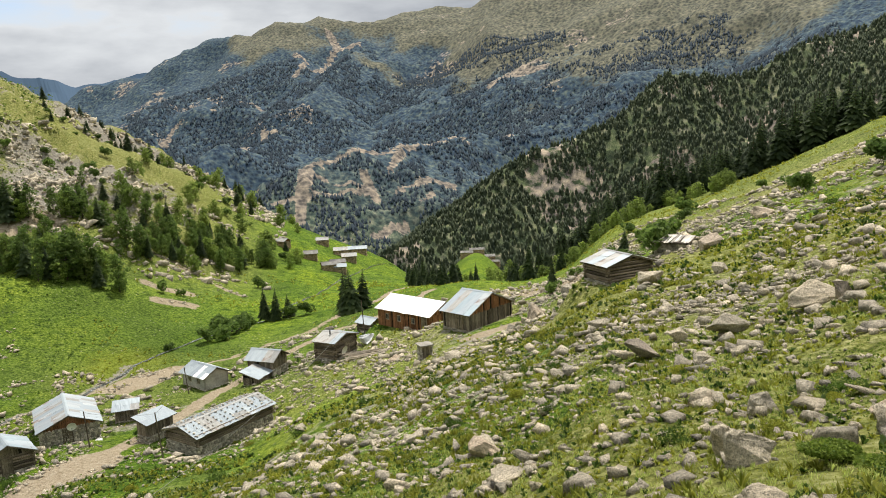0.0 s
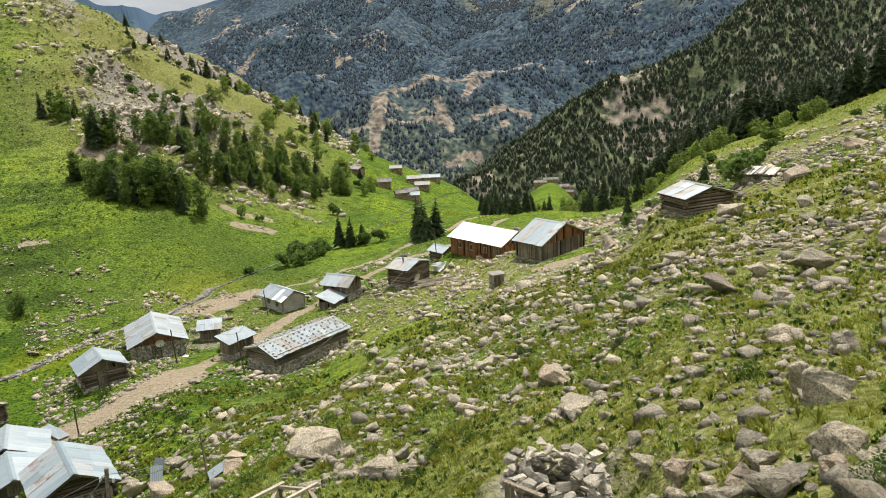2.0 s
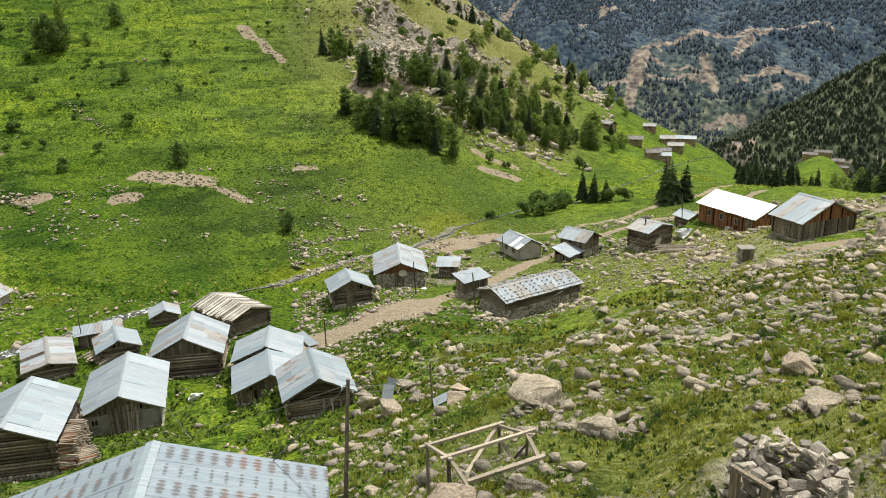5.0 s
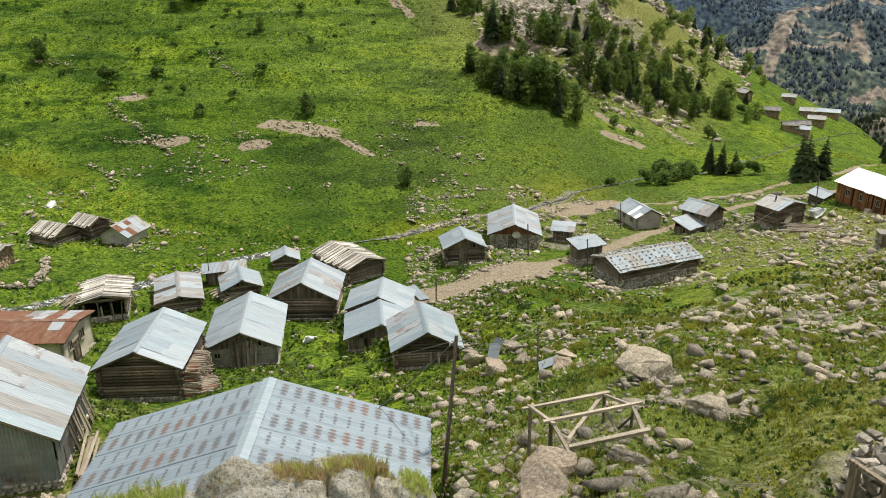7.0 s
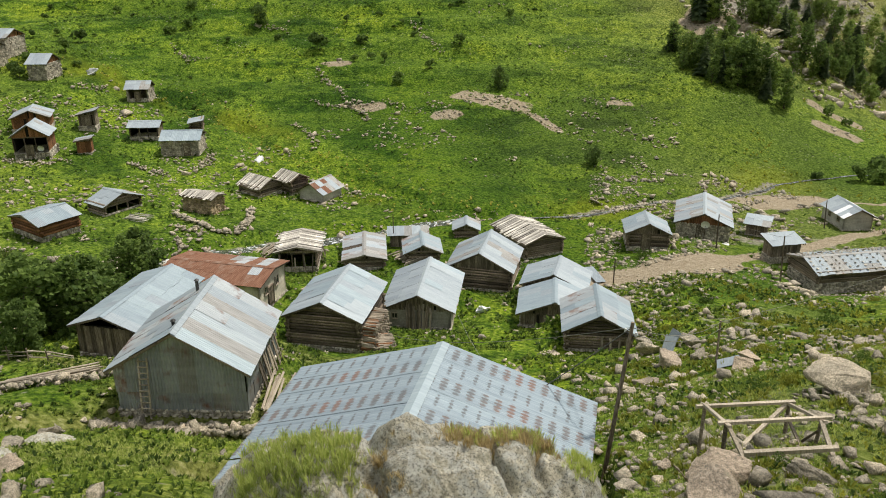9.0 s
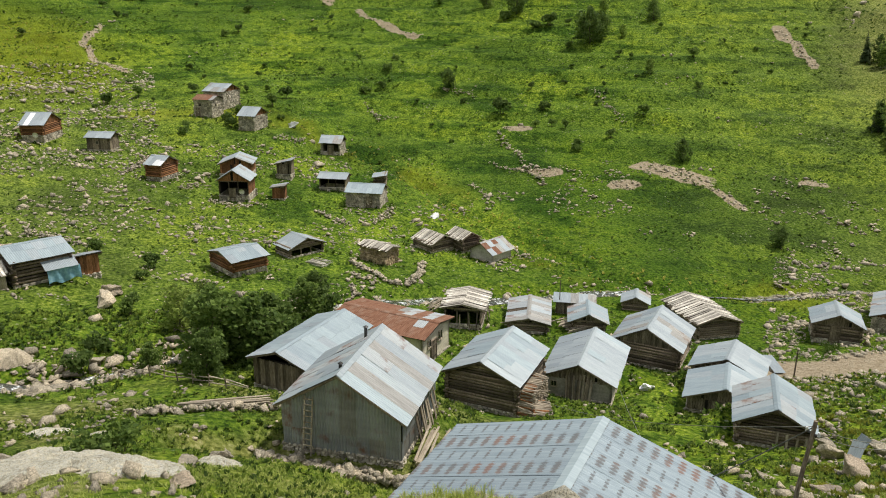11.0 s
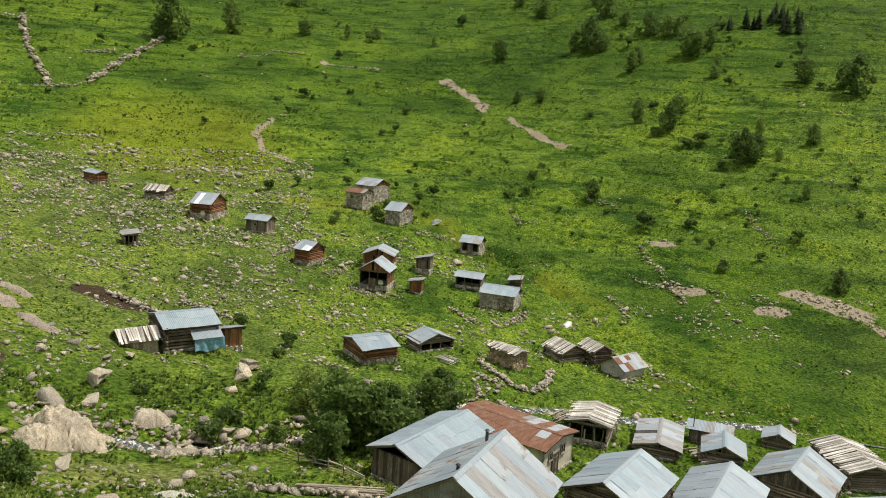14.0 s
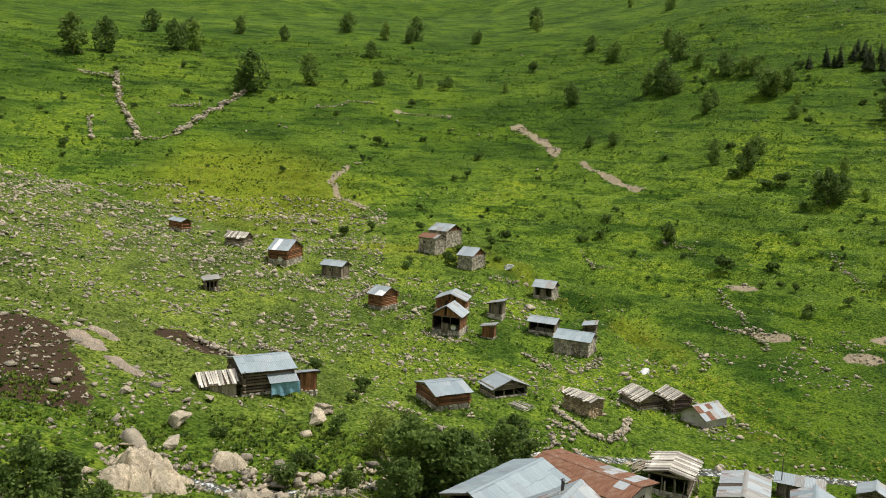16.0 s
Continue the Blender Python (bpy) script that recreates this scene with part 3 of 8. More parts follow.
def ground_height(x, y):
    return base_height(np.degrees(np.arctan2(-np.asarray(x, float), np.asarray(y, float))), np.hypot(x, y))


# ------------------------------------------------------------------ mountains
RIDGES = []


def crest(points, slope):
    """A ridge along a crest of (bearing, reach, rise in degrees), falling to both sides."""
    p = np.array([(-math.sin(radians(a)) * r, math.cos(radians(a)) * r, r * math.tan(radians(e))) for a, r, e in points])
    RIDGES.append((p, slope))


# forested spur across the side valley
crest([(2.4, 860, -10.4), (0.3, 880, -9.4), (-2.3, 920, -8.1), (-3.6, 950, -6.5), (-5.3, 980, -4.2), (-8.6, 1030, -2.5), (-12.2, 1080, -1.2), (-15.6, 1130, 1.2),
       (-19.0, 1180, 0.6), (-23.5, 1240, 2.5), (-28.8, 1300, 5.4), (-40, 1400, 10)], 0.78)
# terraced shoulder with the road, and the small spurs below the big mountain
crest([(12.8, 1600, -5.8), (10.4, 1700, -3.5), (7.6, 1800, -2.7), (3.6, 1900, -1.7), (-2.1, 2050, -1.9), (-8.6, 2250, -2.0)], 0.62)
crest([(18, 1900, -4.4), (14.6, 2150, -1.9), (10.7, 2400, -0.3), (9, 2600, 1.6), (7, 3000, 3.8), (5.6, 3400, 5.4)], 0.6)
crest([(-2, 2600, 0.6), (-2.5, 3100, 4.4), (-2, 3700, 7.3)], 0.55)
crest([(-12, 2500, 1.6), (-13, 3100, 6.0), (-14, 3600, 9.8)], 0.55)
crest([(26, 2700, -2.0), (21, 3000, 0.6), (17, 3500, 3.2), (15, 3850, 5.4)], 0.6)
# the big mountain
crest([(34, 4400, 0.2), (25.6, 4200, 1.3), (22.4, 4050, 3.1), (18.7, 3950, 3.8), (14.9, 3850, 5.7), (11, 3750, 6.8), (5.5, 3700, 6.4),
       (1.1, 3700, 7.3), (-2.1, 3700, 7.6), (-10, 3650, 9.7), (-20, 3600, 11.5), (-32, 3500, 13)], 0.5)


def lattice(ix, iy, seed):
    h = (ix.astype(np.int64) * 374761393 + iy.astype(np.int64) * 668265263 + seed * 974711) & 0x7FFFFFFF
    h = ((h ^ (h >> 13)) * 1274126177) & 0x7FFFFFFF
    return ((h ^ (h >> 16)) & 0xFFFF) / 65535.0


def value_noise(x, y, seed):
    ix, iy = np.floor(x), np.floor(y)
    u, v = x - ix, y - iy
    u, v = u * u * u * (u * (u * 6 - 15) + 10), v * v * v * (v * (v * 6 - 15) + 10)
    a, b = lattice(ix, iy, seed), lattice(ix + 1, iy, seed)
    c, d = lattice(ix, iy + 1, seed), lattice(ix + 1, iy + 1, seed)
    return (a * (1 - u) + b * u) * (1 - v) + (c * (1 - u) + d * u) * v


def fbm(x, y, size, octaves=4, seed=1, ridged=False):
    total, amp, norm = 0.0, 1.0, 0.0
    for k in range(octaves):
        s = size / 2 ** k
        q = value_noise(x / s + 17.3 * k + 500, y / s - 9.1 * k + 500, seed + k)
        total = total + amp * ((1 - np.abs(2 * q - 1)) if ridged else q)
        norm += amp
        amp *= 0.5
    return total / norm


def ridge_height(x, y):
    best = np.full(x.shape, -1e9)
    wx = x + 160 * (fbm(x, y, 620, 3, 11) - 0.5)
    wy = y + 160 * (fbm(x, y, 620, 3, 12) - 0.5)
    for p, slope in RIDGES:
        for a, b in zip(p[:-1], p[1:]):
            d = b[:2] - a[:2]
            u = np.clip(((wx - a[0]) * d[0] + (wy - a[1]) * d[1]) / (d @ d), 0, 1)
            off = np.hypot(wx - a[0] - u * d[0], wy - a[1] - u * d[1])
            z = a[2] + u * (b[2] - a[2]) - off * slope
            best = np.maximum(best, z)
    return best


def full_height(bearing, reach):
    z = base_height(bearing, reach)
    x, y = -np.sin(np.radians(bearing)) * reach, np.cos(np.radians(bearing)) * reach
    far = np.clip((reach - 450) / 220, 0, 1)
    front = (bearing > -45) & (bearing < 50)
    floor = np.where(front, z - 240 * np.clip((reach - 600) / 900, 0, 1), z + 0.25 * np.maximum(reach - 600, 0))
    big = np.clip((reach - 600) / 900, 0, 1)
    hills = ridge_height(x, y) + (fbm(x, y, 380, 6, 3, True) - 0.62) * (45 + 85 * big)
    return np.where(far > 0, np.maximum(floor + (fbm(x, y, 300, 5, 5) - 0.5) * 60 * far, hills * far + (1 - far) * -200), z)

# ------------------------------------------------------------------ ground with pads, track, streams
ROAD = [(-41, 57.5), (-38, 61), (-35, 69), (-33.8, 76), (-33.2, 85.5), (-31, 95), (-28, 104), (-24.5, 112), (-19, 119), (-13, 126), (-8, 138), (-4, 152)]
TRACK = [(-45, 101), (-43, 110), (-37, 116), (-30, 120), (-24, 124), (-19, 143), (-12, 163), (-6, 185)]
UPSTREAM = [(-57.4, -7.2), (-57, -2), (-57, 2), (-58, 7), (-61, 11), (-64, 16), (-67, 22), (-70, 30), (-72, 40), (-71, 50), (-69, 58), (-66, 68)]
BROOK = [(-212, -43), (-195, -22), (-189, -8), (-174, 8), (-168, 24), (-158, 58), (-140, 66), (-125, 66), (-108, 64), (-99, 66), (-84, 65), (-72, 66),
         (-65, 70), (-61, 80), (-56, 93), (-51.5, 103), (-51, 112), (-51.5, 119), (-48, 127), (-41.4, 138), (-36, 151), (-32, 175), (-30, 210), (-20, 280)]
SCREES = [([(-104, 102), (-99, 103.5), (-93, 106)], 3.2), ([(-93, 106), (-84, 105)], 1.2), ([(-135, 174), (-126, 170), (-117, 165)], 1.4), ([(-279, 97), (-265, 100), (-248, 101)], 2.3),
          ([(-232, 103), (-215, 105), (-201, 107)], 1.2), ([(-306, 57), (-301, 77)], 2.6), ([(-137, 95), (-134, 97)], 1.8), ([(-119, 85), (-113, 89)], 1.5),
          ([(-101, 93), (-99, 95)], 1.6), ([(-64, 159), (-56, 160)], 2.0), ([(-72, 176), (-60, 176)], 1.6), ([(-52, 172), (-47, 170)], 1.6), ([(-92, 163), (-88, 170)], 4.5), ([(-58, 150), (-52, 152)], 1.5),
          ([(-246, 31), (-233, 24), (-218, 25), (-209, 30)], 1.0), ([(-85, 122), (-82, 124)], 1.6)]
EARTH = [([(8, 119), (12, 106), (16, 90)], 2.2), ([(-46, 105), (-44, 111)], 4.0), ([(2, 80), (6, 82)], 1.6), ([(-82, -20), (-68, -16)], 0.1)]
SOIL = [([(-84, -22), (-68, -17)], 4.5), ([(-96, -8), (-93, -4)], 2.5)]
PADS = []
# mountain roads, landslips and scree fans
FAR_LINES = [
    ([(-300, 1676), (-295, 1590), (-293, 1527)], 20),
    ([(-308, 1677), (-238, 1747), (-159, 1795)], 11),
    ([(-281, 1666), (-211, 1658), (-163, 1673)], 10),
    ([(-355, 1575), (-300, 1577), (-226, 1626), (-169, 1650)], 10),
    ([(-127, 1728), (-101, 1834)], 13),
    ([(-180, 1700), (-150, 1640)], 14),
    ([(-152, 1800), (-39, 1927), (53, 2000)], 10),
    ([(-561, 3050), (-538, 3208), (-596, 3275)], 18),
    ([(-501, 3139), (-431, 3368), (-333, 3321)], 18),
    ([(-427, 3369), (-483, 3505)], 24),
    ([(-540, 2076), (-567, 2487), (-495, 2466)], 16),
    ([(-973, 2729), (-965, 2825), (-921, 2825)], 18),
    ([(-833, 2837), (-723, 2955), (-579, 2790)], 12),
    ([(-111, 1674), (-39, 1745), (10, 1746)], 13),
    ([(-60, 1640), (-30, 1690)], 11),
    ([(155, 2557), (314, 2659)], 22),
    ([(212, 2577), (324, 2595)], 24),
    ([(-151, 1520), (-87, 1589)], 14),
    ([(53, 2351), (169, 2113)], 18),
]


def to_line(x, y, line):
    best = np.full(np.shape(x), 1e9)
    for a, b in zip(line[:-1], line[1:]):
        dx, dy = b[0] - a[0], b[1] - a[1]
        u = np.clip(((x - a[0]) * dx + (y - a[1]) * dy) / (dx * dx + dy * dy), 0, 1)
        best = np.minimum(best, np.hypot(x - a[0] - u * dx, y - a[1] - u * dy))
    return best


def soft(edge0, edge1, v):
    u = np.clip((v - edge0) / (edge1 - edge0), 0, 1)
    return u * u * (3 - 2 * u)


def land(x, y):
    """Height of the ground near the lookout."""
    x, y = np.asarray(x, float), np.asarray(y, float)
    shape = x.shape
    x, y = np.atleast_1d(x), np.atleast_1d(y)
    b, r = np.degrees(np.arctan2(-x, y)), np.hypot(x, y)
    z = full_height(b, r)
    near = soft(520, 380, r)
    rocky = soft(12, 20, b) * soft(36, 28, b) * soft(165, 215, r)
    z = z + near * ((fbm(x, y, 9, 3, 21) - 0.5) * 0.9 * soft(4, 16, r) + (fbm(x, y, 2.2, 2, 22) - 0.5) * 0.28 * soft(3, 8, r) + (fbm(x, y, 40, 3, 23) - 0.5) * 3.0 * soft(120, 190, r))
    z = z + near * rocky * (fbm(x, y, 26, 5, 24, True) - 0.6) * 13
    # old terraces on the far side of the valley
    step = (z + 3 * fbm(x, y, 60, 3, 25)) / 3.4
    fr = step - np.floor(step)
    z = z + near * soft(125, 160, r) * soft(28, 38, b) * (soft(0.0, 0.7, fr) - fr) * 2.6
    z = z - near * 0.7 * soft(2.6, 0.6, to_line(x, y, BROOK)) - near * 0.9 * soft(3.0, 0.8, to_line(x, y, UPSTREAM))
    for px, py, pz, turn, hw, hl, skirt in PADS:
        c, s = math.cos(radians(turn)), math.sin(radians(turn))
        lx, ly = (x - px) * c + (y - py) * s, -(x - px) * s + (y - py) * c
        off = np.hypot(np.maximum(np.abs(lx) - hw, 0), np.maximum(np.abs(ly) - hl, 0))
        z = z + soft(skirt, 0.2, off) * (pz - 0.05 - z)
    return z.reshape(shape)


def build_ground():
    bearings = np.concatenate([np.arange(-34, 110, 0.25), np.arange(110, 326, 3.0)])
    rings = np.concatenate([np.geomspace(0.25, 12, 44)[:-1], np.geomspace(12, 260, 285)[:-1], np.geomspace(260, 600, 46)[:-1], np.geomspace(600, 4780, 270)])
    A, R = np.meshgrid(bearings, rings, indexing="ij")
    X, Y = -np.sin(np.radians(A)) * R, np.cos(np.radians(A)) * R
    Z = land(X, Y)
    na, nr = A.shape
    verts = np.stack([X, Y, Z], -1).reshape(-1, 3)
    i, j = np.meshgrid(np.arange(na), np.arange(nr - 1), indexing="ij")
    k = (i + 1) % na
    quads = np.stack([i * nr + j, i * nr + j + 1, k * nr + j + 1, k * nr + j], -1).reshape(-1, 4)
    hub = len(verts)
    verts = np.vstack([verts, [[0, 0, float(land(0.01, 0.01))]]])
    me = bpy.data.meshes.new("ground")
    fan = np.array([[hub, a * nr, ((a + 1) % na) * nr] for a in range(na)])
    me.vertices.add(len(verts))
    me.vertices.foreach_set("co", verts.ravel())
    loops = np.concatenate([quads.ravel(), fan.ravel()])
    me.loops.add(len(loops))
    me.loops.foreach_set("vertex_index", loops.astype(np.int32))
    me.polygons.add(len(quads) + len(fan))
    me.polygons.foreach_set("loop_start", np.concatenate([np.arange(len(quads)) * 4, len(quads) * 4 + np.arange(len(fan)) * 3]).astype(np.int32))
    me.polygons.foreach_set("use_smooth", np.ones(len(quads) + len(fan), bool))
    me.update(calc_edges=True)
    me.validate()
    # zones
    x, y, z = verts.T
    b, r = np.degrees(np.arctan2(-x, y)), np.hypot(x, y)
    near = r < 480
    zone, cover = np.zeros((len(verts), 4)), np.zeros((len(verts), 4))
    xs, ys = x[near], y[near]
    dirt = soft(1.7, 0.5, to_line(xs, ys, ROAD)) + soft(4.2, 2.2, to_line(xs, ys, ROAD[:3])) + 0.8 * soft(1.4, 0.4, to_line(xs, ys, TRACK))
    ragged = (fbm(xs, ys, 7, 4, 91) - 0.5)
    dirt = dirt * (0.75 + 1.2 * (fbm(xs, ys, 3, 3, 92) - 0.3))
    for line, wide in SCREES:
        dirt = np.maximum(dirt, 0.95 * soft(wide * 1.5, wide * 0.3, to_line(xs, ys, line) + ragged * wide * 1.5))
    for line, wide in EARTH:
        dirt = np.maximum(dirt, 0.9 * soft(wide * 1.6, wide * 0.4, to_line(xs, ys, line) + ragged * wide * 2.0))
    zone[near, 0] = np.clip(dirt, 0, 1)
    rocky = soft(11, 19, b) * soft(37, 28, b) * soft(160, 215, r) * soft(480, 400, r)
    stony = soft(34, 26, b) * soft(-60, -40, b) * soft(150, 90, r)
    stony2 = soft(84, 92, b) * soft(60, 75, r) * soft(190, 140, r)
    patch = fbm(x, y, 11, 3, 31)
    zone[:, 1] = np.clip(rocky * (0.45 + 1.5 * (fbm(x, y, 30, 5, 32) - 0.42)) + stony * 0.62 * soft(0.42, 0.62, patch) + stony2 * 0.4 * soft(0.45, 0.65, patch), 0, 1)
    zone[near, 1] = np.maximum(zone[near, 1], 0.8 * soft(2.2, 0.7, np.minimum(to_line(xs, ys, UPSTREAM), to_line(xs, ys, BROOK[13:18]))))
    yellow = soft(42, 18, np.hypot((x + 222) * 0.8, (y - 2) * 1.1)) + 0.9 * soft(9, 2, to_line(x, y, BROOK[4:18])) * soft(0.4, 0.6, fbm(x, y, 14, 3, 33))
    zone[:, 2] = np.clip(yellow, 0, 1)
    zone[:, 3] = np.clip(0.60 - (z - 130) / 480 + 0.5 * soft(-6, 10, b) + 1.5 * (fbm(x, y, 420, 5, 34) - 0.5), 0, 1)
    cover[:, 0] = np.where(b > -6, soft(600, 740, r), soft(400, 520, r)) * soft(44, 36, b) * soft(-100, -50, b)
    soil = np.zeros(len(xs))
    for line, wide in SOIL:
        soil = np.maximum(soil, soft(wide * 1.6, wide * 0.5, to_line(xs, ys, line)))
    cover[near, 1] = soil
    cover[:, 2] = np.clip(0.14 * soft(52, 30, b) * soft(12, 24, b) * soft(95, 125, r) + rocky * 0.9 + 0.9 * stony * (1 - 0.6 * soft(2, 16, b)) * soft(0.32, 0.54, fbm(x, y, 16, 3, 36)) + 0.26 * soft(66, 92, b) * soft(62, 85, r) * soft(215, 160, r) + 0.5 * soft(-6, -16, b) * soft(70, 110, r) + 0.85 * soft(46, 56, b) * soft(56, 44, r) * soft(0.36, 0.56, fbm(x, y, 8, 3, 36)), 0, 1)
    cliff = 0.55 * soft(0.54, 0.72, fbm(x, y, 110, 5, 35)) * soft(640, 720, r) * (0.35 + 0.65 * soft(0.5, 0.62, fbm(x, y, 500, 3, 37)))
    cliff = np.maximum(cliff, 0.62 * soft(0.44, 0.60, fbm(x, y, 70, 4, 95)) * soft(620, 700, r) * soft(1700, 1350, r))
    far_ = r > 650
    bare = np.zeros(len(x))
    for line, wide in FAR_LINES:
        wide *= 0.75
        bare[far_] = np.maximum(bare[far_], 1.15 * soft(wide * 1.4, wide * 0.4, to_line(x[far_], y[far_], line) + (fbm(x[far_], y[far_], 60, 4, 93) - 0.5) * wide * 1.5))
    cover[:, 3] = np.clip(np.maximum(cliff, bare), 0, 1)
    haze_shade_bands = np.zeros((len(verts), 4))
    # red: haze tint for the woods, growing with distance
    haze_shade_bands[:, 0] = soft(1300, 1900, r)
    # green: bracken together with painted shade on far slopes and valley floor
    haze_shade_bands[:, 1] = np.clip(soft(150, 330, r) * soft(28, 45, b) * (0.25 + 0.75 * fbm(x, y, 55, 4, 94)) * 1.05 + 0.55 * soft(9, 19, b) * soft(62, 50, b) * soft(52, 66, r) * soft(185, 145, r), 0, 1)
    haze_shade_bands[:, 2] = soft(24, 36, b) * soft(80, 120, r)
    for name, data in (("zone", zone), ("cover", cover), ("haze_shade_bands", haze_shade_bands)):
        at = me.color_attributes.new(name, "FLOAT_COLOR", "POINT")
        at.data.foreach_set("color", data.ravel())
    me.materials.append(GROUND)
    ob = new("ground", me)
    return tagged(ob, "steep green mountain valley with turf, stones and tracks", "ground", kind="structure")


def build_water(line, wide, name, label, material=None):
    """A strip of running water that follows its bed."""
    pts = []
    for a, b in zip(line[:-1], line[1:]):
        n = max(2, int(math.hypot(b[0] - a[0], b[1] - a[1]) / 0.8))
        pts += [(a[0] + (b[0] - a[0]) * k / n, a[1] + (b[1] - a[1]) * k / n) for k in range(n)]
    p = np.array(pts)
    p = p + np.stack([fbm(p[:, 0], p[:, 1], 5, 2, 41) - 0.5, fbm(p[:, 0], p[:, 1], 5, 2, 42) - 0.5], 1) * 1.6
    d = np.gradient(p, axis=0)
    nrm = np.stack([-d[:, 1], d[:, 0]], 1) / np.maximum(np.hypot(d[:, 0], d[:, 1]), 1e-6)[:, None]
    half = wide * (0.35 + 0.5 * fbm(p[:, 0], p[:, 1], 4, 2, 43))
    z = np.convolve(np.pad(land(p[:, 0], p[:, 1]), 3, mode="edge"), np.ones(7) / 7, "valid") + 0.16
    rows = []
    for k in range(-2, 3):
        q = p + nrm * (half * k / 2)[:, None]
        rows.append(np.column_stack([q, z + 0.05 * (fbm(q[:, 0], q[:, 1], 0.9, 2, 44) - 0.5) - 0.03 * abs(k)]))
    v = np.stack(rows, 1).reshape(-1, 3)
    f = [(5 * i + k, 5 * i + k + 1, 5 * i + k + 6, 5 * i + k + 5) for i in range(len(p) - 1) for k in range(4)]
    me = bpy.data.meshes.new(name)
    me.from_pydata(v.tolist(), [], f)
    me.polygons.foreach_set("use_smooth", np.ones(len(f), bool))
    me.materials.append(material or WATER)
    tagged(new(name, me), label, "stream", kind="structure")


def distant_range(crest_line, reach, deep, material, name, label):
    """A hazy range on the horizon: crest and foot with broken ground between."""
    a = np.linspace(crest_line[0][0], crest_line[-1][0], 160)
    e = np.interp(-a, [-c[0] for c in crest_line], [c[1] for c in crest_line])
    v = []
    for k in range(9):
        u = k / 8
        r = reach - deep * u
        x, y = -np.sin(np.radians(a)) * r, np.cos(np.radians(a)) * r
        top = reach * np.tan(np.radians(e)) * (1 - u) + (-250) * u
        z = top + (fbm(x, y, 240, 5, 51, True) - 0.6) * 60 * (1 + 2 * u * (1 - u))
        v.append(np.stack([x, y, z], 1))
    v = np.stack(v, 1).reshape(-1, 3)
    f = [(9 * i + k, 9 * i + k + 1, 9 * i + k + 10, 9 * i + k + 9) for i in range(len(a) - 1) for k in range(8)]
    me = bpy.data.meshes.new(name)
    me.from_pydata(v.tolist(), [], f)
    me.materials.append(material)
    tagged(new(name, me), label, "mountains", kind="structure")

# ------------------------------------------------------------------ building kit
rng = random.Random(7)


class Heap:
    """Collects the pieces of one mesh."""

    def __init__(self):
        self.v, self.f, self.parts = [], [], []

    def add(self, verts, faces):
        k = len(self.v)
        verts = list(verts)
        self.parts.append((len(verts), [tuple(k + i for i in q) for q in faces]))
        self.v += [tuple(p) for p in verts]
        self.f += [tuple(k + i for i in q) for q in faces]

    def box(self, x0, x1, y0, y1, z0, z1, m=None, jit=0.0):
        c = [(x, y, z) for z in (z0, z1) for y in (y0, y1) for x in (x0, x1)]
        if jit:
            c = [(x + rng.uniform(-jit, jit), y + rng.uniform(-jit, jit), z + rng.uniform(-jit, jit)) for x, y, z in c]
        if m is not None:
            c = [m @ Vector(p) for p in c]
        self.add(c, [(0, 2, 3, 1), (4, 5, 7, 6), (0, 1, 5, 4), (2, 6, 7, 3), (0, 4, 6, 2), (1, 3, 7, 5)])

    def rod(self, a, b, r0, r1=None, n=6):
        a, b = Vector(a), Vector(b)
        r1 = r0 if r1 is None else r1
        ax = (b - a).normalized()
        s = ax.orthogonal().normalized()
        t = ax.cross(s)
        ring = []
        for p, r in ((a, r0), (b, r1)):
            ring += [p + (s * math.cos(2 * math.pi * k / n) + t * math.sin(2 * math.pi * k / n)) * r for k in range(n)]
        self.add(ring, [(k, (k + 1) % n, n + (k + 1) % n, n + k) for k in range(n)] + [tuple(range(n))[::-1], tuple(range(n, 2 * n))])

    def stone(self, c, size, m=None, rows=None):
        """A rough block: a squashed, dented octagonal lump."""
        pts = []
        for u, w in ((-1, 0.62), (-0.35, 1.0), (0.45, 0.95), (1, 0.5)):
            for k in range(6):
                a = math.pi / 3 * k + u * 0.4
                q = w * rng.uniform(0.8, 1.12)
                pts.append(Vector((c[0] + size[0] * q * math.cos(a), c[1] + size[1] * q * math.sin(a), c[2] + size[2] * u * rng.uniform(0.85, 1.1))))
        if m is not None:
            pts = [m @ p for p in pts]
        f = [(6 * r + k, 6 * r + (k + 1) % 6, 6 * r + 6 + (k + 1) % 6, 6 * r + 6 + k) for r in range(3) for k in range(6)]
        self.add(pts, f + [tuple(range(6))[::-1], tuple(range(18, 24))])

    def mesh(self, name, material, smooth=False):
        me = bpy.data.meshes.new(name)
        me.from_pydata(self.v, [], self.f)
        me.materials.append(material)
        if smooth:
            me.polygons.foreach_set("use_smooth", np.ones(len(me.polygons), bool))
        me.update()
        return me


def pieces(name, heap, material, parent, m, smooth=False):
    """Each closed piece of a heap as an object of its own under the wall that it belongs to."""
    at = 0
    for n, faces in heap.parts:
        h = Heap()
        h.v = heap.v[at:at + n]
        h.f = [tuple(i - at for i in q) for q in faces]
        at += n
        part(name, h, material, parent, "", m, smooth)


def part(name, heap, material, parent, label="", m=None, smooth=False):
    """Links a heap (or a ready mesh) as one mesh object under a thing or a part."""
    me = heap if isinstance(heap, bpy.types.Mesh) else heap.mesh(name, material, smooth)
    ob = new(name, me)
    ob.parent = parent
    if m is not None:
        ob.matrix_basis = m
    if label:
        tagged(ob, label)
    return ob


def thing(name, m, label, category, group="", kind=""):
    ob = new(name)
    ob.empty_display_size = 0.3
    ob.matrix_basis = m
    return tagged(ob, label, category, group, kind)


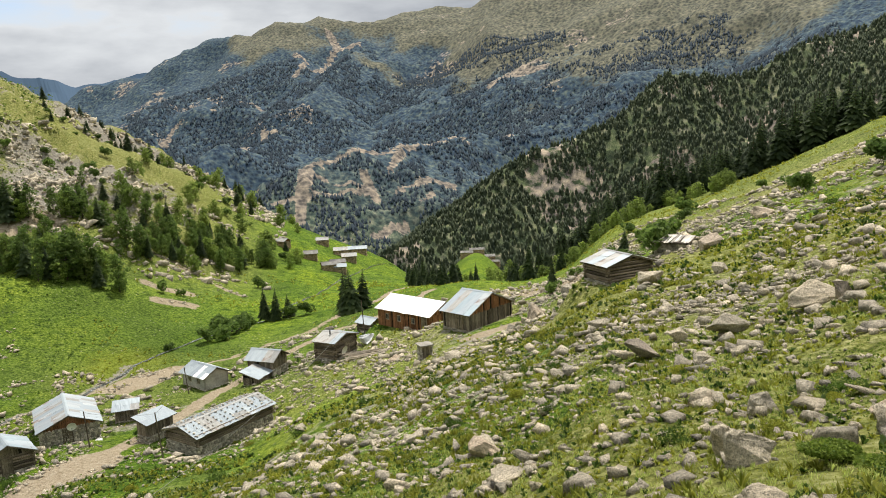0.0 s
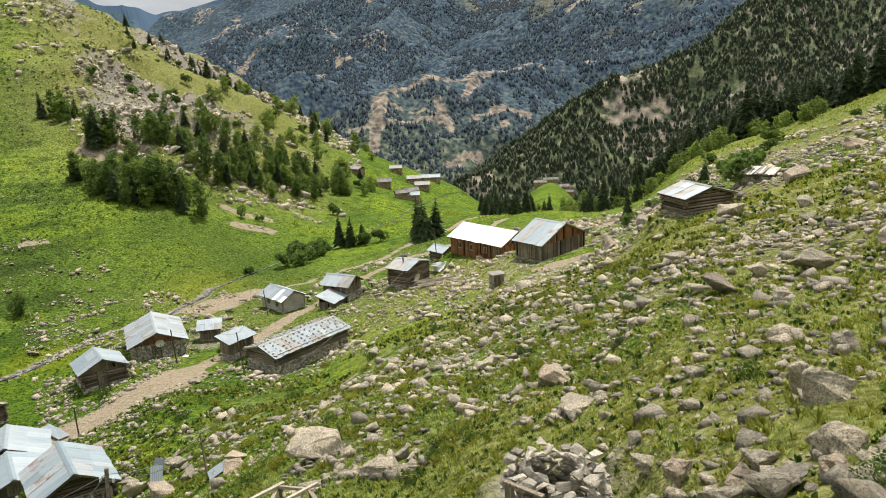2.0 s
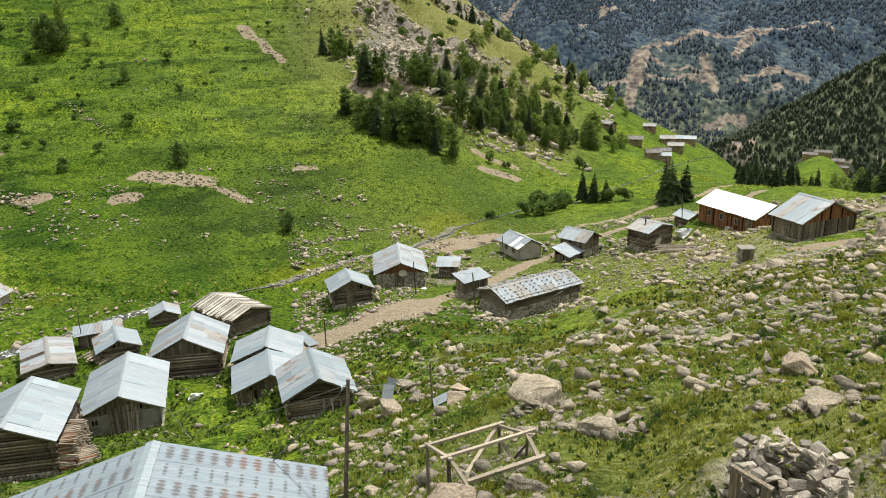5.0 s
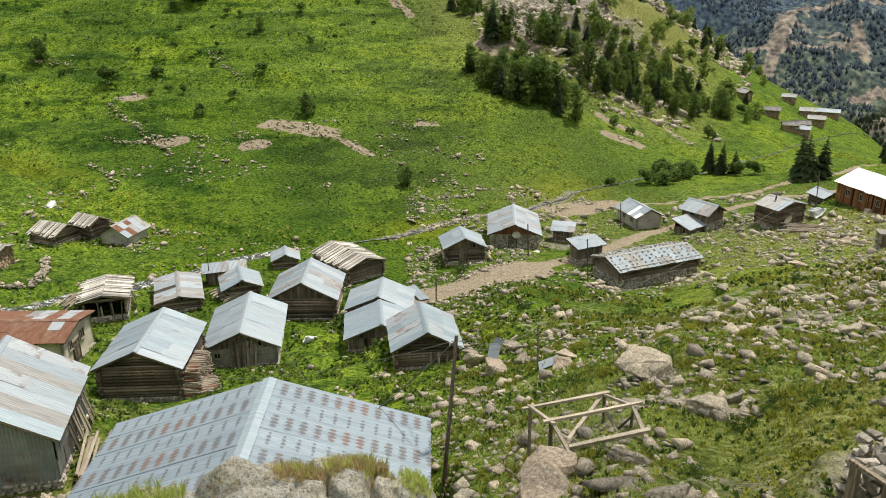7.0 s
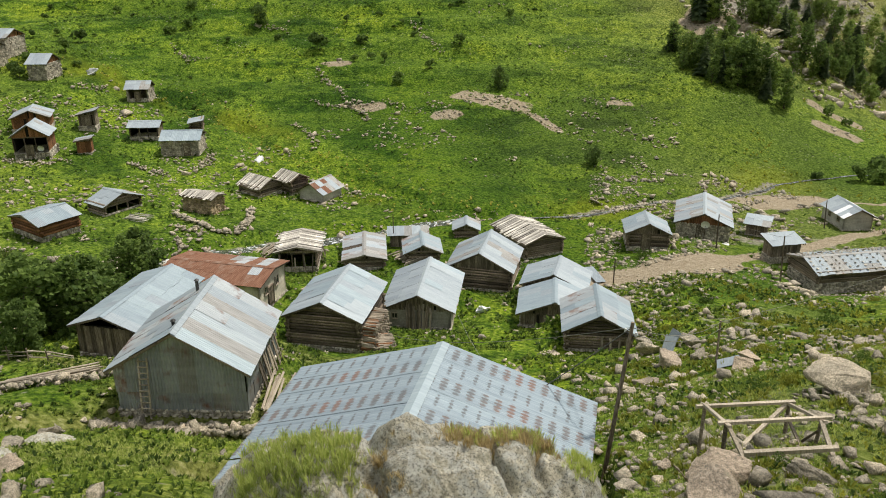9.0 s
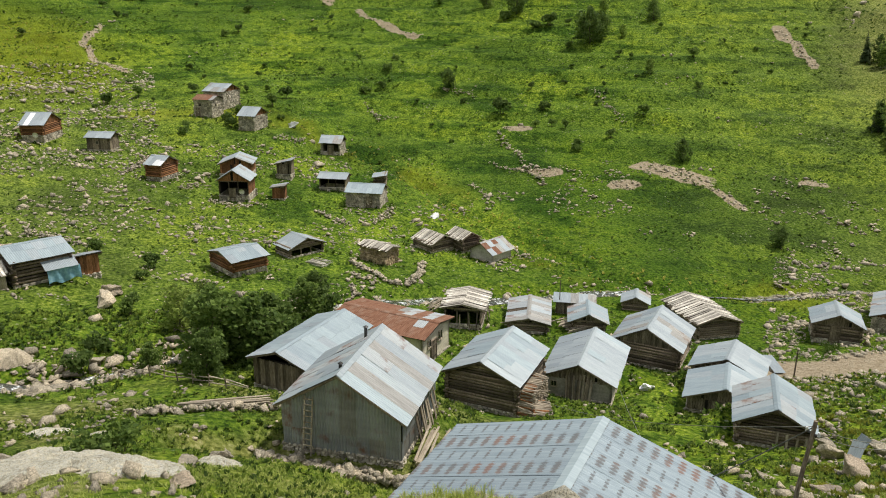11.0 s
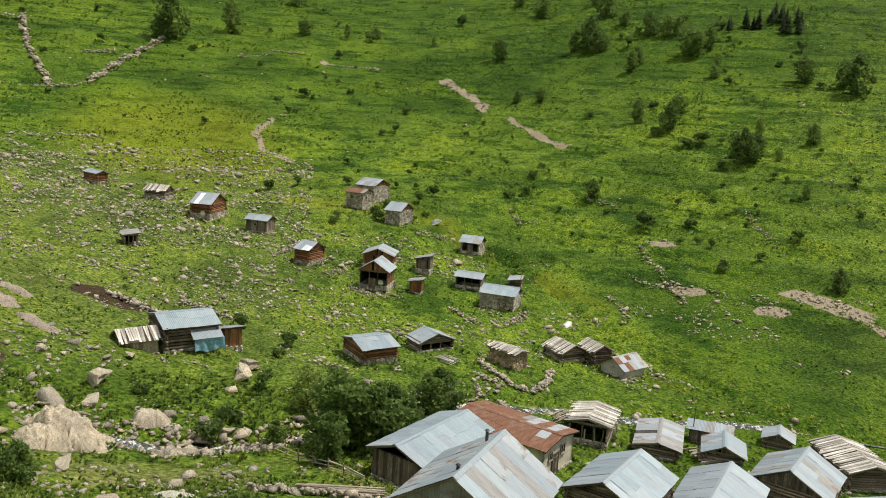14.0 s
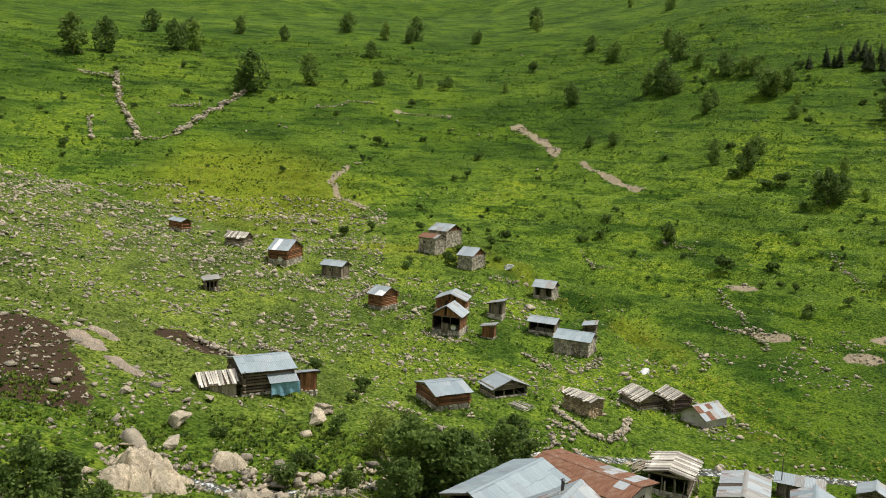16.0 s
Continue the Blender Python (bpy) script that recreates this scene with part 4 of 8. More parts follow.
def wall_frame(x0, y0, x1, y1):
    """Pose of a wall: local x along it, y outwards, z up, and its length."""
    d = Vector((x1 - x0, y1 - y0, 0))
    out = Vector((d.y, -d.x, 0)).normalized()
    u = d.normalized()
    return Matrix(((-u.x, out.x, 0, x1), (-u.y, out.y, 0, y1), (0, 0, 1, 0), (0, 0, 0, 1))), d.length


def log_panel(long, z0, z1, top=None, girth=0.23, over=0.22):
    h = Heap()
    z = z0
    while z < z1 - 0.05:
        g = girth * rng.uniform(0.85, 1.15)
        a, b = -over * rng.uniform(0.4, 1.3), long + over * rng.uniform(0.4, 1.3)
        if top:
            lim = top(z + g / 2)
            if lim is None:
                break
            a, b = lim
        h.rod((a, rng.uniform(-0.03, 0.03), z + g / 2), (b, rng.uniform(-0.03, 0.03), z + g / 2 + rng.uniform(-0.03, 0.03)), g / 2, g / 2 * rng.uniform(0.85, 1.0), 7)
        z += g * rng.uniform(0.97, 1.12)
    return h


def board_panel(long, z0, height_at, wide=0.2, gap=0.022, miss=0.03, ragged=0.07):
    h = Heap()
    x = 0.0
    while x < long - 0.03:
        w = min(wide * rng.uniform(0.7, 1.3), long - x)
        top = height_at(x + w / 2)
        if top > z0 + 0.06 and rng.random() > miss:
            y = rng.uniform(-0.012, 0.012)
            h.box(x + gap / 2, x + w - gap / 2, y - 0.015, y + 0.018, z0 - rng.uniform(0, ragged), top - rng.uniform(0, ragged), None, 0.012)
        x += w
    return h


def stone_panel(long, z0, z1, course=0.2, deep=0.3):
    """Dry masonry: each stone its own lump, courses uneven."""
    h = Heap()
    z = z0
    h.box(0.04, long - 0.04, -deep, -0.08, z0, z1 - 0.05)
    while z < z1 - 0.03:
        t = min(course * rng.uniform(0.7, 1.3), z1 - z)
        x = -0.05
        while x < long:
            w = course * rng.uniform(1.0, 2.4)
            cx = min(x + w / 2, long)
            h.stone((cx, -0.05 + rng.uniform(-0.03, 0.04), z + t / 2), (w * 0.56, 0.16, t * 0.56))
            x += w
        z += t * 0.97
    return h


def slab_panel(long, z0, z1, peak=None, thick=0.22):
    h = Heap()
    top = [(0, z1), (long, z1)] if peak is None else [(0, z1), (long / 2, peak), (long, z1)]
    outline = [(0, z0), (long, z0)] + [(a, b) for a, b in reversed(top)]
    n = len(outline)
    v = [(a, 0, b) for a, b in outline] + [(a, -thick, b) for a, b in outline]
    h.add(v, [tuple(range(n)), tuple(range(2 * n - 1, n - 1, -1))] + [(i, n + i, n + (i + 1) % n, (i + 1) % n) for i in range(n)])
    return h


def ribbed(wide, long, pitch=0.11, amp=0.022, bow=0.0):
    """One corrugated sheet: x down the slope from 0 to long, y across from 0 to wide, ribs running down."""
    h = Heap()
    n = max(4, int(wide / pitch * 2))
    rows = 3
    v = []
    for side in (0, 1):
        for r in range(rows + 1):
            for k in range(n + 1):
                v.append((long * r / rows, wide * k / n, amp * (1 if k % 2 else -1) * 0.5 - side * 0.004 + bow * math.sin(math.pi * r / rows)))
    m = (rows + 1) * (n + 1)
    f = []
    for r in range(rows):
        for k in range(n):
            a, b, c, d = r * (n + 1) + k, r * (n + 1) + k + 1, (r + 1) * (n + 1) + k + 1, (r + 1) * (n + 1) + k
            f += [(a, d, c, b), (m + a, m + b, m + c, m + d)]
    for k in range(n):
        f += [(k, k + 1, m + k + 1, m + k), (rows * (n + 1) + k, m + rows * (n + 1) + k, m + rows * (n + 1) + k + 1, rows * (n + 1) + k + 1)]
    h.add(v, f)
    return h


def sheet_wall(long, z0, height_at, pitch=0.11, parent=None, m=None, joint=1.15):
    """Corrugated cladding: sheets of uneven width in two tiers, each slightly out of line."""
    for tier, (lo, hi) in enumerate(((z0, joint), (joint - 0.05, 99))):
        x = 0.0
        while x < long - 0.05:
            w = min(rng.uniform(0.65, 0.95), long - x)
            if long - x - w < 0.3:
                w = long - x
            h = Heap()
            n = max(2, int(w / pitch * 2))
            y0 = rng.uniform(0.0, 0.02) + 0.05 * tier
            drop = rng.uniform(-0.03, 0.03)
            cols = [k for k in range(n + 1) if min(hi, height_at(x + w * k / n)) > lo + 0.02]
            v, f = [], []
            for k in cols:
                a, y = x + w * k / n, y0 + (0.03 if k % 2 else -0.03)
                top = min(hi, height_at(a))
                v += [(a, y, lo + drop), (a, y, top), (a, y - 0.01, lo + drop), (a, y - 0.01, top)]
            for k in range(len(cols) - 1):
                q = 4 * k
                f += [(q, q + 4, q + 5, q + 1), (q + 2, q + 3, q + 7, q + 6), (q + 1, q + 5, q + 7, q + 3), (q, q + 2, q + 6, q + 4)]
            if f:
                h.add(v, f)
            if h.v:
                part("wall_sheet", h, rng.choices((TINDARK, TINPATCH, TINRUST, TINOLD), (0.70, 0.12, 0.08, 0.10))[0], parent, "", m)
            x += w


def door(parent, m, wide=0.85, high=1.75, material=None):
    h = Heap()
    for k in range(5):
        h.box(wide * k / 5 + 0.006, wide * (k + 1) / 5 - 0.006, 0.0, 0.05, 0.03, high, None, 0.004)
    h.box(0.02, wide - 0.02, 0.05, 0.075, 0.3, 0.42)
    h.box(0.02, wide - 0.02, 0.05, 0.075, high - 0.45, high - 0.33)
    d = part("door", h, material or BOARD, parent, "plank door", m)
    fr = Heap()
    fr.box(-0.09, 0, -0.03, 0.09, 0, high + 0.09)
    fr.box(wide, wide + 0.09, -0.03, 0.09, 0, high + 0.09)
    fr.box(0, wide, -0.03, 0.09, high, high + 0.09)
    part("door_frame", fr, LOG, d)
    k = Heap()
    k.rod((wide - 0.14, 0.05, high * 0.52), (wide - 0.14, 0.11, high * 0.52), 0.025)
    part("handle", k, PIPE, d)
    return d


def window(parent, m, wide=0.55, high=0.6, frame_mat=None):
    fr = Heap()
    t = 0.055
    fr.box(-t, 0, -0.02, 0.05, -t, high + t)
    fr.box(wide, wide + t, -0.02, 0.05, -t, high + t)
    fr.box(0, wide, -0.02, 0.05, high, high + t)
    fr.box(0, wide, -0.02, 0.05, -t, 0)
    fr.box(wide / 2 - 0.018, wide / 2 + 0.018, 0.012, 0.04, 0, high)
    w = part("window", fr, frame_mat or PALE, parent, "", m)
    for k in (0, 1):
        g = Heap()
        g.box(wide * k / 2, wide * (k + 1) / 2, 0.006, 0.014, 0, high)
        part("pane", g, GLASS, w)
    s = Heap()
    s.box(-t - 0.03, wide + t + 0.03, 0.0, 0.1, -t - 0.04, -t)
    part("sill", s, frame_mat or PALE, w)
    return w


def dish(parent, m, size=0.45):
    h = Heap()
    rings, n = 4, 14
    v = [(0, 0, 0)]
    for r in range(1, rings + 1):
        for k in range(n):
            q = r / rings
            v.append((size * q * math.cos(2 * math.pi * k / n), 0.16 * size * q * q * -2 + 0.0, size * q * math.sin(2 * math.pi * k / n)))
    f = [(0, 1 + k, 1 + (k + 1) % n) for k in range(n)]
    for r in range(rings - 1):
        f += [(1 + r * n + k, 1 + (r + 1) * n + k, 1 + (r + 1) * n + (k + 1) % n, 1 + r * n + (k + 1) % n) for k in range(n)]
    k0 = len(v)
    v2 = [(x, y + 0.02, z) for x, y, z in v]
    h.add(v, f)
    h.add(v2, [q[::-1] for q in f])
    d = part("satellite_dish", h, WHITEPAINT, parent, "white satellite dish", m, True)
    a = Heap()
    a.rod((0, 0.02, -size * 0.2), (0, 0.35, -size * 0.35), 0.02)
    a.rod((0, -0.15 * size, -size), (0, -size * 0.95, -size * 0.1), 0.012)
    a.box(-0.04, 0.04, -size * 0.98, -size * 0.86, -size * 0.14, -size * 0.02)
    part("arm", a, PIPE, d)
    return d


def chimney(parent, at, high=0.8, r=0.09):
    h = Heap()
    h.rod(at, (at[0], at[1], at[2] + high), r, r, 10)
    h.rod((at[0], at[1], at[2] + high + 0.06), (at[0], at[1], at[2] + high + 0.14), r * 1.6, r * 0.6, 10)
    part("stovepipe", h, PIPE, parent)


KIT = dict(patch=TINPATCH, broad=TINSPOT_BROAD, dull=SLATY, tin=TIN, blue=TINBLUE, old=TINOLD, rust=TINRUST, white=TINWHITE, spot=TINSPOT)


def roof_slope(parent, eave, ridge, y0, y1, cover, mix, thick_under=True, sheet=0.9, pitch=0.125, over=0.06, planks=False, miss=0.0):
    """One slope from the eave (x, z) up to the ridge (x, z), from y0 to y1; each sheet or plank lies on a boarded deck."""
    ex, ez = eave
    rx, rz = ridge
    long = math.hypot(rx - ex, rz - ez)
    ang = math.atan2(rz - ez, abs(rx - ex))
    s = 1 if ex > rx else -1
    # local frame: x down the slope from the ridge, y along the ridge
    base = Matrix.Translation((rx, 0, rz)) @ Matrix(((s * math.cos(ang), 0, s * math.sin(ang), 0), (0, s, 0, 0), (-math.sin(ang), 0, math.cos(ang), 0), (0, 0, 0, 1)))
    if s < 0:
        y0, y1 = -y1, -y0
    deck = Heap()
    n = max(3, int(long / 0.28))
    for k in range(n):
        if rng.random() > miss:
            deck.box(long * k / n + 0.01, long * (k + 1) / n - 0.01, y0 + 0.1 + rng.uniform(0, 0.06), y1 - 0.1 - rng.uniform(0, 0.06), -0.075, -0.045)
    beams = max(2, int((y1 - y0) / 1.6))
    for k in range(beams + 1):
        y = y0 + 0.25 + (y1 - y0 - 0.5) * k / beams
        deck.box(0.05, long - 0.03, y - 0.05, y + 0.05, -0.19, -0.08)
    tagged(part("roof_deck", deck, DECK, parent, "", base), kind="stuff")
    wide = 0.24 if planks else sheet
    count = max(2, round((y1 - y0) / wide))
    step = (y1 - y0) / count
    shared = {}
    for k in range(count):
        if rng.random() < miss:
            continue
        cut = rng.uniform(0.38, 0.62)
        rows = [(0.0, long + over)] if (planks or cover == "spot" or rng.random() < 0.4 or long < 2.4) else [(0.0, long * cut), (long * cut - 0.1, long + over)]
        for q, (a, b) in enumerate(rows):
            mat = cover if rng.random() > sum(w for _, w in mix) else rng.choices([c for c, _ in mix], [w for _, w in mix])[0]
            if cover == "spot":
                mat = "old" if k == count - 1 and s > 0 else "broad" if k % 2 else "spot"
            key = (mat, round(b - a, 1))
            b = a + round(b - a, 1)
            if planks:
                key = (mat, rng.randrange(9))
            if key not in shared:
                if planks:
                    h = Heap()
                    h.box(0, b - a - rng.uniform(-0.3, 0.35), 0.0, step * rng.uniform(0.7, 1.0), -0.012, 0.016, None, 0.008)
                else:
                    h = ribbed(step + 0.05, b - a, pitch)
                shared[key] = h.mesh("roof_plank" if planks else "roof_sheet", PLANK if planks else KIT[mat])
            lift = (rng.uniform(0, 0.05) if planks else 0.012 * (k % 2)) + (0.02 if q == 0 and len(rows) == 2 else 0.0)
            tilt = rng.uniform(-0.5, 0.5) if not planks else rng.uniform(-3.5, 3.5)
            part("roof_plank" if planks else "roof_sheet", shared[key], None, parent, "", base @ pose(a, y0 + k * step - 0.02, lift, rng.uniform(-0.4, 0.4), 0, tilt))


def hut(label, x, y, z, turn, w, L, r, H, walls="log", foot=0.35, gable="board", cover="tin", mix=(("old", 0.15),), planks=False, miss=0.0, front_door=None,
        windows=(), dishes=(), pipes=(), category="hut", group="huts of the lower village", name="hut", lean=False, boards=None, foot_mat=None, wall_mat=None,
        fine=True, pitch=0.125, sheet=0.9, back=True, over=0.35, ridge_cap=True, deep=0.75, skirt=2.5, props=(), open_walls=()):
    """A mountain hut: stone footing, log or board walls, boarded gables and a sheet or plank roof. Local -y is its front gable."""
    root = thing(name, pose(x, y, z, 0, 0, turn), label, category, group)
    close = fine and math.hypot(x, y) < 84
    a, b = w / 2 - over, L / 2 - over
    hf = H * foot
    wm = wall_mat or {"log": LOG, "board": BOARD, "stone": MASON, "plaster": RENDER, "sheet": TINDARK}[walls]
    corners = [(-a, -b), (a, -b), (a, b), (-a, b)]
    rise = r / (w / 2)

    def roof_at(px):
        return H + r * (px + w / 2) / w - 0.09 if lean else H + r - abs(px) * rise - 0.09

    course = 0.2 if fine else 0.32
    for k in range(4):
        m, long = wall_frame(*corners[k], *corners[(k + 1) % 4])
        gabled = k in (0, 2)
        side_top = roof_at(a if k == 1 else -a)
        if foot > 0 or walls == "stone":
            top = H - 0.02 if walls == "stone" else hf
            if k in open_walls:
                top = min(top, 0.28 * H)
            part("stone_wall" if walls == "stone" else "stone_footing", stone_panel(long, -deep, top if not lean or gabled else side_top if walls == "stone" else top, course), foot_mat or MASON, root, "", m)["kind"] = "stuff"
        else:
            part("stone_footing", stone_panel(long, -deep, 0.12, course), foot_mat or MASON, root, "", m)["kind"] = "stuff"
        z0 = max(hf, 0.1)
        z1 = H - 0.06 if gabled else side_top - 0.04
        if lean and gabled:
            z1 = H - 0.06
        # lining behind a closed wall, painted near black as interior shade
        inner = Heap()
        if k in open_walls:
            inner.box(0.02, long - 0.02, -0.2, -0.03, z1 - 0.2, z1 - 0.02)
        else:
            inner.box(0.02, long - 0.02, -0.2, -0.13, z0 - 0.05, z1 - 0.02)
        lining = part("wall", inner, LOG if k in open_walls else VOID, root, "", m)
        if k in open_walls:
            for at in (0.03, 0.36, 0.66, 0.97):
                h = Heap()
                h.rod((at * long, -0.1, 0.0), (at * long + rng.uniform(-0.05, 0.05), -0.1, z1 - 0.1), 0.085, 0.075, 7)
                part("post", h, LOG, root, "", m)
        elif walls == "log" and close:
            pieces("log", log_panel(long, z0, z1), wm, lining, Matrix.Translation((0, -0.04, 0)), True)
        elif walls == "log":
            tagged(part("log_wall", log_panel(long, z0, z1, girth=0.23 if fine else 0.3), wm, root, "", m @ Matrix.Translation((0, -0.04, 0)), True), kind="stuff")
        elif walls == "board" and close:
            pieces("board", board_panel(long, z0, lambda q, z1=z1: z1), wm, lining, Matrix.Identity(4))
        elif walls == "board":
            tagged(part("board_wall", board_panel(long, z0, lambda q, z1=z1: z1, 0.2 if fine else 0.3), wm, root, "", m), kind="stuff")
        elif walls == "plaster":
            part("rendered_wall", slab_panel(long, -0.3 if foot == 0 else z0, z1, None), wm, root, "", m)
        elif walls == "sheet":
            sheet_wall(long, 0.05, (lambda q, long=long, flip=(-1 if k == 0 else 1): roof_at(flip * (q - long / 2)) - 0.02) if gabled else (lambda q, z1=z1: z1), pitch, lining, Matrix.Identity(4))
        if gabled and gable:
            flip = -1 if k == 0 else 1

            def top_at(q, flip=flip, long=long):
                return roof_at(flip * (q - long / 2)) - 0.02

            gm = {"board": BOARD, "red": REDBOARD, "log": LOG, "sheet": TINDARK, "plaster": wm, "stone": MASON}[gable]
            if boards:
                gm = boards
            if gable in ("board", "red"):
                if close:
                    pieces("gable_board", board_panel(long, H - 0.1, top_at, 0.2, miss=0.06), gm, lining, Matrix.Identity(4))
                else:
                    tagged(part("gable_cladding", board_panel(long, H - 0.1, top_at, 0.2 if fine else 0.3, miss=0.06), gm, root, "", m), kind="stuff")
            elif gable == "log":
                def span(zz, top_at=top_at, long=long):
                    q = [t * long / 24 for t in range(25) if top_at(t * long / 24) > zz + 0.08]
                    return (q[0], q[-1]) if len(q) > 2 else None
                if close:
                    pieces("gable_log", log_panel(long, H - 0.05, H + r, span, 0.22), gm, lining, Matrix.Identity(4), True)
                else:
                    tagged(part("gable_cladding", log_panel(long, H - 0.05, H + r, span, 0.22 if fine else 0.28), gm, root, "", m, True), kind="stuff")
            elif gable == "sheet":
                pass
            else:
                h = Heap()
                if lean:
                    h.add([(0, 0, H - 0.06), (long, 0, H - 0.06), (long, 0, top_at(long)), (0, 0, top_at(0)), (0, -0.2, H - 0.06), (long, -0.2, H - 0.06), (long, -0.2, top_at(long)), (0, -0.2, top_at(0))],
                          [(0, 1, 2, 3), (7, 6, 5, 4), (3, 2, 6, 7)])
                else:
                    pk = roof_at(0) - 0.02
                    h.add([(0, 0, H - 0.06), (long, 0, H - 0.06), (long / 2, 0, pk), (0, -0.2, H - 0.06), (long, -0.2, H - 0.06), (long / 2, -0.2, pk)], [(0, 1, 2), (5, 4, 3), (0, 2, 5, 3), (1, 4, 5, 2)])
                part("gable_wall", h, gm, root, "", m)
            # dark sheet added behind the gable in place of the loft's shade
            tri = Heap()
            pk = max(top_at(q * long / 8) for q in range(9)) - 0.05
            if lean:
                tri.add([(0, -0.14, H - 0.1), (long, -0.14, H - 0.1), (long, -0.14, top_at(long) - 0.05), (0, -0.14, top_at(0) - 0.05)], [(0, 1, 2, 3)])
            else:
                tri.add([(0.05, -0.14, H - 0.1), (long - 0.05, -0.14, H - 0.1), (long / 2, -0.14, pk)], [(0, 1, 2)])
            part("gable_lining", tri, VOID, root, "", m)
    kit = dict(cover=cover, mix=mix, planks=planks, miss=miss, pitch=pitch, sheet=sheet)
    if lean:
        roof_slope(root, (-w / 2, H), (w / 2, H + r), -L / 2, L / 2, **kit)
    else:
        roof_slope(root, (-w / 2, H), (0, H + r), -L / 2, L / 2, **kit)
        roof_slope(root, (w / 2, H), (0, H + r), -L / 2, L / 2, **kit)
        if ridge_cap and not planks:
            h = Heap()
            d = 0.22
            h.add([(-d, -L / 2 - 0.02, H + r - d * rise + 0.05), (0, -L / 2 - 0.02, H + r + 0.06), (d, -L / 2 - 0.02, H + r - d * rise + 0.05),
                   (-d, L / 2 + 0.02, H + r - d * rise + 0.05), (0, L / 2 + 0.02, H + r + 0.06), (d, L / 2 + 0.02, H + r - d * rise + 0.05)], [(0, 1, 4, 3), (1, 2, 5, 4)])
            h.add([(-d, -L / 2 - 0.02, H + r - d * rise + 0.045), (0, -L / 2 - 0.02, H + r + 0.055), (d, -L / 2 - 0.02, H + r - d * rise + 0.045),
                   (-d, L / 2 + 0.02, H + r - d * rise + 0.045), (0, L / 2 + 0.02, H + r + 0.055), (d, L / 2 + 0.02, H + r - d * rise + 0.045)], [(3, 4, 1, 0), (4, 5, 2, 1)])
            part("ridge_cap", h, TINBLUE if cover == "spot" else KIT[cover], root)
    # verge boards on the gable ends
    for yy in (-L / 2 + 0.02, L / 2 - 0.07):
        for s in ((-1, 1) if not lean else (0,)):
            h = Heap()
            x0, z0, x1, z1 = (s * w / 2, H, 0, H + r) if s else (-w / 2, H, w / 2, H + r)
            v = [(x0, yy, z0 - 0.17), (x1, yy, z1 - 0.17), (x1, yy, z1 - 0.03), (x0, yy, z0 - 0.03)]
            v += [(p, q + 0.05, t) for p, q, t in v]
            h.add(v, [(0, 1, 2, 3), (7, 6, 5, 4), (0, 4, 5, 1), (2, 6, 7, 3)])
            part("verge_board", h, BOARD, root)
    frames = [wall_frame(*corners[k], *corners[(k + 1) % 4]) for k in range(4)]
    if front_door is not None:
        k, at, base_z = front_door
        m, long = frames[k]
        door(root, m @ Matrix.Translation((at * long, 0.03, base_z)), high=min(1.75, H - base_z - 0.1))
    for k, a0, a1, count, base_z, top_z in props:
        m, long = frames[k]
        for q in range(count):
            h = Heap()
            u = long * (a0 + (a1 - a0) * (q + rng.uniform(-0.3, 0.3)) / max(1, count - 1))
            h.box(-0.07 * rng.uniform(0.6, 1.4), 0.07 * rng.uniform(0.6, 1.4), 0, 0.04, 0, (top_z - base_z) * rng.uniform(0.72, 1.0), None, 0.015)
            part("leaning_board", h, rng.choice((PALE, BOARD, BOARD)), root, "", m @ pose(u, 0.42 + rng.uniform(0, 0.1), base_z, 12, rng.uniform(-5, 5), rng.uniform(-15, 15)))
    for k, at, zz, ww, hh in windows:
        m, long = frames[k]
        window(root, m @ Matrix.Translation((at * long, 0.04, zz)), ww, hh)
    for k, at, zz, size in dishes:
        m, long = frames[k]
        dish(root, m @ Matrix.Translation((at * long, 0.5, zz)) @ pose(0, 0, 0, 0, 0, 180) @ pose(0, 0, 0, 18, 0, 0), size)
    for px, py, high in pipes:
        chimney(root, (px, py, H + r - abs(px) * rise - 0.15), high)
    return root


# ------------------------------------------------------------------ trees and shrubs
def leaf_cloud(heap, centre, radius, count, size, flat=0.7):
    for _ in range(count):
        d = Vector((rng.gauss(0, 1), rng.gauss(0, 1), rng.gauss(0, 1))).normalized() * radius * rng.uniform(0.45, 1.0) ** 0.6
        c = Vector(centre) + Vector((d.x, d.y, d.z * flat))
        s = size * rng.uniform(0.6, 1.35)
        u = Vector((rng.gauss(0, 1), rng.gauss(0, 1), rng.gauss(0, 0.6))).normalized()
        v = u.cross(Vector((rng.gauss(0, 1), rng.gauss(0, 1), rng.gauss(0, 1)))).normalized()
        w = u.cross(v) * s * 0.25
        heap.add([c - u * s, c - v * s * 0.6 + w, c + u * s, c + v * s * 0.6 - w], [(0, 1, 2), (0, 2, 3)])


